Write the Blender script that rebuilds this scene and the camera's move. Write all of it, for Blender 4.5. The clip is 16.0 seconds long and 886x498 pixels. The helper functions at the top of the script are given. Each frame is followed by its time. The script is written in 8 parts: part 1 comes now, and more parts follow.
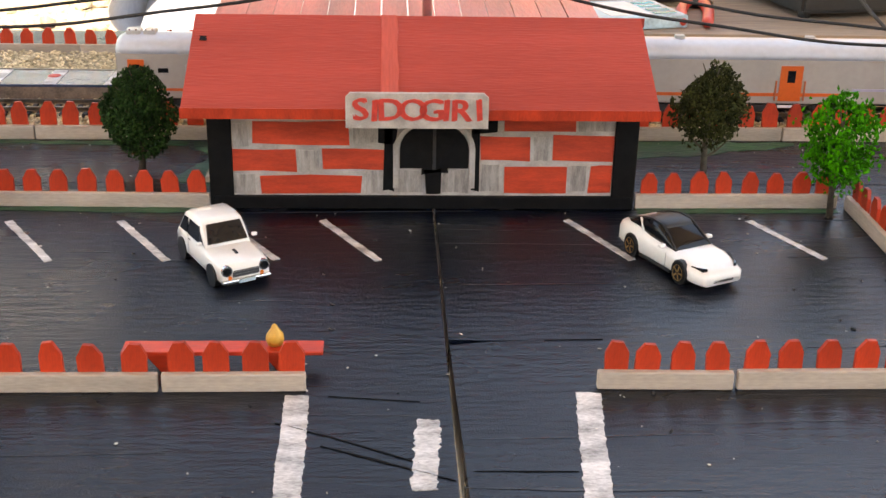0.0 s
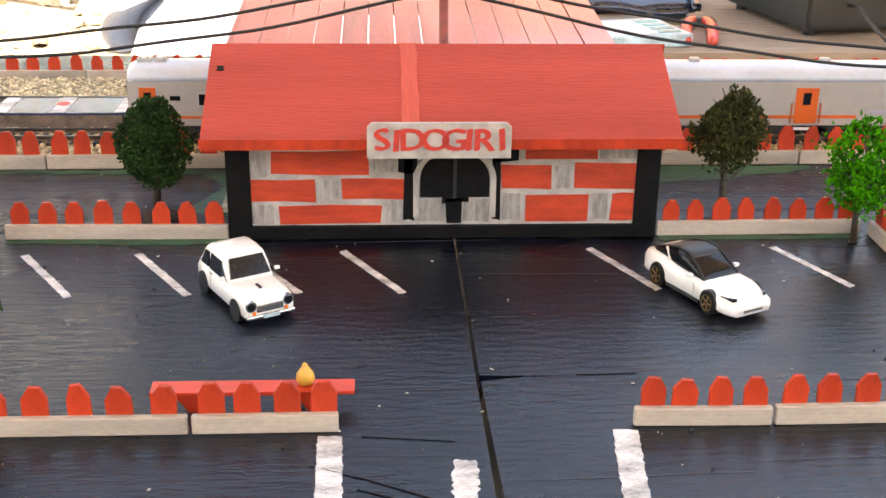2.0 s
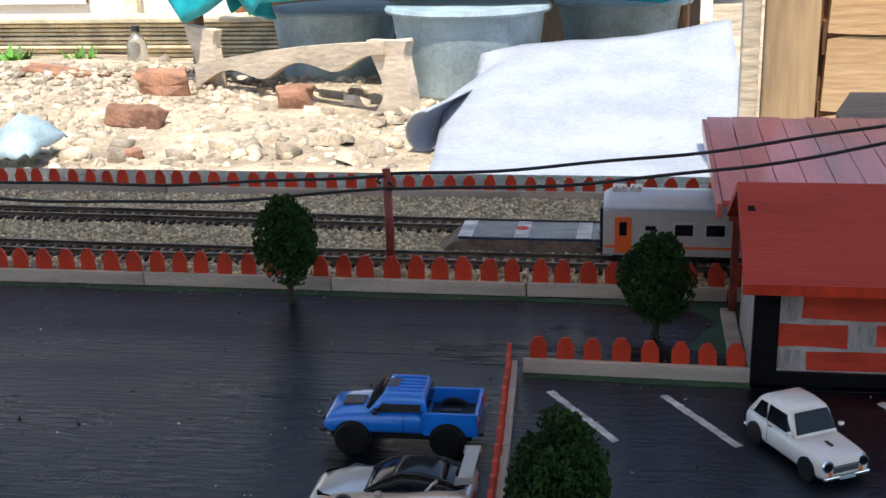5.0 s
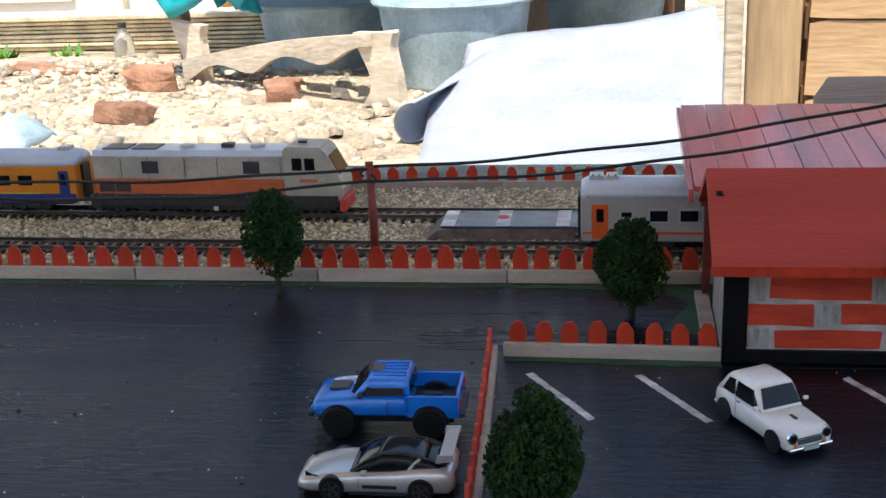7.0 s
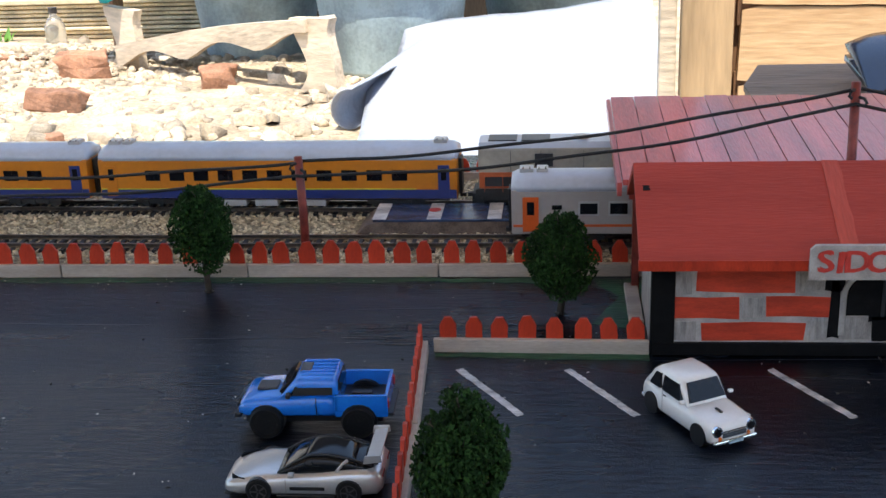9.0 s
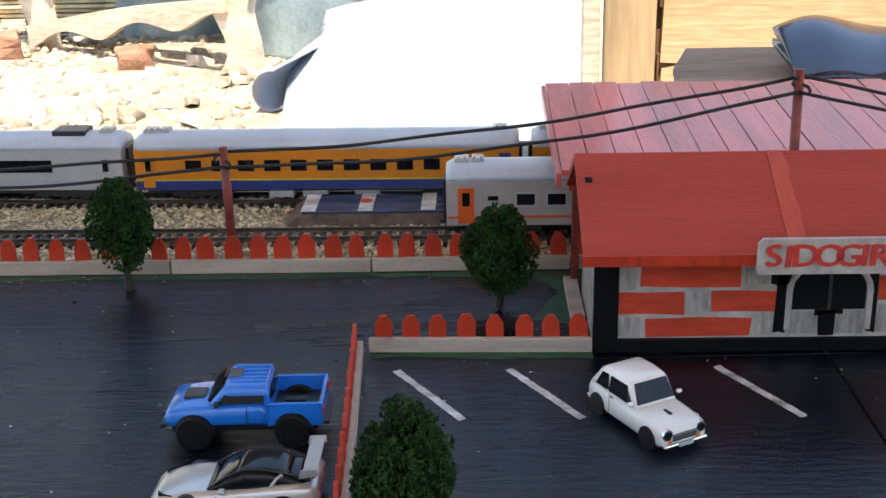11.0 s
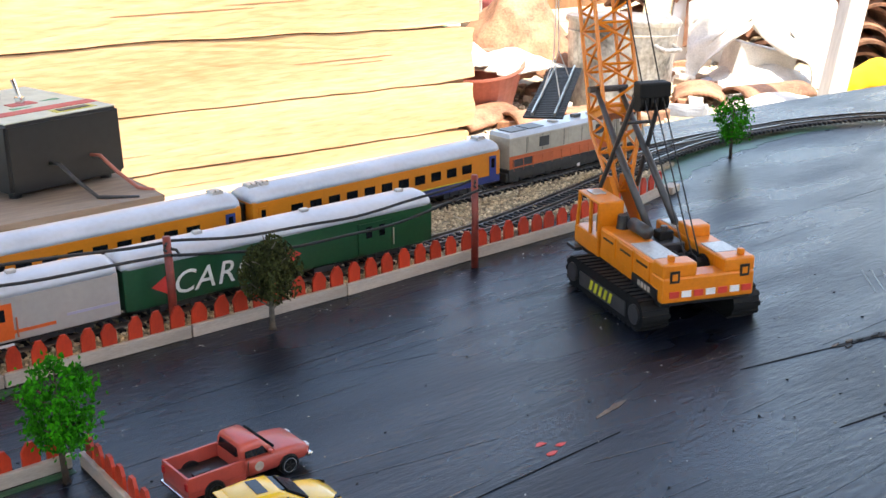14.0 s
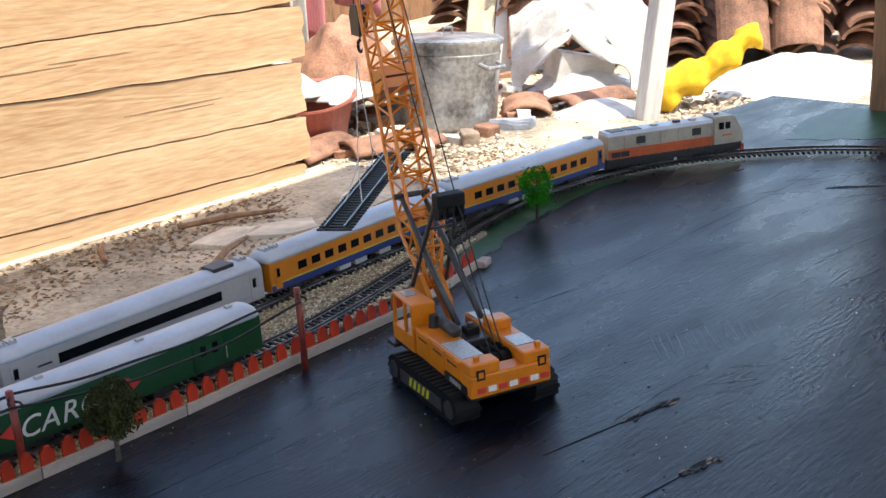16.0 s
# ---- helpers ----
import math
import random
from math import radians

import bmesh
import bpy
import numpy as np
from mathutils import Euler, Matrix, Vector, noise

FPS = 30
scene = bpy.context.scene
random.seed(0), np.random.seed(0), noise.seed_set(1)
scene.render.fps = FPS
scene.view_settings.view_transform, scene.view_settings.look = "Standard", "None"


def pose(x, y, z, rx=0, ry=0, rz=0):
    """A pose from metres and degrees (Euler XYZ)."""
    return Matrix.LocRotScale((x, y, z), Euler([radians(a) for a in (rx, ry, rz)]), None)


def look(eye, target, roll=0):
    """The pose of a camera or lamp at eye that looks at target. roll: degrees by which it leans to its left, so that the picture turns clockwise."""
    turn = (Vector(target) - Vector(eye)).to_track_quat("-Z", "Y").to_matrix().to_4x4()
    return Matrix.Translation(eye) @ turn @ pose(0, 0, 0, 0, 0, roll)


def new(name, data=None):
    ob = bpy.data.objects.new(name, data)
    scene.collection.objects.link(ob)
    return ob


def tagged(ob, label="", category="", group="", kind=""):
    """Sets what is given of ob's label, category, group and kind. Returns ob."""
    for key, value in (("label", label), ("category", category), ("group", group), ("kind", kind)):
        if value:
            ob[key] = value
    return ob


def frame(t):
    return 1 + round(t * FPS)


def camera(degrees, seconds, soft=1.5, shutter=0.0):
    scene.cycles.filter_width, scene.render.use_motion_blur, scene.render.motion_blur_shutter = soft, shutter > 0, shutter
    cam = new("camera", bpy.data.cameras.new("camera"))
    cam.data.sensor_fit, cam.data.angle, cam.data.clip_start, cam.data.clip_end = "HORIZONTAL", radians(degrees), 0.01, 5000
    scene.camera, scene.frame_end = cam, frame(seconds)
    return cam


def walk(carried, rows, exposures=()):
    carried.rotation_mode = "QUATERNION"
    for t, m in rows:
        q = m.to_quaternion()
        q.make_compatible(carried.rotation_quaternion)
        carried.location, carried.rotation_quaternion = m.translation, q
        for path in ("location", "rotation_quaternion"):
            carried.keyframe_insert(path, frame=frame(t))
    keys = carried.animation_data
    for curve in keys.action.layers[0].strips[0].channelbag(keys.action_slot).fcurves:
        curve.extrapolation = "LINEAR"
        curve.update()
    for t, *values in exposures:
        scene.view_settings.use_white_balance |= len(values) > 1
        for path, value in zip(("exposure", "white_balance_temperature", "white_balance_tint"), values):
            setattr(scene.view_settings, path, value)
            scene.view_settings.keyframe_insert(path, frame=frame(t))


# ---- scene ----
cam = camera(41.28, 16.0)
PATH = [
    (0, look((0.0929, -0.5221, 0.2072), (0.1162, -0.0616, 0.0139), 1.20)),
    (0.5, look((0.0914, -0.5135, 0.2053), (0.1174, -0.0527, 0.0128), 1.14)),
    (1, look((0.0886, -0.5124, 0.2045), (0.1163, -0.0517, 0.0121), 1.09)),
    (1.5, look((0.0865, -0.5163, 0.2053), (0.1160, -0.0560, 0.0122), 1.08)),
    (2, look((0.0785, -0.5124, 0.2122), (0.1057, -0.0500, 0.0239), 0.81)),
    (2.5, look((0.0555, -0.5042, 0.2124), (0.0757, -0.0399, 0.0279), 0.41)),
    (3, look((0.0160, -0.4990, 0.2182), (-0.0071, -0.0246, 0.0618), -0.82)),
    (3.5, look((-0.0128, -0.5020, 0.2281), (-0.0611, -0.0252, 0.0857), -0.72)),
    (4, look((-0.0316, -0.4987, 0.2302), (-0.0964, -0.0194, 0.1033), -0.76)),
    (4.5, look((-0.0427, -0.5004, 0.2296), (-0.1111, -0.0229, 0.0981), -0.96)),
    (5, look((-0.0519, -0.4997, 0.2303), (-0.1298, -0.0294, 0.0795), -1.51)),
    (5.2, look((-0.0590, -0.5001, 0.2297), (-0.1410, -0.0337, 0.0693), -1.88)),
    (7.5, look((-0.0405, -0.5225, 0.2390), (-0.1108, -0.0521, 0.0850), -2.81)),
    (8, look((-0.0402, -0.5239, 0.2412), (-0.1030, -0.0536, 0.0836), -2.71)),
    (10.3, look((-0.0348, -0.4977, 0.2395), (-0.0766, -0.0272, 0.0758), -1.83)),
    (10.5, look((-0.0348, -0.4973, 0.2420), (-0.0753, -0.0268, 0.0777), -1.84)),
    (11, look((-0.0459, -0.4885, 0.2391), (-0.0628, -0.0188, 0.0685), -1.37)),
    (11.5, look((-0.0355, -0.4603, 0.2312), (0.0054, 0.0034, 0.0487), 0.35)),
    (12, look((0.0152, -0.4497, 0.2308), (0.1489, -0.0019, 0.0529), 1.82)),
    (12.5, look((0.0540, -0.4560, 0.2549), (0.2503, -0.0332, 0.0741), 0.23)),
    (13, look((0.0956, -0.4687, 0.2667), (0.3293, -0.0626, 0.0921), -0.71)),
    (13.5, look((0.1144, -0.4804, 0.2708), (0.3737, -0.0875, 0.1024), -0.59)),
    (14, look((0.1417, -0.4839, 0.2753), (0.4389, -0.1128, 0.1203), -0.43)),
    (14.5, look((0.1579, -0.4758, 0.2888), (0.4876, -0.1231, 0.1588), -1.34)),
    (15, look((0.1498, -0.4927, 0.3015), (0.4907, -0.1479, 0.1794), -3.02)),
    (15.5, look((0.1355, -0.5280, 0.3353), (0.4732, -0.1938, 0.1795), -3.89)),
    (16, look((0.1294, -0.5403, 0.3683), (0.4720, -0.2109, 0.2129), -3.73)),
]
EXPOSURES = [
    (0, 2.75, 9800, 15), (0.5, 3.0, 9800, 15), (1.0, 3.25, 9800, 15), (1.5, 3.3, 9900, 15), (2.0, 3.15, 9800, 15), (2.5, 2.9, 9600, 15), (3.0, 2.25, 8000, 12), (3.5, 1.55, 7000, 10), (4.5, 1.3, 6700, 10), (5.2, 1.35, 6700, 10),
    (7.3, 1.55, 6800, 10), (8.2, 1.65, 6800, 10), (10.3, 1.85, 7000, 10), (11.0, 2.0, 7200, 10), (11.5, 2.4, 8000, 12), (12.0, 2.65, 8600, 13),
    (12.5, 2.78, 8400, 12), (13.0, 2.6, 8000, 12), (14.0, 2.45, 7400, 10), (14.5, 2.0, 7100, 9), (15.0, 1.55, 6700, 8), (15.5, 1.5, 6700, 8), (16.0, 1.7, 6700, 9),
]
walk(cam, PATH, EXPOSURES)

# ---- world and sun ----
SUN_ELEVATION, SUN_FROM = 67.0, 174.0     # degrees; compass bearing the sun stands at, 180 is -y
world = bpy.data.worlds.new("world")
scene.world = world
world.use_nodes = True
wn = world.node_tree
sky = wn.nodes.new("ShaderNodeTexSky")
sky.sky_type, sky.sun_disc = "NISHITA", False
sky.sun_elevation, sky.sun_rotation = radians(SUN_ELEVATION), radians(SUN_FROM)
wn.links.new(sky.outputs["Color"], wn.nodes["Background"].inputs["Color"])
wn.nodes["Background"].inputs["Strength"].default_value = 0.15
sun = new("sun", bpy.data.lights.new("sun", "SUN"))
sun.data.energy, sun.data.angle, sun.data.color = 2.6, radians(0.5), (1.0, 0.95, 0.86)
_a, _e = radians(SUN_FROM), radians(SUN_ELEVATION)
sun.matrix_world = look((math.sin(_a) * math.cos(_e) * 9, math.cos(_a) * math.cos(_e) * 9, math.sin(_e) * 9), (0, 0, 0))


# ---- materials ----
def mat(name, col, rough=0.5, metal=0.0, var=0.15, scale=60.0, bump=0.0, stretch=(1, 1, 1), fine=None,
        spec=None, col2=None, per_piece=0.0, coat=0.0, alpha=1.0, trans=0.0, rough_var=0.0, island=0.0):
    """A principled material with colour variation at two scales, and relief."""
    m = bpy.data.materials.new(name)
    m.use_nodes = True
    nt = m.node_tree
    b = nt.nodes["Principled BSDF"]
    b.inputs["Roughness"].default_value = rough
    b.inputs["Metallic"].default_value = metal
    b.inputs["Coat Weight"].default_value = coat
    b.inputs["Coat Roughness"].default_value = 0.08
    if spec is not None:
        b.inputs["Specular IOR Level"].default_value = spec
    if trans:
        b.inputs["Transmission Weight"].default_value = trans
    co = nt.nodes.new("ShaderNodeTexCoord")
    mp = nt.nodes.new("ShaderNodeMapping")
    mp.inputs["Scale"].default_value = stretch
    nt.links.new(co.outputs["Object"], mp.inputs["Vector"])
    big = nt.nodes.new("ShaderNodeTexNoise")
    big.inputs["Scale"].default_value, big.inputs["Detail"].default_value = scale, 5
    small = nt.nodes.new("ShaderNodeTexNoise")
    small.inputs["Scale"].default_value, small.inputs["Detail"].default_value = fine or scale * 9, 4
    for t in (big, small):
        nt.links.new(mp.outputs["Vector"], t.inputs["Vector"])
    mix = nt.nodes.new("ShaderNodeMix")
    mix.data_type = "RGBA"
    c2 = col2 or tuple(c * (1 - 2.2 * var) for c in col)
    c1 = tuple(min(1.0, c * (1 + var)) for c in col)
    mix.inputs["A"].default_value = (*c1, 1)
    mix.inputs["B"].default_value = (*[max(0.0, c) for c in c2], 1)
    add = nt.nodes.new("ShaderNodeMath")
    add.operation = "MULTIPLY_ADD"
    add.inputs[1].default_value = 0.5
    ramp = nt.nodes.new("ShaderNodeMapRange")
    ramp.inputs["From Min"].default_value, ramp.inputs["From Max"].default_value = 0.55, 0.95
    nt.links.new(small.outputs["Fac"], add.inputs[0])
    nt.links.new(big.outputs["Fac"], add.inputs[2])
    nt.links.new(add.outputs[0], ramp.inputs["Value"])
    nt.links.new(ramp.outputs["Result"], mix.inputs["Factor"])
    out = mix.outputs["Result"]
    if per_piece or island:
        hsv = nt.nodes.new("ShaderNodeHueSaturation")
        if per_piece:
            oi = nt.nodes.new("ShaderNodeObjectInfo")
            src, amount = oi.outputs["Random"], per_piece
        else:
            gi = nt.nodes.new("ShaderNodeNewGeometry")
            src, amount = gi.outputs["Random Per Island"], island
        mr = nt.nodes.new("ShaderNodeMapRange")
        mr.inputs["To Min"].default_value, mr.inputs["To Max"].default_value = 1 - amount, 1 + amount
        nt.links.new(src, mr.inputs["Value"])
        nt.links.new(mr.outputs["Result"], hsv.inputs["Value"])
        nt.links.new(out, hsv.inputs["Color"])
        out = hsv.outputs["Color"]
    nt.links.new(out, b.inputs["Base Color"])
    if rough_var:
        rr = nt.nodes.new("ShaderNodeMapRange")
        rr.inputs["From Min"].default_value, rr.inputs["From Max"].default_value = 0.3, 0.7
        rr.inputs["To Min"].default_value, rr.inputs["To Max"].default_value = rough - rough_var, rough + rough_var
        nt.links.new(big.outputs["Fac"], rr.inputs["Value"])
        nt.links.new(rr.outputs["Result"], b.inputs["Roughness"])
    if bump:
        bp = nt.nodes.new("ShaderNodeBump")
        bp.inputs["Strength"].default_value, bp.inputs["Distance"].default_value = min(1.0, bump), 0.6 / (fine or scale * 9)
        nt.links.new(small.outputs["Fac"], bp.inputs["Height"])
        nt.links.new(bp.outputs["Normal"], b.inputs["Normal"])
    return m


def board_paint():
    """Black brushed paint over plywood: long grain lines, patches of thin and thick paint, fine grit."""
    m = bpy.data.materials.new("black_painted_board")
    m.use_nodes = True
    nt = m.node_tree
    b = nt.nodes["Principled BSDF"]
    b.inputs["Specular IOR Level"].default_value = 0.38
    co = nt.nodes.new("ShaderNodeTexCoord")

    def field(stretch, scale, detail):
        mp = nt.nodes.new("ShaderNodeMapping")
        mp.inputs["Scale"].default_value = stretch
        nt.links.new(co.outputs["Object"], mp.inputs["Vector"])
        t = nt.nodes.new("ShaderNodeTexNoise")
        t.inputs["Scale"].default_value, t.inputs["Detail"].default_value = scale, detail
        nt.links.new(mp.outputs["Vector"], t.inputs["Vector"])
        return t.outputs["Fac"]

    def remap(src, a, b_, lo, hi):
        r = nt.nodes.new("ShaderNodeMapRange")
        for k, v in zip(("From Min", "From Max", "To Min", "To Max"), (a, b_, lo, hi)):
            r.inputs[k].default_value = v
        nt.links.new(src, r.inputs["Value"])
        return r.outputs["Result"]

    def add(x, y):
        n = nt.nodes.new("ShaderNodeMath")
        n.operation = "ADD"
        nt.links.new(x, n.inputs[0])
        nt.links.new(y, n.inputs[1])
        return n.outputs[0]
    grain, brush, worn, grit = field((0.22, 1, 1), 300, 7), field((0.3, 1, 1), 26, 9), field((0.5, 1, 1), 7, 4), field((1, 1, 1), 1100, 2)
    mix = nt.nodes.new("ShaderNodeMix")
    mix.data_type = "RGBA"
    mix.inputs["A"].default_value = (0.0012, 0.0028, 0.0068, 1)
    mix.inputs["B"].default_value = (0.006, 0.0105, 0.019, 1)
    nt.links.new(remap(add(remap(grain, 0.35, 0.7, 0, 0.5), remap(add(brush, worn), 0.75, 1.3, 0, 0.6)), 0.35, 1.0, 0, 1), mix.inputs["Factor"])
    nt.links.new(mix.outputs["Result"], b.inputs["Base Color"])
    nt.links.new(add(remap(brush, 0.35, 0.68, 0.16, 0.34), remap(worn, 0.35, 0.7, 0.0, 0.14)), b.inputs["Roughness"])
    low = nt.nodes.new("ShaderNodeBump")
    low.inputs["Strength"].default_value, low.inputs["Distance"].default_value = 0.55, 0.0006
    nt.links.new(add(remap(grain, 0.3, 0.7, 0, 0.7), remap(brush, 0.3, 0.7, 0, 0.25)), low.inputs["Height"])
    fine = nt.nodes.new("ShaderNodeBump")
    fine.inputs["Strength"].default_value, fine.inputs["Distance"].default_value = 0.5, 0.0004
    nt.links.new(grit, fine.inputs["Height"])
    nt.links.new(low.outputs["Normal"], fine.inputs["Normal"])
    nt.links.new(fine.outputs["Normal"], b.inputs["Normal"])
    return m


M = {
    "board": board_paint(),
    "board_streak": mat("worn_black_paint", (0.022, 0.023, 0.027), 0.42, var=0.3, scale=60, fine=900, bump=0.6, stretch=(0.15, 1, 1)),
    "board_gloss": mat("thick_black_paint", (0.006, 0.006, 0.008), 0.16, var=0.3, scale=60, fine=500, bump=0.7, stretch=(0.2, 1, 1)),
    "board_side": mat("raw_board_edge", (0.25, 0.17, 0.1), 0.8, scale=30, bump=0.4),
    "green_paint": mat("green_painted_board", (0.012, 0.075, 0.028), 0.4, var=0.3, scale=50, bump=0.4, stretch=(0.3, 1, 1)),
    "line": mat("white_line_paint", (0.58, 0.57, 0.56), 0.55, var=0.3, scale=120, fine=1500, bump=0.5, stretch=(0.4, 1, 1)),
    "roof": mat("red_painted_wood", (0.37, 0.047, 0.03), 0.56, spec=0.2, var=0.09, scale=40, fine=900, bump=0.55, stretch=(0.12, 1, 1), rough_var=0.1),
    "roof_light": mat("bright_red_paint", (0.46, 0.065, 0.038), 0.45, spec=0.35, var=0.14, scale=60, fine=900, bump=0.4, stretch=(1, 0.12, 0.12)),
    "plank_roof": mat("red_painted_planks", (0.56, 0.09, 0.07), 0.34, coat=0.35, var=0.15, scale=60, fine=900, bump=0.55, stretch=(1, 0.1, 1), per_piece=0.14),
    "picket": mat("orange_red_paint", (0.46, 0.036, 0.011), 0.5, spec=0.35, var=0.16, scale=150, fine=1400, bump=0.45, stretch=(1, 1, 0.3), per_piece=0.16),
    "strip": mat("cream_painted_wood", (0.42, 0.345, 0.28), 0.6, var=0.14, scale=70, fine=1200, bump=0.45, stretch=(0.2, 1, 1), per_piece=0.06),
    "mortar": mat("grey_painted_wall", (0.4, 0.355, 0.315), 0.6, var=0.14, scale=100, bump=0.35),
    "grey_brick": mat("grey_painted_block", (0.32, 0.285, 0.255), 0.6, var=0.2, scale=150, bump=0.4, stretch=(3, 1, 0.5), per_piece=0.1),
    "brick": mat("red_painted_brick", (0.52, 0.048, 0.018), 0.55, spec=0.35, var=0.14, scale=150, bump=0.45, stretch=(0.4, 1, 2), per_piece=0.08),
    "black": mat("black_paint", (0.004, 0.0035, 0.0035), 0.65, spec=0.15, var=0.3, scale=200, bump=0.4),
    "sign": mat("pale_sign_board", (0.4, 0.355, 0.31), 0.6, var=0.14, scale=150, bump=0.4),
    "letter": mat("red_letter_paint", (0.55, 0.045, 0.03), 0.5, var=0.1, scale=300),
    "ballast": mat("pale_ballast_stone", (0.6, 0.5, 0.33), 0.85, var=0.2, scale=300, island=0.42),
    "ballast_bed": mat("ballast_glue_bed", (0.3, 0.25, 0.17), 0.9, var=0.3, scale=300, bump=0.8),
    "sleeper": mat("black_sleeper", (0.016, 0.014, 0.013), 0.6, var=0.2, scale=300),
    "rail": mat("dark_nickel_rail", (0.2, 0.18, 0.16), 0.3, metal=0.9, var=0.2, scale=60),
    "pole": mat("dark_red_pole_paint", (0.21, 0.028, 0.016), 0.5, var=0.2, scale=150, bump=0.35),
    "wire": mat("black_twisted_cord", (0.014, 0.013, 0.013), 0.75, var=0.3, scale=900, bump=0.6),
    "leaf_dark": mat("dark_green_leaves", (0.019, 0.05, 0.011), 0.8, spec=0.12, var=0.3, scale=100, island=0.55),
    "leaf_mid": mat("olive_green_leaves", (0.046, 0.052, 0.015), 0.8, spec=0.12, var=0.3, scale=100, island=0.55),
    "leaf_light": mat("bright_green_leaves", (0.018, 0.19, 0.003), 0.8, spec=0.1, var=0.25, scale=100, island=0.5),
    "bark": mat("brown_trunk", (0.06, 0.042, 0.028), 0.8, var=0.25, scale=300, bump=0.6),
    "bark_wire": mat("grey_twig", (0.12, 0.1, 0.075), 0.8, var=0.25, scale=300, bump=0.5),
    "white_car": mat("white_car_enamel", (0.74, 0.72, 0.68), 0.25, var=0.03, scale=60, coat=0.6),
    "silver_car": mat("silver_car_enamel", (0.5, 0.49, 0.47), 0.28, metal=0.55, var=0.05, scale=60, coat=0.5),
    "blue_car": mat("blue_car_enamel", (0.005, 0.16, 0.6), 0.25, var=0.06, scale=60, coat=0.6),
    "red_car": mat("matt_red_enamel", (0.42, 0.062, 0.042), 0.4, var=0.08, scale=60, coat=0.2),
    "yellow_car": mat("yellow_car_enamel", (0.68, 0.42, 0.012), 0.25, var=0.05, scale=60, coat=0.6),
    "glass": mat("dark_tinted_glass", (0.006, 0.007, 0.009), 0.1, var=0.1, scale=60, spec=0.25),
    "black_plastic": mat("black_plastic", (0.007, 0.007, 0.0075), 0.45, var=0.2, scale=120, bump=0.15),
    "tyre": mat("black_tyre", (0.005, 0.005, 0.005), 0.65, spec=0.25, var=0.2, scale=300, bump=0.3),
    "chrome": mat("chrome", (0.7, 0.69, 0.67), 0.15, metal=1.0, var=0.06, scale=100),
    "gold": mat("bronze_rim", (0.55, 0.33, 0.13), 0.3, metal=0.9, var=0.1, scale=100),
    "lamp": mat("headlamp_lens", (0.55, 0.56, 0.58), 0.12, var=0.08, scale=200),
    "amber": mat("amber_lens", (0.7, 0.16, 0.02), 0.2, var=0.08, scale=200),
    "tail": mat("red_lens", (0.4, 0.02, 0.02), 0.2, var=0.08, scale=200),
    "coach_white": mat("cream_coach_paint", (0.36, 0.325, 0.295), 0.38, var=0.05, scale=30, coat=0.15),
    "coach_grey": mat("silver_grey_coach_paint", (0.4, 0.39, 0.37), 0.35, var=0.05, scale=30, coat=0.15),
    "coach_roof": mat("pale_grey_coach_roof", (0.46, 0.49, 0.54), 0.32, var=0.06, scale=30, coat=0.2),
    "coach_orange": mat("orange_coach_paint", (0.58, 0.19, 0.012), 0.35, var=0.06, scale=30, coat=0.2),
    "coach_blue": mat("deep_blue_coach_paint", (0.018, 0.035, 0.16), 0.35, var=0.08, scale=30, coat=0.2),
    "coach_green": mat("dark_green_coach_paint", (0.006, 0.06, 0.022), 0.35, var=0.12, scale=30, coat=0.2),
    "door_orange": mat("orange_door_paint", (0.62, 0.1, 0.015), 0.4, var=0.06, scale=60),
    "stripe_purple": mat("mauve_stripe", (0.33, 0.3, 0.42), 0.4, var=0.06, scale=60),
    "loco_cream": mat("cream_locomotive_paint", (0.37, 0.33, 0.26), 0.42, var=0.1, scale=40, coat=0.1),
    "loco_orange": mat("red_orange_locomotive_band", (0.5, 0.11, 0.035), 0.42, var=0.1, scale=40),
    "underframe": mat("dark_underframe", (0.02, 0.019, 0.018), 0.6, var=0.25, scale=200, bump=0.3),
    "white_paint": mat("white_marking", (0.7, 0.69, 0.67), 0.45, var=0.06, scale=100),
    "red_paint": mat("red_marking", (0.55, 0.04, 0.03), 0.45, var=0.1, scale=100),
    "platform_top": mat("blue_grey_platform_paint", (0.04, 0.065, 0.13), 0.22, spec=0.5, var=0.25, scale=90, bump=0.4, stretch=(0.3, 1, 1)),
    "platform_side": mat("raw_brown_platform_side", (0.17, 0.12, 0.09), 0.75, var=0.25, scale=120, bump=0.5),
    "crane": mat("orange_yellow_crane_plastic", (0.62, 0.175, 0.005), 0.38, var=0.08, scale=60, coat=0.15),
    "crane_glass": mat("clear_cab_window", (0.3, 0.28, 0.26), 0.1, var=0.05, scale=60),
    "steel": mat("dark_grey_plastic", (0.035, 0.033, 0.034), 0.4, var=0.15, scale=150),
    "tread": mat("silver_tread_plate", (0.5, 0.49, 0.47), 0.4, metal=0.5, var=0.2, scale=900, bump=0.6),
    "hazard": mat("yellow_hazard_mark", (0.55, 0.5, 0.03), 0.45, var=0.1, scale=150),
    "thread": mat("pale_thread", (0.6, 0.56, 0.5), 0.8, var=0.1, scale=300),
    "bench": mat("bench_red_paint", (0.6, 0.05, 0.02), 0.4, var=0.12, scale=120, bump=0.3, stretch=(0.2, 1, 1)),
    "figure": mat("yellow_figure_paint", (0.62, 0.33, 0.05), 0.5, var=0.12, scale=300),
    "crumb": mat("pale_crumbs", (0.45, 0.42, 0.37), 0.8, var=0.2, scale=300, island=0.5),
    "dark_crumb": mat("dark_bits", (0.012, 0.012, 0.013), 0.7, var=0.2, scale=300),
    # yard
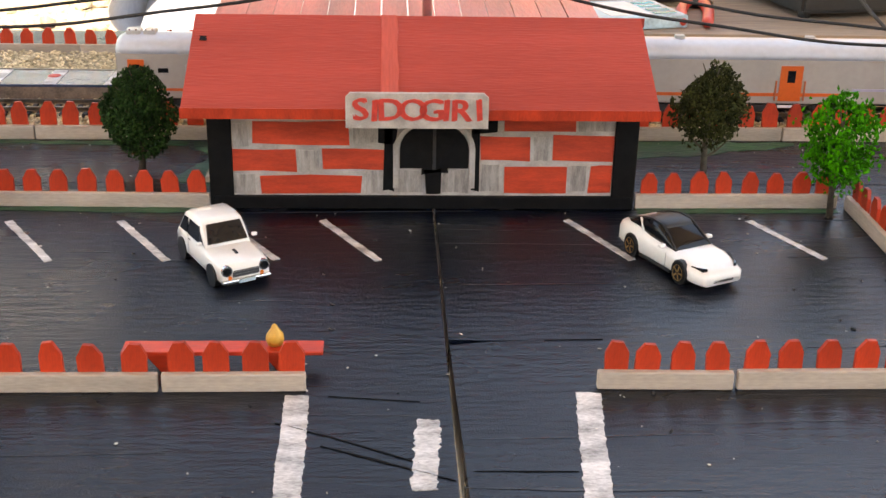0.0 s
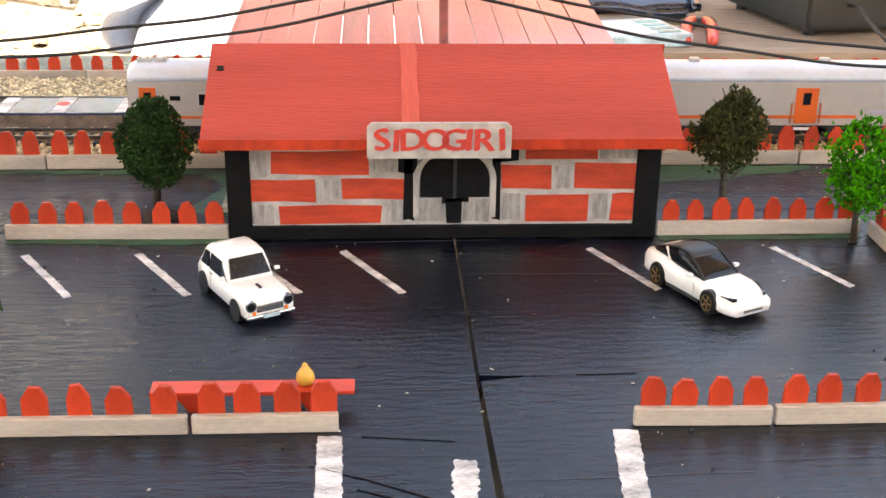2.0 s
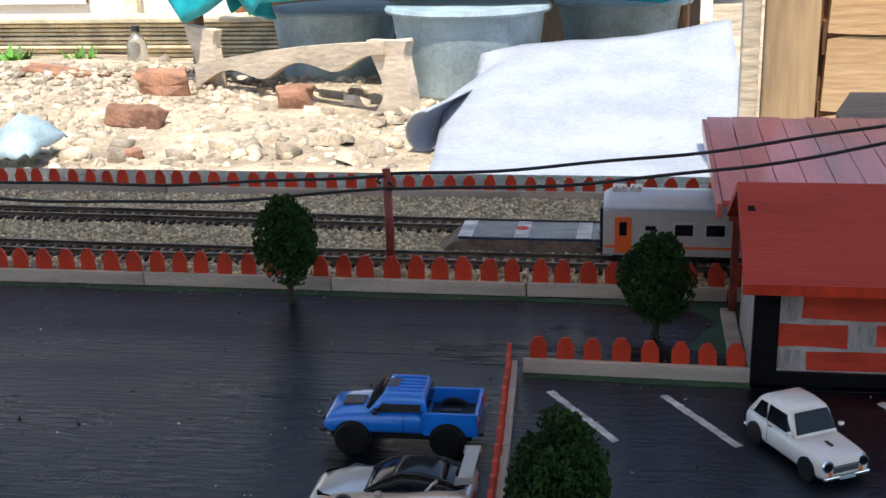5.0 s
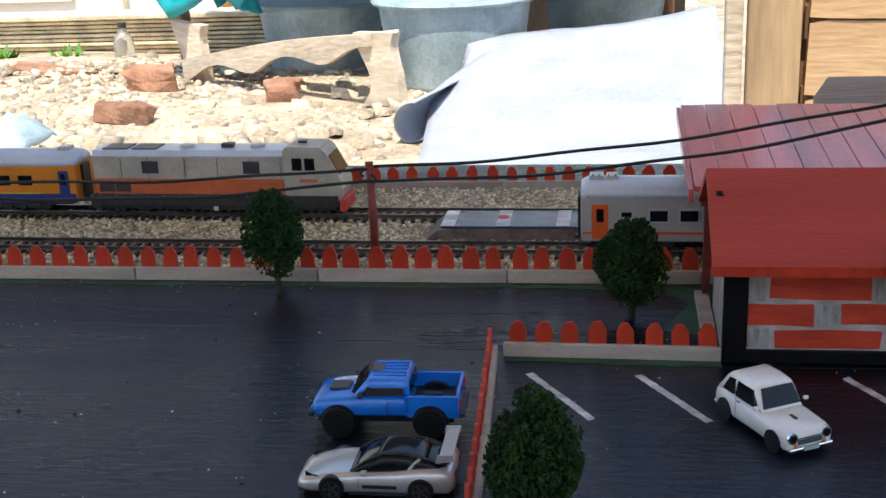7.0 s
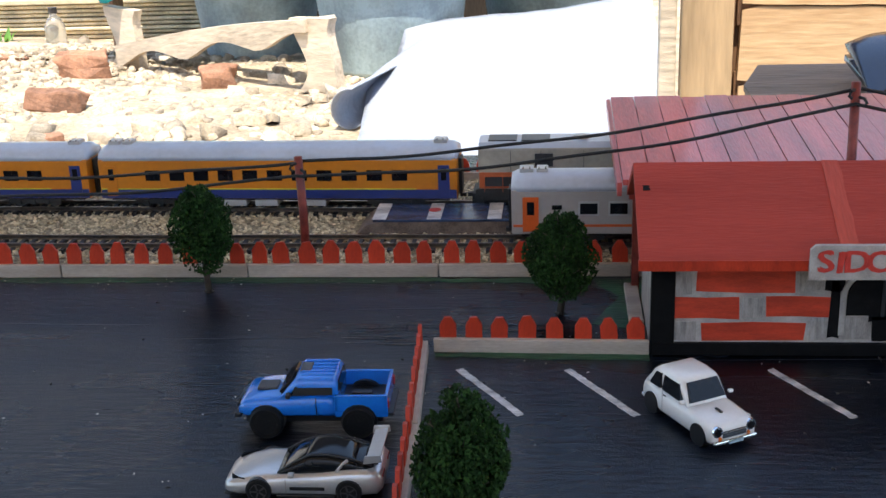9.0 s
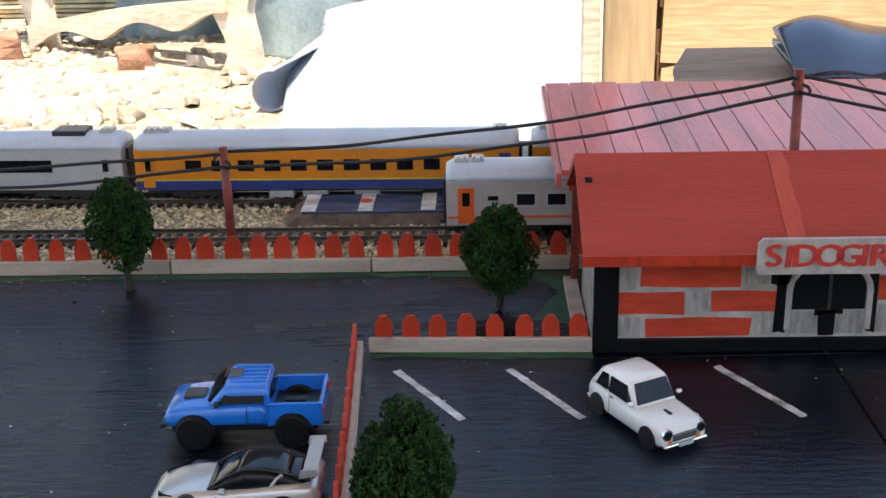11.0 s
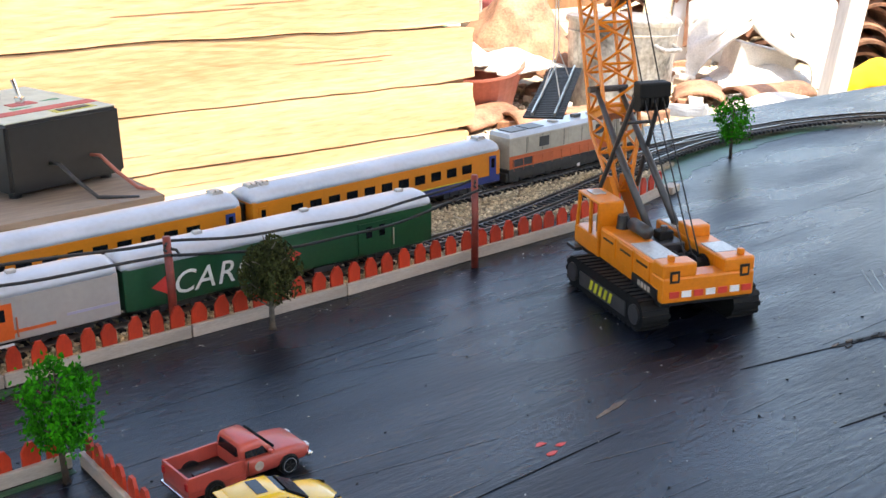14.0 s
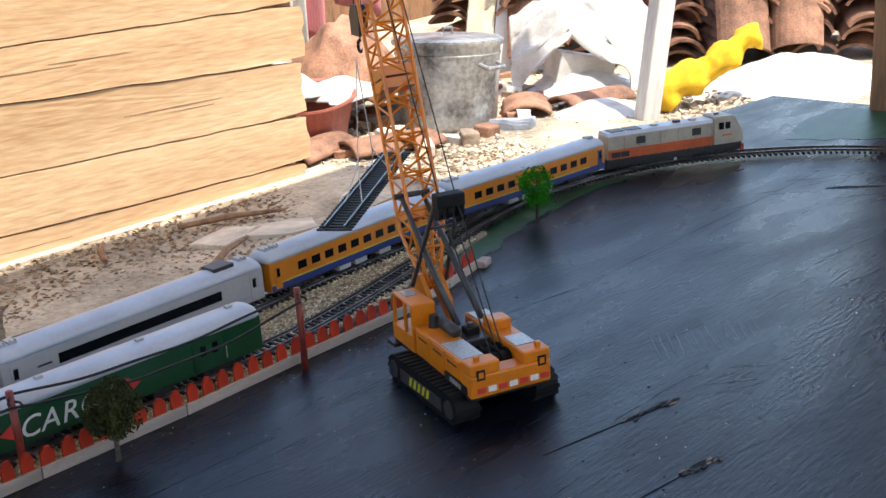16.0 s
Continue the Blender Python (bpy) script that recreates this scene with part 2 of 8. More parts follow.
    "dirt": mat("sunlit_dry_earth", (0.46, 0.37, 0.26), 0.95, var=0.25, scale=4, fine=60, bump=0.8),
    "stone": mat("pale_rubble", (0.48, 0.4, 0.3), 0.95, var=0.25, scale=12, bump=0.6, island=0.4),
    "clay": mat("fired_clay", (0.3, 0.15, 0.09), 0.85, var=0.25, scale=12, bump=0.5, per_piece=0.25),
    "planks": mat("weathered_pale_planks", (0.58, 0.39, 0.22), 0.7, col2=(0.42, 0.24, 0.11), scale=3.5, fine=90, bump=0.3, stretch=(0.14, 1, 1), per_piece=0.08),
    "stile": mat("weathered_door_stile", (0.46, 0.31, 0.17), 0.7, var=0.18, scale=6, fine=60, bump=0.4, stretch=(1, 1, 0.12)),
    "grey_wood": mat("grey_brown_plywood", (0.26, 0.19, 0.135), 0.75, var=0.2, scale=12, fine=150, bump=0.4, stretch=(0.2, 1, 1)),
    "ply_edge": mat("plywood_edge", (0.35, 0.28, 0.18), 0.8, var=0.2, scale=10, bump=0.4, stretch=(0.1, 0.1, 60)),
    "tarp": mat("turquoise_tarpaulin", (0.008, 0.34, 0.4), 0.27, var=0.2, scale=3, fine=14, bump=0.12),
    "tub": mat("blue_grey_plastic_tub", (0.32, 0.42, 0.46), 0.5, var=0.15, scale=8, bump=0.15),
    "sheet": mat("pale_grey_fibre_sheet", (0.32, 0.35, 0.405), 0.8, var=0.09, scale=5, fine=60, bump=0.35),
    "pale_wood": mat("pale_worn_wood", (0.6, 0.5, 0.38), 0.8, var=0.18, scale=8, bump=0.4, stretch=(0.3, 1, 1)),
    "bamboo": mat("bleached_slats", (0.74, 0.63, 0.43), 0.8, var=0.18, scale=12, bump=0.4, per_piece=0.12),
    "whitewash": mat("whitewashed_wall", (0.78, 0.76, 0.72), 0.85, var=0.05, scale=3, fine=30, bump=0.2),
    "alu": mat("dull_aluminium", (0.42, 0.41, 0.39), 0.48, metal=0.8, var=0.32, scale=8, fine=60, bump=0.15),
    "cloth_white": mat("white_sack_cloth", (0.6, 0.57, 0.52), 0.9, var=0.14, scale=10, fine=150, bump=0.5),
    "cloth_pink": mat("faded_pink_cloth", (0.5, 0.2, 0.2), 0.9, var=0.16, scale=8, fine=150, bump=0.5, stretch=(1, 1, 0.2)),
    "cloth_yellow": mat("yellow_towel", (0.66, 0.4, 0.015), 0.95, var=0.16, scale=14, fine=260, bump=0.9),
    "plastic_red": mat("faded_red_plastic", (0.42, 0.13, 0.09), 0.5, var=0.12, scale=10),
    "plastic_green": mat("green_plastic", (0.12, 0.35, 0.16), 0.45, var=0.12, scale=10),
    "post_white": mat("white_painted_post", (0.6, 0.58, 0.54), 0.6, var=0.12, scale=10, bump=0.3, stretch=(1, 1, 0.2)),
    "brown_wood": mat("brown_wood_post", (0.26, 0.13, 0.06), 0.7, var=0.25, scale=14, bump=0.5, stretch=(1, 1, 0.15)),
    # wood colour darkened to stand for the shade under the tarpaulin
    "shade_dark_wood": mat("boards_darkened_for_shade", (0.045, 0.032, 0.024), 0.85, var=0.25, scale=14, bump=0.5, stretch=(1, 1, 0.15)),
    # near-black so the added roof reflects dark in the board paint
    "added_roof_tile": mat("added_dark_roof_tiles", (0.022, 0.022, 0.025), 0.9, var=0.3, scale=6, fine=40, bump=0.4, spec=0.2),
    "clear_plastic": mat("clear_bottle_plastic", (0.85, 0.88, 0.88), 0.12, var=0.03, scale=40, trans=0.92),
    "leather": mat("blue_black_leather", (0.009, 0.018, 0.045), 0.22, var=0.25, scale=40, fine=700, bump=0.1, coat=0.4),
    "knob": mat("black_knob", (0.015, 0.015, 0.016), 0.35, var=0.2, scale=100),
    "panel_face": mat("cream_control_panel", (0.6, 0.6, 0.46), 0.5, var=0.08, scale=60),
    "handle_red": mat("red_handle_plastic", (0.6, 0.06, 0.035), 0.35, var=0.06, scale=60),
    "weed": mat("weed_leaves", (0.1, 0.26, 0.03), 0.6, var=0.2, scale=20, island=0.4),
    "packet": mat("pale_blue_packet", (0.4, 0.55, 0.6), 0.45, var=0.2, scale=40),
    "chip": mat("wood_chips", (0.25, 0.155, 0.085), 0.9, var=0.2, scale=40, island=0.45),
}


# ---- mesh helpers ----
def part(name, bm, material, parent=None, label="", smooth=False, m=None):
    me = bpy.data.meshes.new(name)
    bmesh.ops.recalc_face_normals(bm, faces=bm.faces)
    bm.to_mesh(me)
    bm.free()
    if smooth:
        for p in me.polygons:
            p.use_smooth = True
    me.materials.append(material)
    ob = new(name, me)
    if parent is not None:
        ob.parent = parent
    if m is not None:
        ob.matrix_basis = m
    return tagged(ob, label)


def thing(name, m, label, category, group="", kind=""):
    ob = new(name)
    ob.empty_display_size = 0.01
    ob.matrix_basis = m
    return tagged(ob, label, category, group, kind)


def box(bm, x0, x1, y0, y1, z0, z1, bev=0.0, m=None):
    r = bmesh.ops.create_cube(bm, size=1.0, matrix=Matrix.LocRotScale(((x0 + x1) / 2, (y0 + y1) / 2, (z0 + z1) / 2), None, (abs(x1 - x0), abs(y1 - y0), abs(z1 - z0))))
    vs = r["verts"]
    if bev:
        es = list({e for v in vs for e in v.link_edges})
        out = bmesh.ops.bevel(bm, geom=es, offset=bev, segments=2, affect="EDGES", profile=0.5)
        vs = list({v for f in out["faces"] for v in f.verts} | {v for v in vs if v.is_valid})
    if m is not None:
        bmesh.ops.transform(bm, matrix=m, verts=vs)
    return bm


def slab(x0, x1, y0, y1, z0, z1, bev=0.0):
    return box(bmesh.new(), x0, x1, y0, y1, z0, z1, bev)


def cyl(bm, a, b, r0, r1=None, n=12, caps=True):
    a, b = Vector(a), Vector(b)
    d = b - a
    m = Matrix.Translation((a + b) / 2) @ d.to_track_quat("Z", "Y").to_matrix().to_4x4()
    bmesh.ops.create_cone(bm, cap_ends=caps, segments=n, radius1=r0, radius2=r0 if r1 is None else r1, depth=d.length, matrix=m)
    return bm


def prism(bm, pts, axis, a, b):
    """A polygon in the plane across the axis, drawn out from a to b. Points are the other two coordinates in order."""
    def v3(p, h):
        return {"x": (h, p[0], p[1]), "y": (p[0], h, p[1]), "z": (p[0], p[1], h)}[axis]
    lo = [bm.verts.new(v3(p, a)) for p in pts]
    hi = [bm.verts.new(v3(p, b)) for p in pts]
    n = len(pts)
    bm.faces.new(lo)
    bm.faces.new(hi[::-1])
    for i in range(n):
        bm.faces.new((lo[i], hi[i], hi[(i + 1) % n], lo[(i + 1) % n]))
    return bm


def loft(bm, rings, caps=True):
    rows = [[bm.verts.new(p) for p in r] for r in rings]
    n = len(rows[0])
    for a, b in zip(rows, rows[1:]):
        for i in range(n):
            bm.faces.new((a[i], a[(i + 1) % n], b[(i + 1) % n], b[i]))
    if caps:
        bm.faces.new(rows[0])
        bm.faces.new(rows[-1][::-1])
    return bm


def lathe(bm, prof, n=28, centre=(0, 0, 0), close=False):
    cx, cy, cz = centre
    rings = [[(cx + r * math.cos(2 * math.pi * i / n), cy + r * math.sin(2 * math.pi * i / n), cz + z) for i in range(n)] for r, z in prof]
    return loft(bm, rings, caps=True)


def tube(bm, pts, r, n=8):
    rings = []
    pts = [Vector(p) for p in pts]
    for i, p in enumerate(pts):
        d = (pts[min(i + 1, len(pts) - 1)] - pts[max(i - 1, 0)]).normalized()
        u = d.orthogonal().normalized() if abs(d.z) > 0.95 else d.cross(Vector((0, 0, 1))).normalized()
        v = d.cross(u)
        rad = r[i] if isinstance(r, (list, tuple)) else r
        rings.append([p + rad * (math.cos(2 * math.pi * k / n) * u + math.sin(2 * math.pi * k / n) * v) for k in range(n)])
    return loft(bm, rings)


def sheet_mesh(bm, f, nu, nv, thick):
    """A bent sheet of some thickness: f(u, v) gives a place, u and v from 0 to 1."""
    top = [[bm.verts.new(f(i / nu, j / nv)) for j in range(nv + 1)] for i in range(nu + 1)]
    low = []
    for i in range(nu + 1):
        row = []
        for j in range(nv + 1):
            a, b = Vector(f(min(1, (i + 0.5) / nu), j / nv)), Vector(f(max(0, (i - 0.5) / nu), j / nv))
            c, d = Vector(f(i / nu, min(1, (j + 0.5) / nv))), Vector(f(i / nu, max(0, (j - 0.5) / nv)))
            row.append(bm.verts.new(Vector(f(i / nu, j / nv)) - (a - b).cross(c - d).normalized() * thick))
        low.append(row)
    for i in range(nu):
        for j in range(nv):
            bm.faces.new((top[i][j], top[i + 1][j], top[i + 1][j + 1], top[i][j + 1]))
            bm.faces.new((low[i][j], low[i][j + 1], low[i + 1][j + 1], low[i + 1][j]))
    for i in range(nu):
        bm.faces.new((top[i][0], low[i][0], low[i + 1][0], top[i + 1][0]))
        bm.faces.new((top[i][nv], top[i + 1][nv], low[i + 1][nv], low[i][nv]))
    for j in range(nv):
        bm.faces.new((top[0][j], top[0][j + 1], low[0][j + 1], low[0][j]))
        bm.faces.new((top[nu][j], low[nu][j], low[nu][j + 1], top[nu][j + 1]))
    return bm


def pebbles(name, places, size, material, flat=0.7, parent=None, label="", category="", seed=1, kind="stuff", sides=5, smooth=False):
    """Many small stones as one mesh; places: (x, y, z)."""
    rnd = random.Random(seed)
    verts, faces = [], []
    for x, y, z in places:
        s = size * rnd.uniform(0.55, 1.35)
        q = Euler((rnd.uniform(-0.5, 0.5), rnd.uniform(-0.5, 0.5), rnd.uniform(0, 6.3))).to_matrix()
        k = len(verts)
        ex = rnd.uniform(0.7, 1.5)
        for dz, rad in ((-0.5, 0.75), (0.35, 0.8)):
            for i in range(sides):
                a = 2 * math.pi * (i + dz * 0.4) / sides
                j = rnd.uniform(0.75, 1.2)
                p = q @ Vector((math.cos(a) * rad * j * ex, math.sin(a) * rad * j / ex, dz * flat)) * s
                verts.append((x + p.x, y + p.y, z + p.z))
        p = q @ Vector((0, 0, flat * 0.65)) * s
        verts.append((x + p.x, y + p.y, z + p.z))
        for i in range(sides):
            n = (i + 1) % sides
            faces.append((k + i, k + n, k + sides + n, k + sides + i))
            faces.append((k + sides + i, k + sides + n, k + 2 * sides))
    me = bpy.data.meshes.new(name)
    me.from_pydata(verts, [], faces)
    if smooth:
        for p in me.polygons:
            p.use_smooth = True
    me.materials.append(material)
    ob = new(name, me)
    if parent is not None:
        ob.parent = parent
    return tagged(ob, label, category, "", kind)


def text_mesh(body, size, depth, align="CENTER"):
    cu = bpy.data.curves.new("lettering", "FONT")
    cu.body, cu.size, cu.extrude, cu.align_x, cu.align_y = body, size, depth, align, "CENTER"
    cu.resolution_u = 3
    tmp = bpy.data.objects.new("lettering", cu)
    me = bpy.data.meshes.new_from_object(tmp)
    bpy.data.objects.remove(tmp)
    bpy.data.curves.remove(cu)
    return me


def smooth_path(pts, step):
    """Catmull-Rom through the points, resampled at even steps. Returns the points and the distances."""
    pts = [Vector((*p, 0)) for p in pts]
    dense = []
    for i in range(len(pts) - 1):
        p0, p1, p2, p3 = pts[max(i - 1, 0)], pts[i], pts[i + 1], pts[min(i + 2, len(pts) - 1)]
        for k in range(24):
            t = k / 24
            dense.append(0.5 * (2 * p1 + (p2 - p0) * t + (2 * p0 - 5 * p1 + 4 * p2 - p3) * t * t + (3 * p1 - p0 - 3 * p2 + p3) * t ** 3))
    dense.append(pts[-1])
    s = np.concatenate([[0], np.cumsum([(b - a).length for a, b in zip(dense, dense[1:])])])
    xs, ys = [p.x for p in dense], [p.y for p in dense]
    ss = np.arange(0, s[-1], step)
    return [(float(np.interp(v, s, xs)), float(np.interp(v, s, ys))) for v in ss], s, xs, ys


# ---- large structure: yard ground, walls, added unseen roofs, layout boards ----
GROUND = -0.6


def yard():
    bm = bmesh.new()
    f = [-60, -25, -12] + [-6 + 0.25 * i for i in range(61)] + [12, 25, 60]
    rows = []
    for x in f:
        rows.append([])
        for y in f:
            h = 0.0
            if abs(x) < 10 and abs(y) < 10:
                h = 0.03 * noise.noise((x * 1.3, y * 1.3, 0)) + 0.015 * noise.noise((x * 4, y * 4, 3))
                h += 0.1 * math.exp(-((x + 2.7) / 0.9) ** 2 - ((y - 4.0) / 0.8) ** 2)
            rows[-1].append(bm.verts.new((x, y, GROUND + h)))
    for i in range(len(f) - 1):
        for j in range(len(f) - 1):
            bm.faces.new((rows[i][j], rows[i + 1][j], rows[i + 1][j + 1], rows[i][j + 1]))
    tagged(part("ground", bm, M["dirt"], None, "dry pale earth yard strewn with rubble", smooth=True), "", "ground", "", "structure")
    # unseen porch roof, sized to keep the sun off the layout
    tagged(part("ceiling", slab(-4.5, 2.9, -2.6, 1.1, 2.4, 2.46), M["pale_wood"], None, "unseen porch roof slab added to shade the layout"), "", "ceiling", "", "structure")
    # added behind the camera, out of view: bounces sunlight onto the station front
    tagged(part("wall_south", slab(-6.5, 7.5, -5.4, -5.2, GROUND - 0.05, 2.4), M["whitewash"], None, "unseen whitewashed wall added to bounce light onto the layout"), "", "wall", "", "structure")
    tagged(part("wall_north", slab(-9, 0.4, 6.6, 6.8, GROUND - 0.05, 2.45), M["whitewash"], None, "sunlit whitewashed wall across the yard"), "", "wall", "", "structure")


    # unseen roof added above the wall; blocks bright sky from the board's reflection
    house = thing("house_roof", pose(0, 0, 0), "unseen dark roof added to darken the board's reflections", "roof", "", "structure")
    rise = (6.2 - 2.3) / 4.0
    for k in range(22):
        y0, y1 = 6.35 + 4.0 * k / 22, 6.35 + 4.0 * (k + 1) / 22
        z0, z1 = 2.3 + rise * (y0 - 6.35), 2.3 + rise * (y1 - 6.35)
        part("tile_course", prism(bmesh.new(), [(y0 - 0.05, z0 - 0.01), (y1, z1 - 0.02), (y1, z1 - 0.06), (y0 - 0.05, z0 - 0.06)], "x", -9.4, 0.8), M["added_roof_tile"], house)
    part("ridge_board", slab(-9.4, 0.8, 10.3, 10.5, 6.0, 6.22), M["added_roof_tile"], house)
    part("gable", prism(bmesh.new(), [(6.8, 2.3), (10.35, 5.8), (10.35, -0.6), (6.8, -0.6)], "x", 0.2, 0.35), M["added_roof_tile"], house)


yard()


def layout_boards():
    base = thing("layout_table", pose(0, 0, 0), "black-painted plywood railway layout boards on trestle legs", "table", "", "structure")
    k = 0.0006
    panels = [(-2.5, 0.1155 - k, -0.42, 0.42), (0.1155 + k, 1.76, -0.42, 0.0595 - 0.4 * k), (0.1155 + k, 1.76, 0.0595 + 0.4 * k, 0.42)]
    for x0, x1, y0, y1 in panels:
        if y1 > 0.4 and x1 > 1:
            bm = prism(bmesh.new(), [(x0, y0), (x1 - 0.05, y0), (1.765, 0.12), (1.77, 0.315), (1.35, 0.36), (x0, y1)], "z", -0.018, 0)
        elif x1 > 1:
            # this board gapes open towards the front and is split at its edge
            bm = prism(bmesh.new(), [(x0 + 0.0022, y0), (x1, y0), (x1, y1), (x0, y1), (x0 + 0.0001, -0.1185), (x0 + 0.012, -0.1193), (0.1535, -0.1196), (x0 + 0.016, -0.1206), (x0 + 0.0003, -0.1232), (x0 + 0.0008, -0.166), (x0 + 0.0016, -0.207)], "z", -0.018, 0)
        else:
            bm = slab(x0, x1, y0, y1, -0.018, 0, 0.0005)
        part("board", bm, M["board"], base)
    for x in (-2.3, -0.9, 0.4, 1.6):
        for y in (-0.36, 0.3):
            part("leg", slab(x - 0.02, x + 0.02, y - 0.02, y + 0.02, GROUND - 0.03, -0.018), M["grey_wood"], base)
    # raised cracks, gouges and bare patches in the paint
    rnd = random.Random(4)
    for i, (x0, y0, x1, y1, w) in enumerate([(0.07, -0.1865, 0.103, -0.2045, 0.0005), (0.727, -0.1225, 0.783, -0.1335, 0.0048), (0.69, -0.193, 0.724, -0.199, 0.005), (0.552, -0.099, 0.58, -0.094, 0.003), (1.33, 0.02, 1.37, -0.03, 0.006), (0.02, -0.222, 0.055, -0.235, 0.0012), (0.0, -0.228, 0.02, -0.222, 0.001), (0.36, -0.125, 0.55, -0.1175, 0.0006), (0.66, -0.108, 0.727, -0.122, 0.0009), (0.64, -0.186, 0.69, -0.193, 0.0008), (0.071, -0.194, 0.114, -0.2145, 0.0007), (0.055, -0.1795, 0.072, -0.188, 0.0004), (0.12, -0.2092, 0.153, -0.2098, 0.0002), (0.072, -0.162, 0.104, -0.166, 0.00015), (0.153, -0.1195, 0.176, -0.119, 0.00015)]):
        d = Vector((x1 - x0, y1 - y0, 0))
        nrm = Vector((-d.y, d.x, 0)).normalized()
        up, dn = [], []
        for k in range(9):
            t = k / 8
            c = Vector((x0, y0, 0)) + d * t
            ww = w * math.sin(math.pi * (0.08 + 0.84 * t)) * rnd.uniform(0.4, 1.0)
            up.append((c.x + nrm.x * ww, c.y + nrm.y * ww))
            dn.append((c.x - nrm.x * ww * 0.6, c.y - nrm.y * ww * 0.6))
        part("paint_chip", prism(bmesh.new(), up + dn[::-1], "z", -0.0002, 0.00035), M["platform_side"] if i == 3 else M["black"], base)
    # splintered edges of the two long gouges
    for q in range(34):
        gx, gy = (0.755, -0.128) if q % 2 else (0.707, -0.196)
        u = rnd.uniform(-0.026, 0.026) if q % 2 else rnd.uniform(-0.015, 0.015)
        cx, cy = gx + u, gy - 0.19 * u + rnd.uniform(-0.004, 0.003)
        sp = [(cx + rnd.uniform(0.001, 0.005) * math.cos(a), cy + rnd.uniform(0.0005, 0.0016) * math.sin(a)) for a in [k * 1.05 for k in range(6)]]
        part("splinter", prism(bmesh.new(), sp, "z", -0.0002, rnd.uniform(0.0004, 0.0012)), M["platform_side"] if q % 3 == 0 else M["dark_crumb"], base)

    def stroke(x, y, l, w, m, ang=0.0, seed=0):
        r2 = random.Random(seed)
        ca, sa = math.cos(ang), math.sin(ang)
        up, dn = [], []
        for q in range(13):
            t = q / 12
            ww = w * (0.25 + 0.75 * math.sin(math.pi * t)) * r2.uniform(0.35, 1.1)
            off = w * 0.5 * math.sin(5 * t + seed)
            u = (t - 0.5) * l
            up.append((x + ca * u - sa * (off + ww), y + sa * u + ca * (off + ww)))
            dn.append((x + ca * u - sa * (off - ww), y + sa * u + ca * (off - ww)))
        part("brush_stroke", prism(bmesh.new(), up + dn[::-1], "z", -0.0002, r2.uniform(0.00008, 0.0002)), m, base)
    for q in range(120):
        x, y = rnd.uniform(-0.48, 1.3), rnd.uniform(-0.3, 0.118)
        if 0.0 < x < 0.22 and y > 0.02:
            continue
        ang = rnd.uniform(-0.05, 0.05) if x < 0.35 else rnd.uniform(-0.25, 0.05)
        stroke(x, y, rnd.uniform(0.02, 0.13), rnd.uniform(0.0002, 0.0009), M["board_streak"] if rnd.random() < 0.5 else M["board_gloss"], ang, q)
    for q in range(26):
        stroke(rnd.uniform(-0.14, -0.06), rnd.uniform(0.032, 0.062), rnd.uniform(0.015, 0.05), rnd.uniform(0.0004, 0.0012), M["board_gloss"], rnd.uniform(-0.1, 0.1), 300 + q)
    for q in range(14):
        stroke(0.85 + 0.006 * q, -0.07 - 0.0035 * q, 0.05, 0.0006, M["board_gloss"], 0.75, 400 + q)
    # a scuffed patch of thick paint beside the gouges
    for q in range(16):
        stroke(0.838 + rnd.gauss(0, 0.012), -0.146 + rnd.gauss(0, 0.009), rnd.uniform(0.012, 0.035), rnd.uniform(0.0004, 0.0013), M["board_gloss"], rnd.uniform(-0.9, -0.2), 450 + q)
    for q in range(30):
        stroke(1.36 + rnd.gauss(0, 0.05), 0.0 + rnd.gauss(0, 0.03), rnd.uniform(0.015, 0.05), rnd.uniform(0.0005, 0.0016), M["board_gloss"], rnd.uniform(-0.9, -0.1), 480 + q)
    for x, y in ((0.5094, -0.1015), (0.517, -0.108), (0.507, -0.112)):
        part("paint_spot", prism(bmesh.new(), [(x + 0.0035 * math.cos(a) * rnd.uniform(0.6, 1.2), y + 0.0016 * math.sin(a)) for a in [k * 0.7 for k in range(9)]], "z", 0, 0.00025), M["letter"], base)
    return base


BASE = layout_boards()


def blot(name, pts, material, parent, h=0.0003, seed=1, jag=0.0025, step=0.01, label=""):
    """A brushed patch of paint with an uneven edge."""
    rnd = random.Random(seed)
    out = []
    for (x0, y0), (x1, y1) in zip(pts, pts[1:] + pts[:1]):
        n = max(1, int(math.hypot(x1 - x0, y1 - y0) / step))
        for k in range(n):
            t = k / n
            out.append((x0 + (x1 - x0) * t + rnd.uniform(-jag, jag), y0 + (y1 - y0) * t + rnd.uniform(-jag, jag)))
    return part(name, prism(bmesh.new(), out, "z", -0.0002, h), material, parent, label)


blot("grass_paint", [(-0.9, 0.124), (-0.3, 0.1245), (-0.02, 0.124), (-0.02, 0.131), (-0.9, 0.131)], M["green_paint"], BASE, seed=2, jag=0.002, label="green painted verge")
blot("grass_paint", [(-0.02, 0.062), (0.003, 0.055), (0.012, 0.09), (0.008, 0.13), (-0.02, 0.13), (-0.006, 0.1)], M["green_paint"], BASE, seed=3, jag=0.002, label="green painted verge")
blot("grass_paint", [(0.216, 0.1), (0.28, 0.112), (0.33, 0.127), (0.33, 0.135), (0.216, 0.134)], M["green_paint"], BASE, seed=4, label="green painted verge")
blot("grass_paint", [(-0.1, 0.0185), (0.005, 0.0165), (0.005, 0.0235), (-0.1, 0.0235)], M["green_paint"], BASE, seed=5, jag=0.001, label="green painted verge")
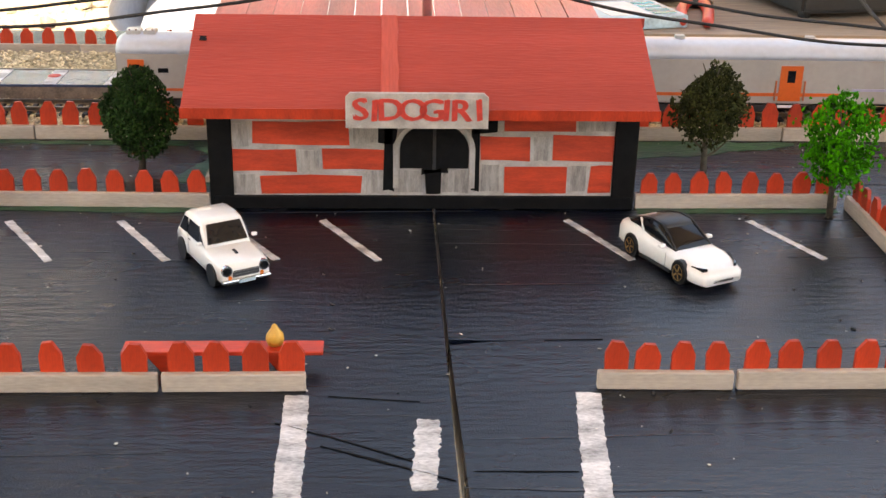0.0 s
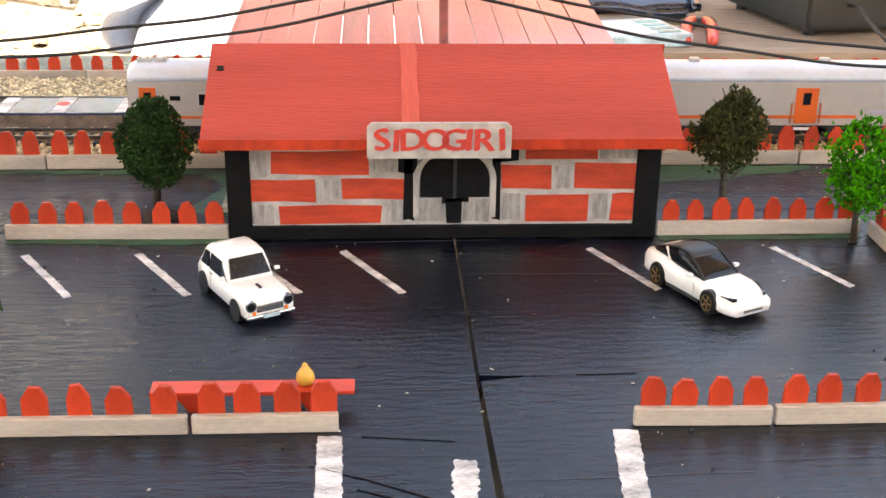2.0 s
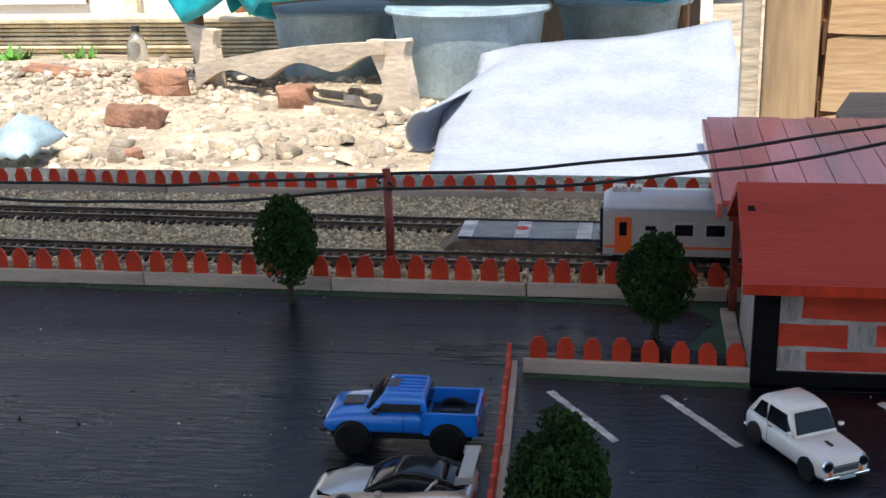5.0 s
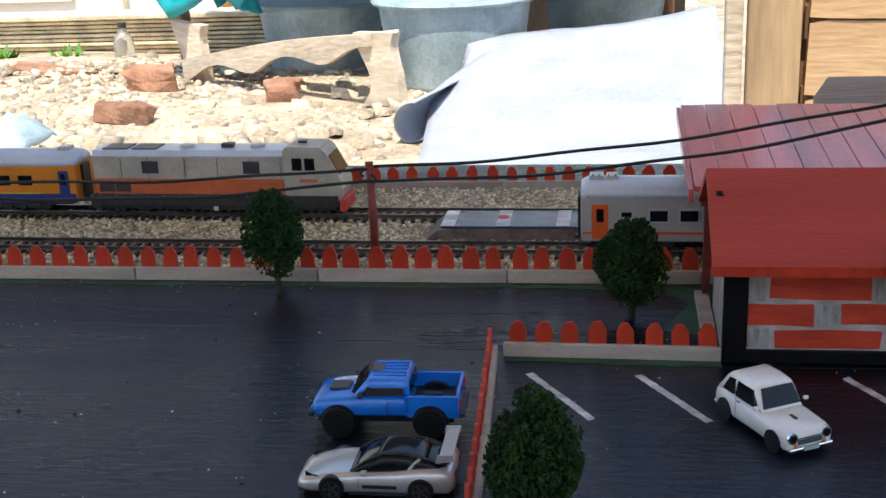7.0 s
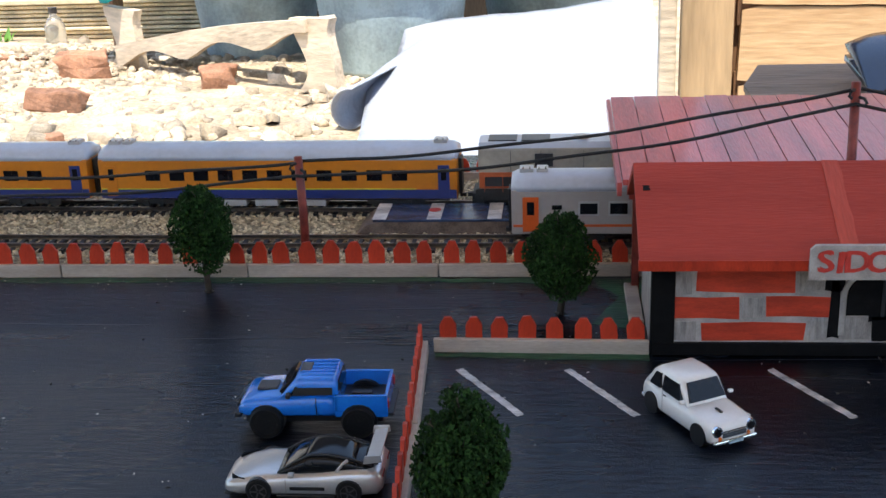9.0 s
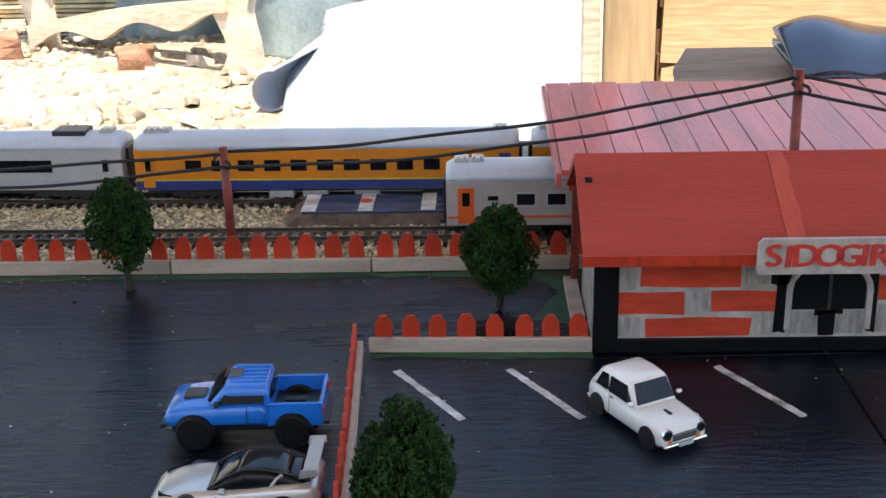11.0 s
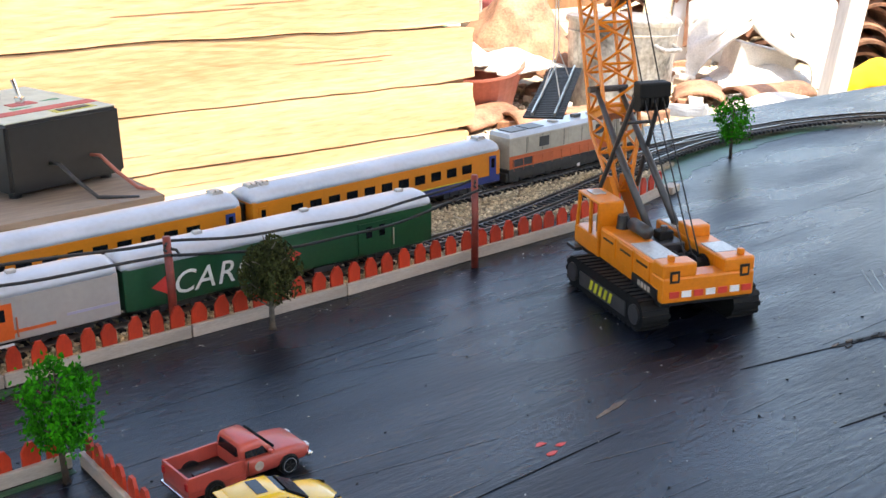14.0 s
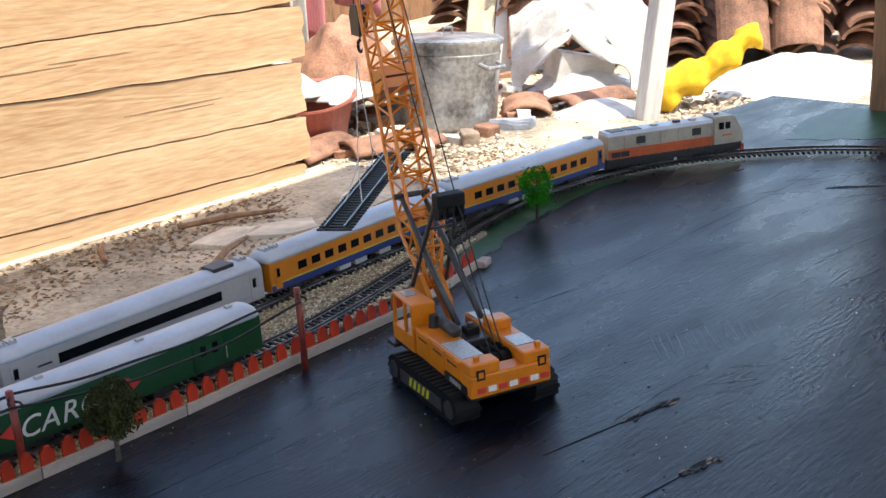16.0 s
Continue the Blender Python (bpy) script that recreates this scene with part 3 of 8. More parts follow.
blot("grass_paint", [(0.216, 0.0165), (0.318, 0.0185), (0.318, 0.0235), (0.216, 0.0235)], M["green_paint"], BASE, seed=6, jag=0.001, label="green painted verge")
blot("grass_paint", [(0.87, 0.185), (0.93, 0.185), (1.05, 0.222), (1.17, 0.238), (1.27, 0.23), (1.27, 0.262), (1.15, 0.29), (1.0, 0.3), (0.95, 0.24)], M["green_paint"], BASE, seed=7, jag=0.004, label="green painted verge")
blot("grass_paint", [(1.52, 0.16), (1.6, 0.19), (1.72, 0.19), (1.75, 0.13), (1.68, 0.06), (1.58, 0.06)], M["green_paint"], BASE, seed=8, jag=0.006, label="green painted verge")


def road_lines():
    def line(name, p0, p1, w, seed, rough=0.0006, label="hand-painted white line"):
        d = Vector((p1[0] - p0[0], p1[1] - p0[1], 0))
        n = Vector((-d.y, d.x, 0)).normalized() * (w / 2)
        blot(name, [(p0[0] + n.x, p0[1] + n.y), (p1[0] + n.x, p1[1] + n.y), (p1[0] - n.x, p1[1] - n.y), (p0[0] - n.x, p0[1] - n.y)], M["line"], BASE, 0.00035, seed, rough * 0.55, 0.0013, label)
    for i, (a, b) in enumerate([((-0.0867, 0.0045), (-0.0552, -0.0434)), ((-0.0344, 0.0051), (-0.0044, -0.0431)), ((0.0135, 0.006), (0.0434, -0.0415)), ((0.0612, 0.0068), (0.0888, -0.0424)), ((0.1794, 0.0079), (0.2024, -0.0413)), ((0.2691, 0.0072), (0.2908, -0.0406))]):
        line("parking_line", a, b, 0.0036, 20 + i)
    line("road_line", (0.0612, -0.1615), (0.0632, -0.27), 0.0087, 31, 0.0007)
    line("road_line", (0.1066, -0.1782), (0.104, -0.2195), 0.0082, 32, 0.0012)
    line("road_line", (0.1636, -0.1605), (0.1525, -0.27), 0.0088, 33, 0.0008)
    line("road_line", (0.1025, -0.25), (0.101, -0.29), 0.0082, 34, 0.0012)


road_lines()


# ---- station ----
def station():
    st = thing("station_building", pose(0, 0, 0), "small wooden station with painted red bricks and red roof", "building")
    y0, y1 = 0.0245, 0.094
    xl, xr, top = 0.0065, 0.2145, 0.062
    part("wall", slab(xl, xr, y0, y1, 0, top, 0.0004), M["mortar"], st, "grey painted wooden wall")
    px = lambda c: 0.0065 + (c / 1.51 + 300 - 363) * 0.000273
    pz = lambda c: 0.0065 + (345 - c / 1.51) * 0.000298
    # grounds, posts and plinth
    part("post", slab(0.006, 0.0175, y0 - 0.0016, y0 + 0.004, 0, top - 0.004, 0.0005), M["black"], st, "black painted corner post")
    part("post", slab(0.2035, 0.215, y0 - 0.0016, y0 + 0.004, 0, top - 0.004, 0.0005), M["black"], st, "black painted corner post")
    part("plinth", slab(0.0072, 0.2138, y0 - 0.0022, y0 + 0.003, 0, 0.0066, 0.0005), M["black"], st, "black plinth board")
    rnd = random.Random(8)

    def face(name, c0, r0, c1, r1, m, depth=0.0005, jit=0.0005):
        x0, x1, z0, z1 = px(c0), px(c1), pz(r1), pz(r0)
        j = lambda: rnd.uniform(-jit, jit)
        bm = prism(bmesh.new(), [(x0 + j(), z0 + j()), ((x0 + x1) / 2, z0 + j()), (x1 + j(), z0 + j()), (x1 + j(), z1 + j()), ((x0 + x1) / 2, z1 + j()), (x0 + j(), z1 + j())], "y", y0 + 0.0004, y0 - depth)
        part(name, bm, m, st)
    for c in [(212, 330, 468, 388), (148, 303, 300, 315), (885, 308, 1075, 350), (148, 403, 327, 458), (397, 400, 565, 453), (822, 367, 957, 428), (1018, 362, 1185, 427), (228, 468, 500, 515), (888, 443, 1060, 512), (1122, 440, 1182, 510)]:
        face("brick", *c, M["brick"])
    for c in [(150, 335, 200, 395), (478, 325, 545, 385), (332, 403, 388, 455), (150, 465, 215, 515), (512, 455, 560, 513), (720, 455, 790, 512), (826, 440, 872, 508), (965, 367, 1008, 428), (1070, 440, 1112, 510), (1083, 308, 1125, 350), (1130, 308, 1187, 350), (585, 455, 670, 513), (308, 303, 465, 318)]:
        face("block", *c, M["grey_brick"], 0.0003)
    # arched doorway
    cx, zc = px(697), pz(400)
    w, h = (px(790) - px(604)) / 2, pz(330) - pz(448)
    arch = [(cx - w, pz(448)), (cx + w, pz(448)), (cx + w, zc)] + [(cx + w * math.cos(a), zc + (pz(330) - zc) * math.sin(a)) for a in [math.pi * k / 12 for k in range(1, 12)]] + [(cx - w, zc)]
    part("window", prism(bmesh.new(), arch, "y", y0 + 0.0004, y0 - 0.0008), M["black"], st, "black arched opening")
    part("mullion", slab(cx - 0.0008, cx + 0.0008, y0 - 0.0014, y0 - 0.0006, pz(450), pz(332)), M["dark_crumb"], st)
    ring = bmesh.new()
    o, i_ = [], []
    for k in range(17):
        a = math.pi * k / 16
        o.append((cx + (w + 0.0032) * math.cos(a), zc + (pz(322) - zc) * math.sin(a)))
        i_.append((cx + (w + 0.0006) * math.cos(a), zc + (pz(331) - zc) * math.sin(a)))
    o = [(cx + w + 0.0032, pz(500))] + o + [(cx - w - 0.0032, pz(500))]
    i_ = [(cx + w + 0.0006, pz(500))] + i_ + [(cx - w - 0.0006, pz(500))]
    prism(ring, o + i_[::-1], "y", y0 + 0.0004, y0 - 0.0011)
    part("arch_frame", ring, M["mortar"], st, "pale painted arch surround")
    for c in [(562, 345, 588, 508), (796, 345, 820, 508), (674, 449, 718, 514), (548, 328, 598, 384), (800, 308, 862, 358), (660, 449, 735, 462)]:
        face("door_timber", *c, M["black"], 0.0007, 0.0008)
    # roof: two slopes
    roof = bmesh.new()
    A, R, B = (-0.001, 0.0575), (0.058, 0.0885), (0.106, 0.062)
    t = 0.0042
    prism(roof, [A, R, (R[0], R[1] - t), (A[0] + 0.001, A[1] - t)], "x", -0.0015, 0.2185)
    part("roof", roof, M["roof"], st, "red painted wooden roof slope")
    back = bmesh.new()
    prism(back, [R, B, (B[0], B[1] - t), (R[0], R[1] - t)], "x", -0.0015, 0.2205)
    part("roof", back, M["roof"], st)
    d = Vector((0, R[0] - A[0], R[1] - A[1])).normalized()
    n = Vector((0, -d.z, d.y))
    def on_roof(name, x0, x1, a, b, m, h=0.0004):
        bm = bmesh.new()
        L = Vector((0, R[0] - A[0], R[1] - A[1]))
        q = [Vector((0, A[0], A[1])) + L * v for v in (a, b)]
        rr = random.Random(3)
        pts = [(x0, q[0])] + [(x0 + rr.uniform(-0.0004, 0.0004), q[0] + (q[1] - q[0]) * k / 6) for k in range(1, 7)] + [(x1 + rr.uniform(-0.0005, 0.0005), q[0] + (q[1] - q[0]) * k / 6) for k in range(6, -1, -1)]
        lo = [bm.verts.new((x, p.y - n.y * 0.0002, p.z - n.z * 0.0002)) for x, p in pts]
        hi = [bm.verts.new((x, p.y + n.y * h, p.z + n.z * h)) for x, p in pts]
        bm.faces.new(lo)
        bm.faces.new(hi[::-1])
        for k in range(len(pts)):
            bm.faces.new((lo[k], hi[k], hi[(k + 1) % len(pts)], lo[(k + 1) % len(pts)]))
        part(name, bm, m, st, "fresh brighter red paint" if m is M["roof_light"] else "")
    on_roof("paint_band", 0.0895, 0.0975, 0.12, 1.0, M["roof_light"])
    on_roof("nail_hole", 0.0025, 0.0055, 0.70, 0.75, M["black"], 0.0003)
    part("fascia", prism(bmesh.new(), [(A[0] - 0.0006, A[1] + 0.0003), (A[0] + 0.003, A[1] - 0.0002), (A[0] + 0.003, A[1] - t - 0.0012), (A[0] - 0.0003, A[1] - t - 0.0006)], "x", -0.002, 0.219), M["picket"], st, "brighter red eaves board")
    # sign
    bm = bmesh.new()
    x0, x1, z0, z1, c = 0.0735, 0.1385, 0.0502, 0.0668, 0.0022
    prism(bm, [(x0, z0), (x1, z0), (x1, z1 - c), (x1 - c, z1), (x0 + c, z1), (x0, z1 - c)], "y", 0, -0.0022)
    tilt = Matrix.Translation((0, -0.0036, 0)) @ Matrix.Translation((0, 0, z0)) @ Matrix.Rotation(radians(3), 4, "X") @ Matrix.Translation((0, 0, -z0))
    sign = part("sign_board", bm, M["sign"], st, "pale board lettered in red", m=tilt)
    rnd = random.Random(2)
    for k, ch in enumerate("SIDOGIRI"):
        me = text_mesh(ch, 0.0146, 0.0003)
        bm = bmesh.new()
        bm.from_mesh(me)
        w = {"I": 0.5}.get(ch, 1.0)
        bm_bold = Matrix.Diagonal((1.12, 1.0, 1, 1))
        bmesh.ops.transform(bm, matrix=bm_bold, verts=bm.verts)
        lx = [0.0798, 0.0862, 0.0933, 0.1036, 0.1122, 0.1188, 0.1254, 0.1338][k]
        ob = part("letter", bm, M["letter"], sign, m=Matrix.Translation((lx, -0.0025, 0.0583 + rnd.uniform(-0.0003, 0.0003))) @ Matrix.Rotation(radians(90), 4, "X") @ Matrix.Rotation(radians(rnd.uniform(-4, 4)), 4, "Z"))
        bpy.data.meshes.remove(me)
        b2 = bmesh.new()
        b2.from_mesh(ob.data)
        # heavier brush strokes: a second copy a hair to the side
        g = bmesh.ops.duplicate(b2, geom=b2.verts[:] + b2.edges[:] + b2.faces[:])
        bmesh.ops.translate(b2, vec=(0.0010, 0.0004, 0.0001), verts=[v for v in g["geom"] if isinstance(v, bmesh.types.BMVert)])
        b2.to_mesh(ob.data)
        b2.free()
    part("side_step", slab(-0.002, 0.0055, 0.06, 0.115, 0, 0.0035, 0.0004), M["strip"], st, "pale wooden side step")


station()


def canopy():
    cn = thing("platform_canopy", pose(0, 0, 0), "red plank roof over the railway platform on posts", "roof")
    xs = np.linspace(-0.004, 0.2125, 15)
    rnd = random.Random(5)
    for a, b in zip(xs, xs[1:]):
        bm = bmesh.new()
        e = rnd.uniform(-0.0025, 0.002)
        h = rnd.uniform(-0.0003, 0.0003)
        y0, z0, y1, z1 = 0.108, 0.0655, 0.272 + e, 0.077
        prism(bm, [(y0, z0 + h), (y1, z1 + h), (y1, z1 - 0.003), (y0, z0 - 0.003)], "x", a + 0.0003, b - 0.0003)
        part("plank", bm, M["plank_roof"], cn)
    part("side_board", prism(bmesh.new(), [(0.106, 0.0645), (0.268, 0.0765), (0.268, 0.069), (0.106, 0.057)], "x", -0.0068, -0.0042), M["plank_roof"], cn)
    part("side_board", prism(bmesh.new(), [(0.106, 0.0645), (0.268, 0.0765), (0.268, 0.069), (0.106, 0.057)], "x", 0.2128, 0.2154), M["plank_roof"], cn)
    part("beam", slab(0.0, 0.21, 0.1095, 0.114, 0.054, 0.0622), M["roof"], cn)
    part("beam", slab(0.0, 0.21, 0.299 - 0.04, 0.264, 0.0635, 0.072), M["roof"], cn)
    for x in (0.004, 0.205):
        part("post", slab(x - 0.002, x + 0.002, 0.11, 0.114, 0, 0.054), M["pole"], cn)
    for x in (0.004, 0.205):
        part("post", slab(x - 0.002, x + 0.002, 0.2225, 0.2265, 0.0165, 0.0735), M["pole"], cn)
    return cn


canopy()


# ---- fences ----
def picket_mesh(w, h, t=0.0018, seed=0):
    rnd = random.Random(seed)
    j = lambda: rnd.uniform(-0.0004, 0.0004)
    bm = prism(bmesh.new(), [(-w / 2, 0), (w / 2, 0), (w / 2 + j(), h * 0.7 + j()), (w * 0.2 + j(), h + j()), (-w * 0.2 + j(), h + j()), (-w / 2 + j(), h * 0.7 + j())], "y", 0, t)
    me = bpy.data.meshes.new("picket")
    bmesh.ops.recalc_face_normals(bm, faces=bm.faces)
    bm.to_mesh(me)
    bm.free()
    me.materials.append(M["picket"])
    return me


def fence(p0, p1, spacing, pw, ph, bh, group, seed, thick=0.003, label="orange-red picket fence on a cream wooden strip", end_gap=0.5):
    """One length of fence, its front face on the line p0 to p1 (the front is to the right of the way)."""
    d = Vector((p1[0] - p0[0], p1[1] - p0[1], 0))
    ang = math.degrees(math.atan2(d.y, d.x))
    fn = thing("picket_fence", pose(p0[0], p0[1], 0, 0, 0, ang), label, "fence", group)
    L = d.length
    rnd = random.Random(seed)
    bm = slab(0.0004, L - 0.0004, 0, thick, 0, bh, 0.0006)
    part("base_strip", bm, M["strip"], fn)
    kinds = [picket_mesh(pw * rnd.uniform(0.92, 1.08), ph * rnd.uniform(0.95, 1.06), seed=seed * 9 + k) for k in range(3)]
    n = max(1, round(L / spacing))
    for k in range(n):
        ob = new("picket", rnd.choice(kinds))
        ob.parent = fn
        x = (k + 0.5) * L / n + rnd.uniform(-0.0012, 0.0012)
        ob.matrix_basis = Matrix.Translation((x, thick - 0.0004, bh - 0.004)) @ Matrix.Rotation(radians(rnd.uniform(-3, 3)), 4, "Y")
    return fn


fence((-0.0905, -0.1585), (0.013, -0.1588), 0.0139, 0.0086, 0.0145, 0.007, "fences round the car park", 1)
fence((0.0135, -0.1588), (0.0645, -0.1586), 0.0139, 0.0086, 0.0145, 0.007, "fences round the car park", 2)
fence((0.1669, -0.1579), (0.2165, -0.159), 0.0135, 0.0086, 0.0145, 0.007, "fences round the car park", 3)
fence((0.217, -0.1588), (0.3235, -0.1585), 0.0135, 0.0086, 0.015, 0.0075, "fences round the car park", 4)
fence((-0.1015, 0.0245), (0.006, 0.0228), 0.0134, 0.0082, 0.0145, 0.0074, "fences round the car park", 5)
fence((0.2155, 0.0236), (0.3195, 0.0246), 0.0132, 0.0082, 0.0145, 0.0074, "fences round the car park", 6)
fence((0.3225, 0.0250), (0.3198, -0.0909), 0.0125, 0.0082, 0.0145, 0.0074, "fences round the car park", 7)
fence((0.3198, -0.0915), (0.3260, -0.1545), 0.0128, 0.0082, 0.0145, 0.0074, "fences round the car park", 8)
fence((-0.0945, -0.1545), (-0.0985, -0.066), 0.0135, 0.0082, 0.0145, 0.0074, "fences round the car park", 9)
fence((-0.0985, -0.0655), (-0.1035, 0.0235), 0.0135, 0.0082, 0.0145, 0.0074, "fences round the car park", 10)
_xs = [-0.92, -0.803, -0.687, -0.571, -0.4555, -0.3397, -0.2239, -0.109, 0.0035, 0.115, 0.22, 0.3258, 0.4411, 0.5563]
for _i, (_a, _b) in enumerate(zip(_xs, _xs[1:])):
    _y = lambda x: 0.1326 + 0.0042 * min(1, max(0, (x + 0.1) / 0.4))
    fence((_a, _y(_a)), (_b, _y(_b)), 0.0142, 0.0092, 0.0172, 0.0082, "fences along the near track", 40 + _i)
for _i, (_a, _b) in enumerate([((0.5563, 0.1367), (0.6751, 0.1412)), ((0.6751, 0.1412), (0.787, 0.1432)), ((0.787, 0.1432), (0.86, 0.156)), ((0.86, 0.156), (0.918, 0.1715))]):
    fence(_a, _b, 0.0145, 0.0092, 0.0172, 0.0082, "fences along the near track", 60 + _i)
part("fence_end_block", slab(-0.009, 0.009, -0.005, 0.005, 0, 0.0065, 0.0008), M["strip"], None, "small cream wooden block at a fence end", m=pose(0.925, 0.172, 0, 0, 0, 20))["category"] = "block"
_far = [(-0.95, 0.34), (-0.8, 0.338), (-0.66, 0.337), (-0.52, 0.336), (-0.405, 0.335), (-0.267, 0.334), (-0.1317, 0.3345), (0.0, 0.337), (0.13, 0.340), (0.26, 0.343), (0.39, 0.344), (0.52, 0.345), (0.65, 0.348), (0.78, 0.355), (0.90, 0.361), (0.98, 0.36)]
for _i, (_a, _b) in enumerate(zip(_far, _far[1:])):
    fence(_a, _b, 0.0152, 0.0088, 0.015 if _b[0] < 0.2 else 0.0125, 0.0085 if _b[0] < 0.2 else 0.0065, "fences behind the far track", 80 + _i)

# ---- tracks ----
NEAR_TRACK = [(-2.4, 0.22), (-1.6, 0.208), (-0.9, 0.194), (-0.5, 0.186), (-0.31, 0.181), (0.1, 0.178), (0.4, 0.1765), (0.6, 0.1745), (0.66, 0.177), (0.72, 0.1835), (0.81, 0.2025), (0.9, 0.226), (1.0, 0.2535), (1.08, 0.268), (1.15, 0.27), (1.2, 0.265)]
FAR_TRACK = [(-2.4, .30), (-1.6, .285), (-.9, .272), (-.5, .2655), (-.31, .260), (-.18, .2555), (.1, .252), (.4, .254), (.6, .258), (.8, .268), (.95, .276), (1.08, .278), (1.17, .27), (1.24, .2585), (1.315, .233), (1.365, .203), (1.41, .166), (1.45, .122), (1.482, .075), (1.505, .02), (1.515, -.05), (1.51, -.13), (1.49, -.22), (1.45, -.31), (1.41, -.36)]
RAIL_TOP = 0.0085


def track(pts, label):
    tr = thing("railway_track", pose(0, 0, 0), label, "railway track")
    line, *_ = smooth_path(pts, 0.0068)
    me = bpy.data.meshes.new("sleeper")
    bm = slab(-0.0013, 0.0013, -0.0148, 0.0148, 0.0032, 0.006)
    bm.to_mesh(me)
    bm.free()
    me.materials.append(M["sleeper"])
    rest = bmesh.new()
    count = 0
    dirs = []
    for i, (x, y) in enumerate(line):
        a, b = line[max(0, i - 1)], line[min(len(line) - 1, i + 1)]
        d = Vector((b[0] - a[0], b[1] - a[1])).normalized()
        dirs.append(d)
        ang = math.atan2(d.y, d.x)
        m = Matrix.Translation((x, y, 0)) @ Matrix.Rotation(ang, 4, "Z")
        if -0.52 < x < 1.35 and count < 298:
            ob = new("sleeper", me)
            ob.parent = tr
            ob.matrix_basis = m
            count += 1
        else:
            box(rest, -0.0013, 0.0013, -0.0148, 0.0148, 0.0032, 0.006, m=m)
    tagged(part("sleeper_run", rest, M["sleeper"], tr), "", "", "", "stuff")
    for side in (-1, 1):
        bm = bmesh.new()
        rings = []
        for (x, y), d in zip(line, dirs):
            n = Vector((-d.y, d.x))
            o = side * 0.0083
            rings.append([(x + n.x * (o + a), y + n.y * (o + a), z) for a, z in ((-0.0011, 0.0056), (0.0011, 0.0056), (0.0005, 0.0063), (0.0008, RAIL_TOP), (-0.0008, RAIL_TOP), (-0.0005, 0.0063))])
        part("rail", loft(bm, rings), M["rail"], tr)
    return line


NEAR_LINE = track(NEAR_TRACK, "near track of dark model rails on black sleepers")
FAR_LINE = track(FAR_TRACK, "far track of dark model rails on black sleepers")


def ballast():
    rnd = random.Random(11)
    nl = np.array(NEAR_LINE)
    fl = np.array(FAR_LINE)
    def lo(x):
        return float(np.interp(x, nl[:, 0], nl[:, 1])) - 0.021 - (0.012 if x < 0.62 else 0.012 * max(0, 1 - (x - 0.62) / 0.1))
    def hi(x):
        return float(np.interp(x, fl[:250, 0], fl[:250, 1])) + 0.02 + (0.042 if x < 0.9 else 0.042 * max(0, 1 - (x - 0.9) / 0.12))
    bed = bmesh.new()
    xs = np.linspace(-2.35, 1.0, 80)
    low = [(float(x), max(0.138, lo(x))) for x in xs]
    high = [(float(x), min(0.333 + 0.02 * min(1, max(0, x + 0.1)), hi(x))) for x in xs]
    prism(bed, low + high[::-1], "z", 0.0, 0.0034)
    tagged(part("ballast_bed", bed, M["ballast_bed"], None, "glued bed of pale stone chips under the tracks"), "", "ballast", "", "structure")
    pl = []
    while len(pl) < 38000:
        x = rnd.uniform(-0.56, 1.0)
        if 0.01 < x < 0.2 and rnd.random() < 0.8:
            continue
        y = rnd.uniform(0.138, 0.36)
        if max(0.138, lo(x)) < y < min(0.333 + 0.02 * min(1, max(0, x + 0.1)), hi(x)):
            if x > 0.93 and rnd.random() < (x - 0.93) / 0.07:
                continue
            if -0.172 < x < 0.21 and 0.204 < y < 0.236:
                continue
            pl.append((x, y, 0.0036 + rnd.uniform(-0.0004, 0.001)))
    pebbles("ballast_stones", pl, 0.0017, M["ballast"], parent=None, label="pale stone chip ballast between the rails", category="ballast", seed=12)


ballast()


def platform():
    pf = thing("platform", pose(0, 0, 0), "low blue-grey platform with white bars between tracks", "platform")
    prof = [(-0.17, 0.003), (-0.162, 0.0105), (-0.152, 0.0128), (0.205, 0.0128), (0.205, 0.003)]
    part("platform_body", prism(bmesh.new(), prof, "y", 0.2015, 0.2365), M["platform_side"], pf, "raw brown wooden side")
    part("platform_top", slab(-0.158, 0.206, 0.2010, 0.2370, 0.0125, 0.0142, 0.0003), M["platform_top"], pf, "blue-grey painted top")
    for x in (-0.154, -0.1185, -0.0795, 0.0, 0.08, 0.16):
        part("white_bar", slab(x - 0.0045, x + 0.0045, 0.2015, 0.2365, 0.0140, 0.0145), M["line"], pf)
    bm = bmesh.new()
    lathe(bm, [(0.0001, 0.0149), (0.004, 0.0149), (0.004, 0.0143), (0.0001, 0.0143)], 14, (-0.1195, 0.221, 0))
    part("red_disc", bm, M["letter"], pf)


platform()


# ---- poles and wires ----
POLES = [(-0.52, 0.15, 0.066), (-0.19, 0.1435, 0.0715), (0.113, 0.0965, 0.1195), (0.4325, 0.1435, 0.0655), (0.6605, 0.1275, 0.0685)]


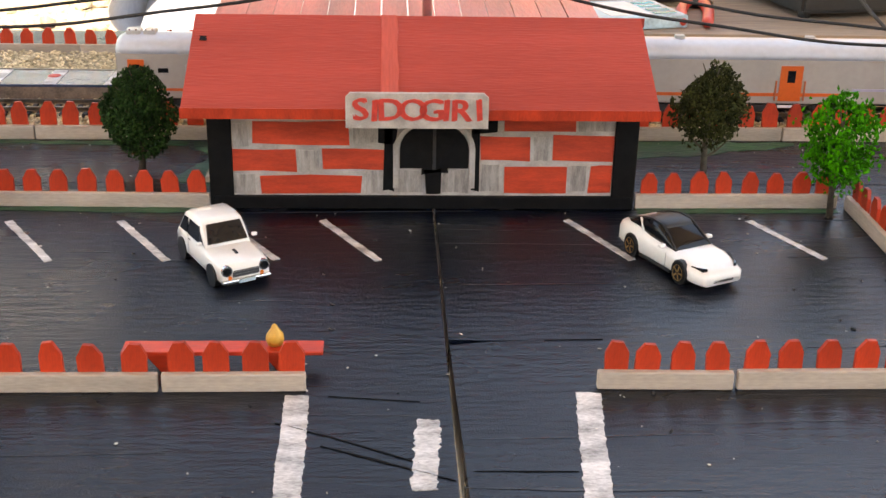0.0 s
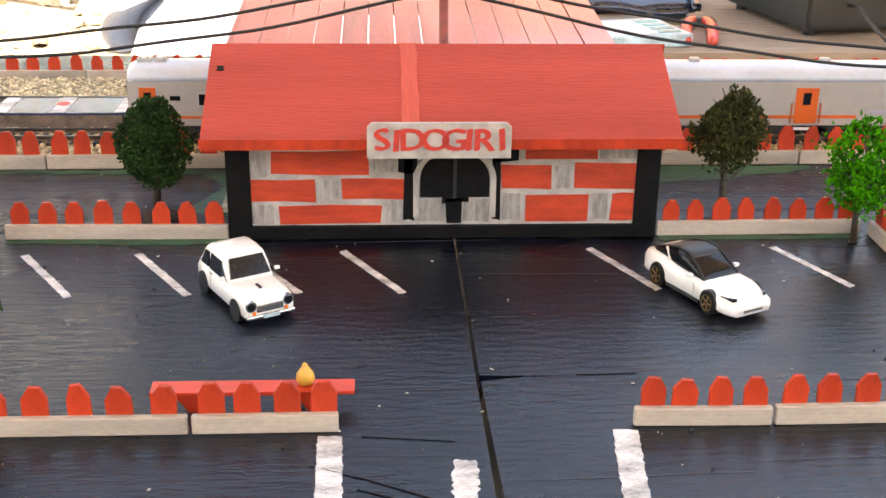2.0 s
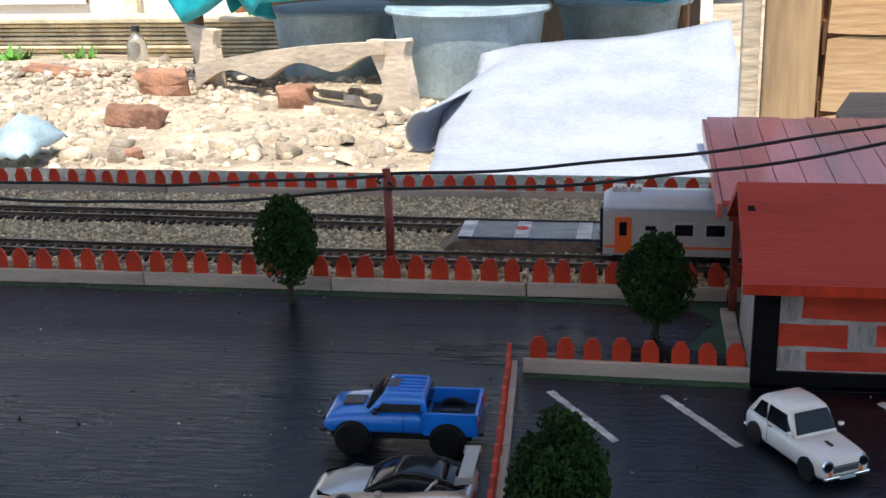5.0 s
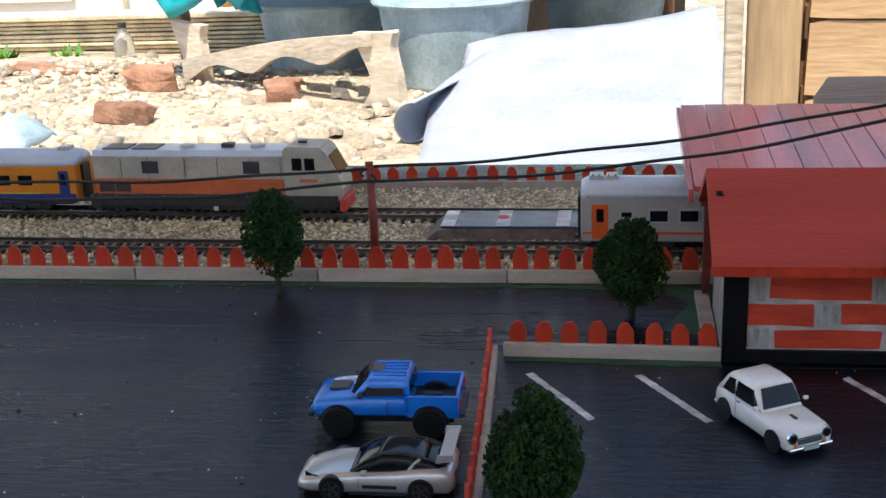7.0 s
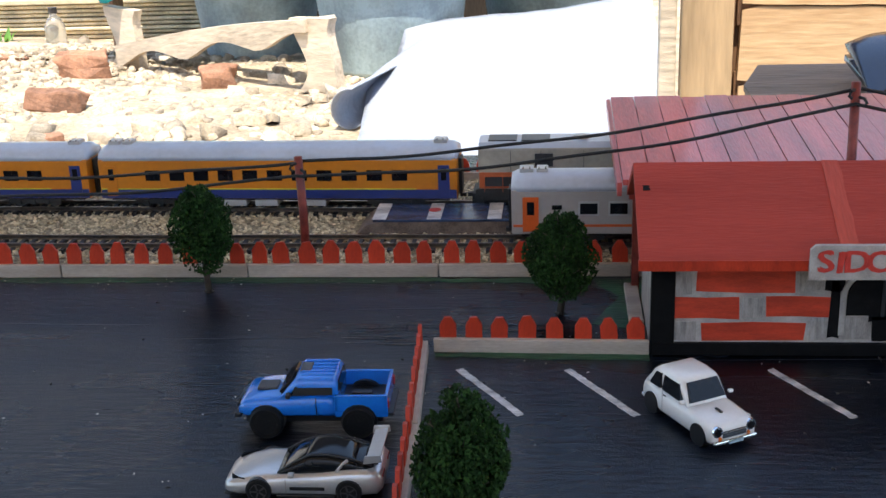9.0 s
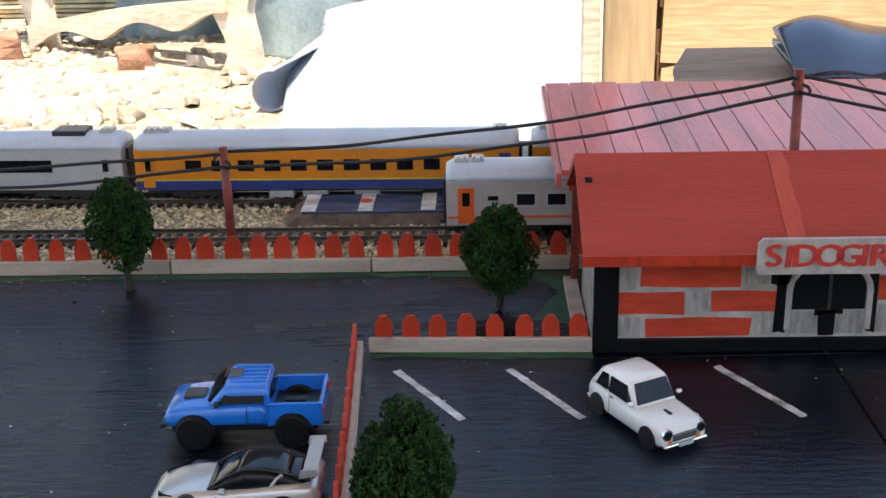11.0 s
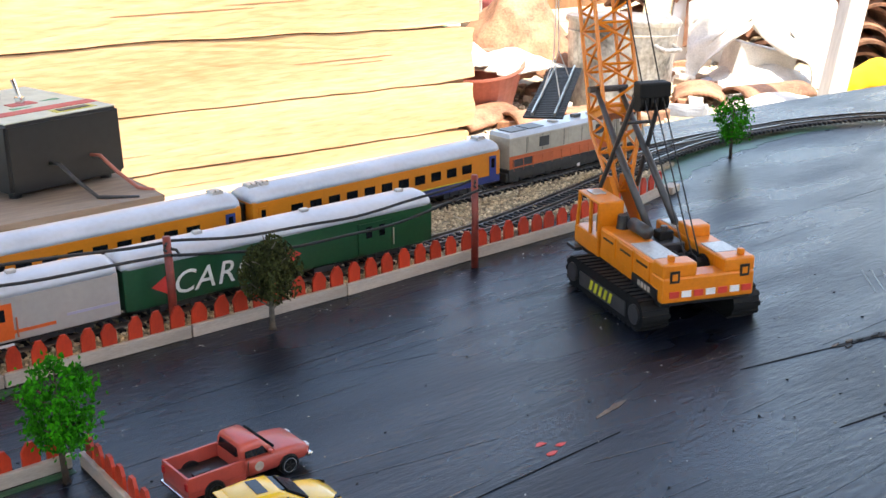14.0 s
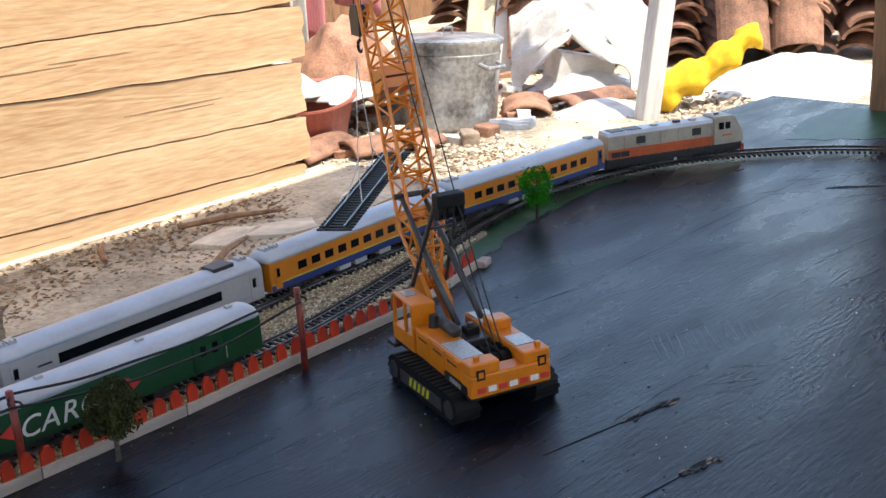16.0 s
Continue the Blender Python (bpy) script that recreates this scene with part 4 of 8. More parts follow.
def poles():
    for i, (x, y, h) in enumerate(POLES):
        p = thing("utility_pole", pose(x, y, 0), "dark red wooden pole with small wire hooks", "pole", "poles along the line")
        r = 0.0027
        part("pole_shaft", tube(bmesh.new(), [(0, 0, 0), (0.0004, 0, h * 0.5), (-0.0003, 0, h)], [r, r * 0.96, r * 0.92], 10), M["pole"], p, smooth=True)
        for s in (-1, 1):
            bm = tube(bmesh.new(), [(0.0012 * s, -0.0016, h - 0.0055 - 0.002 * s), (0.0034 * s, -0.0042, h - 0.006 - 0.002 * s), (0.0046 * s, -0.0048, h - 0.0082 - 0.002 * s), (0.003 * s, -0.0042, h - 0.0096 - 0.002 * s)], 0.0009, 6)
            part("wire_hook", bm, M["wire"], p)
    for s, dz in ((1, 0.0), (-1, -0.0065)):
        w = thing("overhead_wire", pose(0, 0, 0), "black twisted cord strung from pole to pole", "wire", "overhead wires")
        for (xa, ya, ha), (xb, yb, hb) in zip(POLES, POLES[1:]):
            a, b = Vector((xa, ya + 0.003 * s, ha - 0.004 + dz)), Vector((xb, yb + 0.003 * s, hb - 0.004 + dz))
            pts = []
            for k in range(25):
                t = k / 24
                p = a.lerp(b, t)
                sag = 0.012 if xa < 0.4 else 0.016
                p.z -= sag * 4 * t * (1 - t) * (0.55 if s > 0 else 0.8)
                p.z += 0.0006 * math.sin(17 * t + s)
                pts.append(p)
            part("cord", tube(bmesh.new(), pts, 0.00098, 6), M["wire"], w, smooth=True)


poles()


# ---- toy cars: length along x, nose at +x, wheels on z = 0 ----
def ring(x, w, zb, zt, top=0.8, shoulder=0.72):
    """A car's cross-section at x: half width w, from zb to zt, narrower above the shoulder."""
    zs = zb + (zt - zb) * shoulder
    half = [(w * 0.9, zb), (w, zb + (zt - zb) * 0.18), (w, zs), (w * (0.5 + top / 2), zt - (zt - zs) * 0.25), (w * top * 0.9, zt)]
    return [(x, y, z) for y, z in half] + [(x, -y, z) for y, z in half[::-1]]


def wheels(car, wb, track, r, w, rim_mat, x0=0.0, spokes=5, lip=False):
    for sx in (1, -1):
        for sy in (1, -1):
            cx, cy = x0 + sx * wb / 2, sy * track / 2
            bm = bmesh.new()
            prof = [(r * 0.55, -w / 2), (r * 0.92, -w / 2), (r, -w * 0.32), (r, w * 0.32), (r * 0.92, w / 2), (r * 0.55, w / 2)]
            lathe(bm, prof, 20)
            wh = part("wheel", bm, M["tyre"], car, smooth=False, m=Matrix.Translation((cx, cy, r)) @ Matrix.Rotation(radians(-90 * sy), 4, "X"))
            bm = bmesh.new()
            lathe(bm, [(0.0002, w * 0.36), (r * 0.2, w * 0.5), (r * 0.2, w * 0.4), (r * 0.62, w * 0.42), (r * 0.66, w * 0.53), (r * 0.7, w * 0.53), (r * 0.7, w * 0.3), (0.0002, w * 0.3)], 20)
            for k in range(spokes):
                a = 2 * math.pi * k / spokes
                box(bm, 0.1 * r, 0.66 * r, -0.07 * r, 0.07 * r, w * 0.42, w * 0.52, m=Matrix.Rotation(a, 4, "Z"))
            part("rim", bm, rim_mat, wh)
            if lip:
                part("rim_lip", lathe(bmesh.new(), [(r * 0.66, w * 0.45), (r * 0.66, w * 0.56), (r * 0.76, w * 0.56), (r * 0.76, w * 0.45)], 22), M["chrome"], wh, "bright silver rim edge")


def arches(car, wb, track, r, x0=0.0, out=0.0004, w=None):
    for sx in (1, -1):
        for sy in (1, -1):
            bm = bmesh.new()
            y = sy * ((w or track / 2) + out)
            cyl(bm, (x0 + sx * wb / 2, y - sy * 0.004, r * 1.02), (x0 + sx * wb / 2, y, r * 1.02), r * 1.09, n=20)
            part("wheel_arch", bm, M["black_plastic"], car)


def car_body(car, stations, material, name="body"):
    bm = loft(bmesh.new(), [ring(*s) for s in stations])
    bmesh.ops.subdivide_edges(bm, edges=bm.edges[:], cuts=1, use_grid_fill=True, smooth=0.3)
    return part(name, bm, material, car, smooth=True)


def side_pane(car, pts, y, material=None, parent=None, lean=0.0):
    """Side windows on both flanks from (x, z) corners; y is the half width at the bottom, lean the inward lean per metre of height."""
    z0 = min(p[1] for p in pts)
    for s in (1, -1):
        bm = bmesh.new()
        o = [bm.verts.new((x, s * (y - lean * (z - z0) + 0.0006), z)) for x, z in pts]
        i = [bm.verts.new((x, s * (y - lean * (z - z0) - 0.0012), z)) for x, z in pts]
        bm.faces.new(o)
        bm.faces.new(i[::-1])
        for k in range(len(pts)):
            bm.faces.new((o[k], i[k], i[(k + 1) % len(pts)], o[(k + 1) % len(pts)]))
        part("side_window", bm, material or M["glass"], parent or car)


def cross_pane(car, name, x0, z0, w0, x1, z1, w1, material, out=0.0004):
    """A screen across the car from a bottom edge at (x0, z0) to a top edge at (x1, z1)."""
    n = Vector((z1 - z0, 0, -(x1 - x0))).normalized()
    if n.z < 0:
        n = -n
    bm = bmesh.new()
    c = [Vector((x0, -w0, z0)), Vector((x0, w0, z0)), Vector((x1, w1, z1)), Vector((x1, -w1, z1))]
    o, i = [bm.verts.new(p + n * out) for p in c], [bm.verts.new(p - n * 0.001) for p in c]
    bm.faces.new(o)
    bm.faces.new(i[::-1])
    for k in range(4):
        bm.faces.new((o[k], i[k], i[(k + 1) % 4], o[(k + 1) % 4]))
    return part(name, bm, material, car)


def lamp_disc(car, name, p, r, material, d=0.0012, axis=(1, 0, 0)):
    a = Vector(p)
    part(name, cyl(bmesh.new(), a - Vector(axis) * d, a + Vector(axis) * d * 0.4, r, n=14), material, car)


def white_mini(m):
    c = thing("toy_car", m, "small white hatchback toy car with round headlamps", "toy car", "toy cars")
    w = 0.0125
    car_body(c, [(-0.0272, w * 0.84, 0.0045, 0.0118, 0.85), (-0.0262, w * 0.94, 0.003, 0.0134, 0.85), (-0.012, w, 0.003, 0.0138), (0.006, w, 0.003, 0.0136), (0.012, w, 0.003, 0.0133, 0.82), (0.0225, w * 0.97, 0.003, 0.0126, 0.84), (0.0268, w * 0.93, 0.0035, 0.0118, 0.86), (0.0278, w * 0.88, 0.0045, 0.0108, 0.86)], M["white_car"])
    car_body(c, [(-0.0262, w * 0.82, 0.0125, 0.0142, 0.85), (-0.0198, w * 0.84, 0.0125, 0.0222, 0.82), (-0.0165, w * 0.86, 0.0125, 0.0242, 0.82), (-0.007, w * 0.87, 0.0125, 0.0247, 0.82), (0.0005, w * 0.86, 0.0125, 0.024, 0.82), (0.0025, w * 0.85, 0.0125, 0.0226, 0.8), (0.0078, w * 0.85, 0.0125, 0.0139, 0.85)], M["white_car"], "cabin")
    side_pane(c, [(-0.0205, 0.0148), (-0.0122, 0.0148), (-0.0122, 0.0218), (-0.017, 0.0214)], w * 0.93, lean=0.2)
    side_pane(c, [(-0.0105, 0.0148), (0.0046, 0.0148), (0.001, 0.0218), (-0.0105, 0.0219)], w * 0.93, lean=0.2)
    cross_pane(c, "windscreen", 0.0077, 0.0148, w * 0.76, 0.0029, 0.0228, w * 0.64, M["glass"], 0.0009)
    cross_pane(c, "rear_window", -0.0252, 0.0158, w * 0.66, -0.0208, 0.0216, w * 0.6, M["glass"], 0.0008)
    part("grille", slab(0.027, 0.0284, -0.0062, 0.0062, 0.0062, 0.0092, 0.0003), M["black_plastic"], c)
    for z in (0.0066, 0.0077, 0.0088):
        part("grille_bar", slab(0.0282, 0.0287, -0.0064, 0.0064, z - 0.0002, z + 0.0002), M["chrome"], c)
    part("number_plate", slab(0.0288, 0.0297, -0.0038, 0.0038, 0.0036, 0.0052), M["packet"], c)
    for s in (1, -1):
        lamp_disc(c, "headlamp_ring", (0.0275, s * 0.0088, 0.0094), 0.0026, M["chrome"])
        lamp_disc(c, "headlamp", (0.0279, s * 0.0088, 0.0094), 0.0019, M["glass"])
        lamp_disc(c, "indicator", (0.0278, s * 0.0076, 0.0061), 0.0009, M["amber"])
        part("mirror", slab(0.006, 0.0078, s * w * 0.97, s * w * 1.16, 0.0152, 0.0168, 0.0004), M["white_car"], c)
        part("door_line", slab(-0.0096, -0.0093, s * w * 1.0, s * w * 1.012, 0.005, 0.0148), M["grey_brick"], c)
        part("door_handle", slab(-0.0085, -0.0062, s * w * 1.0, s * w * 1.03, 0.0128, 0.0134), M["chrome"], c)
    part("bumper", slab(0.0268, 0.0294, -w * 0.92, w * 0.92, 0.0035, 0.0054, 0.0006), M["chrome"], c)
    part("rear_bumper", slab(-0.0292, -0.0268, -w * 0.9, w * 0.9, 0.0038, 0.0056, 0.0006), M["chrome"], c)
    part("bonnet_vent", slab(0.014, 0.0185, -0.0006, 0.0006, 0.0128, 0.0136), M["black_plastic"], c)
    arches(c, 0.0366, 0.022, 0.0049, w=w)
    wheels(c, 0.0366, 0.0213, 0.0049, 0.0042, M["steel"])
    return c


def sports_car(m, paint, rim, roof_black, wing, label):
    c = thing("toy_car", m, label, "toy car", "toy cars")
    w = 0.0142
    car_body(c, [(-0.0335, w * 0.8, 0.0055, 0.0122, 0.8), (-0.031, w * 0.95, 0.0035, 0.0142, 0.8), (-0.019, w, 0.0028, 0.0144, 0.78), (-0.004, w * 0.95, 0.0026, 0.0124, 0.8), (0.008, w * 0.96, 0.0026, 0.012, 0.78), (0.02, w, 0.0026, 0.0116, 0.72), (0.029, w * 0.94, 0.0026, 0.0096, 0.7), (0.0332, w * 0.86, 0.0028, 0.0084, 0.75), (0.0352, w * 0.72, 0.003, 0.0068, 0.8)], paint)
    car_body(c, [(-0.0295, w * 0.72, 0.011, 0.0143, 0.8), (-0.02, w * 0.76, 0.011, 0.0176, 0.75), (-0.011, w * 0.78, 0.011, 0.0197, 0.74), (-0.003, w * 0.78, 0.011, 0.0196, 0.74), (0.004, w * 0.77, 0.0105, 0.0165, 0.76), (0.0115, w * 0.76, 0.0105, 0.0122, 0.85)], M["glass"], "greenhouse")
    car_body(c, [(-0.022, w * 0.5, 0.0165, 0.0172, 0.8), (-0.012, w * 0.6, 0.018, 0.02, 0.85), (-0.003, w * 0.6, 0.018, 0.0199, 0.85), (0.0, w * 0.56, 0.0175, 0.0186, 0.8)], M["black_plastic"] if roof_black else M["glass"], "roof_panel")
    for s in (1, -1):
        bm = tube(bmesh.new(), [(-0.03, s * w * 0.62, 0.0146), (-0.02, s * w * 0.63, 0.018), (-0.011, s * w * 0.63, 0.0198), (-0.003, s * w * 0.63, 0.0197), (0.0045, s * w * 0.66, 0.0163), (0.0115, s * w * 0.74, 0.012)], 0.00045, 6)
        part("roof_rail", bm, M["black_plastic"], c, smooth=True)
        bm = tube(bmesh.new(), [(-0.013, s * w * 0.82, 0.0118), (-0.0165, s * w * 0.74, 0.0162), (-0.019, s * w * 0.68, 0.0178)], 0.0007, 6)
        part("pillar", bm, paint, c, smooth=True)
        part("mirror", slab(0.0035, 0.0062, s * w * 0.9, s * w * 1.12, 0.0122, 0.0138, 0.0005), paint, c)
        bm = prism(bmesh.new(), [(0.0255, s * w * 0.86), (0.0315, s * w * 0.72), (0.0322, s * w * 0.55), (0.0285, s * w * 0.78)], "z", 0.0078, 0.0101)
        part("headlamp", bm, M["glass"], c)
        part("door_line", slab(0.0075, 0.0078, s * w * 0.962, s * w * 0.975, 0.004, 0.0105), M["grey_brick"], c)
        part("tail_lamp", slab(-0.0338, -0.0325, s * 0.005, s * 0.0105, 0.0105, 0.0118), M["tail"], c)
    part("grille", slab(0.0325, 0.0352, -0.0062, 0.0062, 0.0036, 0.0056, 0.0004), M["black_plastic"], c)
    part("front_lip", slab(0.026, 0.0352 if wing else 0.034, -w * (0.85 if wing else 0.66), w * (0.85 if wing else 0.66), 0.0022, 0.003, 0.0003), M["black_plastic"] if wing else paint, c)
    part("sill", slab(-0.013, 0.012, -w * 0.99, w * 0.99, 0.0021, 0.0032, 0.0003), M["black_plastic"], c)
    if wing:
        part("rear_wing", prism(bmesh.new(), [(-0.0335, 0.0205), (-0.0275, 0.0198), (-0.0275, 0.0205), (-0.0335, 0.0215)], "y", -w * 0.95, w * 0.95), paint, c)
        for s in (1, -1):
            part("wing_plate", prism(bmesh.new(), [(-0.0342, 0.0195), (-0.0262, 0.0185), (-0.027, 0.0222), (-0.0338, 0.0225)], "y", s * w * 0.95, s * w * 0.99), paint, c)
            part("wing_strut", slab(-0.0312, -0.0296, s * 0.006 - 0.0004, s * 0.006 + 0.0004, 0.0138, 0.0202), M["black_plastic"], c)
        for s in (1, -1):
            part("side_lettering", slab(-0.009, 0.006, s * w * 0.965, s * w * 0.985, 0.0055, 0.007), M["black_plastic"], c, "dark lettering bar")
    arches(c, 0.0388, 0.025, 0.0052, w=w)
    wheels(c, 0.0388, 0.0255, 0.0052, 0.005, rim)
    return c


def hatchback(m):
    c = thing("toy_car", m, "bright yellow hatchback toy car with dark windows", "toy car", "toy cars")
    w = 0.0135
    car_body(c, [(-0.0302, w * 0.84, 0.0045, 0.0128, 0.85), (-0.028, w * 0.96, 0.003, 0.0152, 0.82), (-0.014, w, 0.0028, 0.0148), (0.004, w, 0.0028, 0.0144), (0.014, w, 0.0028, 0.0138, 0.8), (0.024, w * 0.96, 0.0028, 0.0122, 0.78), (0.0298, w * 0.84, 0.003, 0.0098, 0.8), (0.0308, w * 0.7, 0.004, 0.0082, 0.85)], M["yellow_car"])
    car_body(c, [(-0.0286, w * 0.74, 0.0135, 0.0152, 0.85), (-0.0235, w * 0.82, 0.0135, 0.0212, 0.78), (-0.012, w * 0.84, 0.0135, 0.0226, 0.78), (-0.001, w * 0.83, 0.0135, 0.0222, 0.78), (0.005, w * 0.82, 0.0132, 0.0188, 0.78), (0.0128, w * 0.82, 0.013, 0.0141, 0.85)], M["yellow_car"], "cabin")
    side_pane(c, [(-0.0215, 0.0156), (-0.0085, 0.0153), (-0.0085, 0.0198), (-0.018, 0.0192)], w * 0.865, lean=0.3)
    side_pane(c, [(-0.0075, 0.0153), (0.0085, 0.0148), (0.0015, 0.0193), (-0.0075, 0.0198)], w * 0.865, lean=0.3)
    cross_pane(c, "windscreen", 0.0125, 0.0146, w * 0.74, 0.003, 0.0204, w * 0.58, M["glass"], 0.0009)
    cross_pane(c, "rear_window", -0.0282, 0.0158, w * 0.62, -0.0242, 0.0206, w * 0.56, M["glass"], 0.0009)
    cross_pane(c, "sunroof", 0.0022, 0.0212, w * 0.54, -0.0115, 0.0227, w * 0.5, M["glass"], 0.0003)
    part("roof_spoiler", slab(-0.0268, -0.0225, -w * 0.62, w * 0.62, 0.0208, 0.0216, 0.0003), M["yellow_car"], c)
    for s in (1, -1):
        part("headlamp", prism(bmesh.new(), [(0.023, s * w * 0.9), (0.0292, s * w * 0.74), (0.0296, s * w * 0.5), (0.026, s * w * 0.72)], "z", 0.0092, 0.0112), M["glass"], c)
        part("tail_lamp", slab(-0.0305, -0.0282, s * w * 0.55, s * w * 0.88, 0.0108, 0.0125, 0.0003), M["tail"], c)
        part("mirror", slab(0.0068, 0.009, s * w * 0.94, s * w * 1.14, 0.0146, 0.0162, 0.0004), M["yellow_car"], c)
        part("door_line", slab(-0.0082, -0.0079, s * w * 1.0, s * w * 1.012, 0.0045, 0.0146), M["black_plastic"], c)
        part("door_handle", slab(-0.0065, -0.004, s * w * 1.0, s * w * 1.025, 0.0124, 0.013), M["yellow_car"], c)
    part("grille", slab(0.0296, 0.0312, -0.0058, 0.0058, 0.0042, 0.0078, 0.0003), M["black_plastic"], c)
    part("number_plate", slab(-0.0312, -0.03, -0.004, 0.004, 0.0088, 0.0108), M["white_paint"], c)
    part("rear_bumper", slab(-0.0314, -0.0288, -w * 0.82, w * 0.82, 0.0032, 0.0052, 0.0005), M["black_plastic"], c)
    arches(c, 0.0368, 0.024, 0.0051, w=w)
    wheels(c, 0.0368, 0.0246, 0.0051, 0.0045, M["black_plastic"], lip=True)
    return c


def pickup(m, paint, r, lift, label, scoop, rim, big):
    e = 0.0065 if big else 0.0
    c = thing("toy_truck", m, label, "toy truck", "toy trucks")
    w = 0.0138 if big else 0.0128
    z = lift
    # cab and bonnet
    car_body(c, [(-0.0035 - e, w * 0.98, 0.004 + z, 0.0132 + z, 0.86), (0.01, w, 0.004 + z, 0.0132 + z, 0.82), (0.02, w, 0.004 + z, 0.0128 + z, 0.8), (0.0295, w * 0.96, 0.004 + z, 0.0116 + z, 0.8), (0.0325, w * 0.85, 0.005 + z, 0.0095 + z, 0.85)], paint)
    car_body(c, [(-0.0045 - e, w * 0.86, 0.0125 + z, 0.019 + z, 0.8), (-0.003 - e, w * 0.88, 0.0125 + z, 0.0212 + z, 0.8), (0.0055, w * 0.88, 0.0125 + z, 0.0214 + z, 0.8), (0.008, w * 0.86, 0.0125 + z, 0.0196 + z, 0.78), (0.0138, w * 0.86, 0.0122 + z, 0.0134 + z, 0.85)], paint, "cabin")
    side_pane(c, [(-0.0025 - e, 0.0142 + z), (0.0096, 0.0138 + z), (0.0062, 0.0188 + z), (-0.0025 - e, 0.0188 + z)], w * 0.9, lean=0.25)
    cross_pane(c, "windscreen", 0.0136, 0.0142 + z, w * 0.76, 0.0078, 0.0202 + z, w * 0.6, M["glass"], 0.0009)
    cross_pane(c, "rear_window", -0.0048 - e, 0.0145 + z, w * 0.66, -0.0042 - e, 0.0188 + z, w * 0.58, M["glass"], 0.0009)
    # load bed
    bed = bmesh.new()
    box(bed, -0.0325, -0.0035 - e, -w, w, 0.0042 + z, 0.0068 + z)
    for s in (1, -1):
        box(bed, -0.0325, -0.0035 - e, s * w, s * (w - 0.0016), 0.0068 + z, 0.0142 + z, 0.0003)
    box(bed, -0.0328, -0.0314, -w, w, 0.0045 + z, 0.014 + z, 0.0003)
    box(bed, -0.0048 - e, -0.0032 - e, -w, w, 0.0068 + z, 0.0142 + z, 0.0003)
    part("load_bed", bed, paint, c)
    part("bed_liner", slab(-0.0312, -0.005 - e, -w + 0.002, w - 0.002, 0.0066 + z, 0.0074 + z), M["black_plastic"], c)
    part("toolbox", slab(-0.0245, -0.0155, -0.0028, 0.0006, 0.0074 + z, 0.0094 + z, 0.0004), M["black_plastic"], c)
    for s in (1, -1):
        part("headlamp", slab(0.0308, 0.0332, s * w * 0.5, s * w * 0.82, 0.0082 + z, 0.0098 + z, 0.0003), M["glass"] if big else M["lamp"], c)
        part("tail_lamp", slab(-0.0334, -0.0322, s * w * 0.78, s * w * 0.97, 0.008 + z, 0.0118 + z, 0.0003), M["tail"], c)
        part("mirror", slab(0.0088, 0.0108, s * w * 0.96, s * w * 1.18, 0.0138 + z, 0.0158 + z, 0.0004), M["black_plastic"] if big else paint, c)
        part("door_line", slab(-0.002, -0.0017, s * w * 1.0, s * w * 1.012, 0.005 + z, 0.0132 + z), M["black_plastic"], c)
        if not big:
            bm = cyl(bmesh.new(), (0.004, s * w * 0.98, 0.0085 + z), (0.004, s * w * 1.006, 0.0085 + z), 0.0024, n=16)
            part("door_badge", bm, M["strip"], c, "pale round door badge")
    part("grille", slab(0.0318, 0.0336, -0.0062, 0.0062, 0.006 + z, 0.0098 + z, 0.0004), M["black_plastic"], c)
    part("bumper", slab(0.0315, 0.0345, -w * 0.9, w * 0.9, 0.0035 + z, 0.0054 + z, 0.0005), M["black_plastic"] if big else M["chrome"], c)
    part("rear_bumper", slab(-0.035, -0.0325, -w * 0.88, w * 0.88, 0.0036 + z, 0.0052 + z, 0.0004), M["black_plastic"] if big else M["chrome"], c)
    if scoop:
        part("bonnet_scoop", slab(0.0165, 0.0255, -0.0042, 0.0042, 0.0122 + z, 0.0138 + z, 0.0005), M["steel"], c)
        for k in range(-2, 3):
            part("roof_rib", slab(-0.0035 - e, 0.0052, k * 0.0036 - 0.0007, k * 0.0036 + 0.0007, 0.0212 + z, 0.0219 + z, 0.0003), paint, c)
        part("roof_hatch", slab(0.001, 0.006, -0.0042, 0.0042, 0.0213 + z, 0.0222 + z, 0.0004), M["steel"], c)
    part("chassis", slab(-0.03, 0.03, -w * 0.72, w * 0.72, r * 0.75, 0.005 + z), M["black_plastic"], c)
    arches(c, 0.0402 if big else 0.0394, 0.025, r if not big else r * 0.98, w=w)
    wheels(c, 0.0402 if big else 0.0394, 0.0268 if big else 0.0236, r, 0.0068 if big else 0.0042, rim, lip=not big)
    return c


def heading(x, y, dx, dy):
    return pose(x, y, 0, 0, 0, math.degrees(math.atan2(dy, dx)))


white_mini(heading(0.0208, -0.0475, 0.49, -0.872) @ Matrix.Scale(0.94, 4))
sports_car(heading(0.2215, -0.0455, 0.43, -0.9) @ Matrix.Diagonal((0.88, 0.9, 1.0, 1)), M["white_car"], M["gold"], True, False, "white sports toy car with black roof and bronze wheels")
sports_car(heading(-0.1375, -0.106, -1, 0.0) @ Matrix.Scale(0.92, 4), M["silver_car"], M["steel"], False, True, "silver sports toy car with large rear wing")
pickup(heading(-0.1447, -0.0515, -1, -0.03), M["blue_car"], 0.0074, 0.0052, "bright blue lifted toy pickup with black tyres", True, M["tyre"], True)
pickup(heading(0.377, -0.034, 1, 0.01), M["red_car"], 0.0049, 0.0008, "faded red toy pickup with open load bed", False, M["black_plastic"], False)
hatchback(heading(0.3680, -0.0822, 0.995, -0.1) @ Matrix.Scale(0.94, 4))


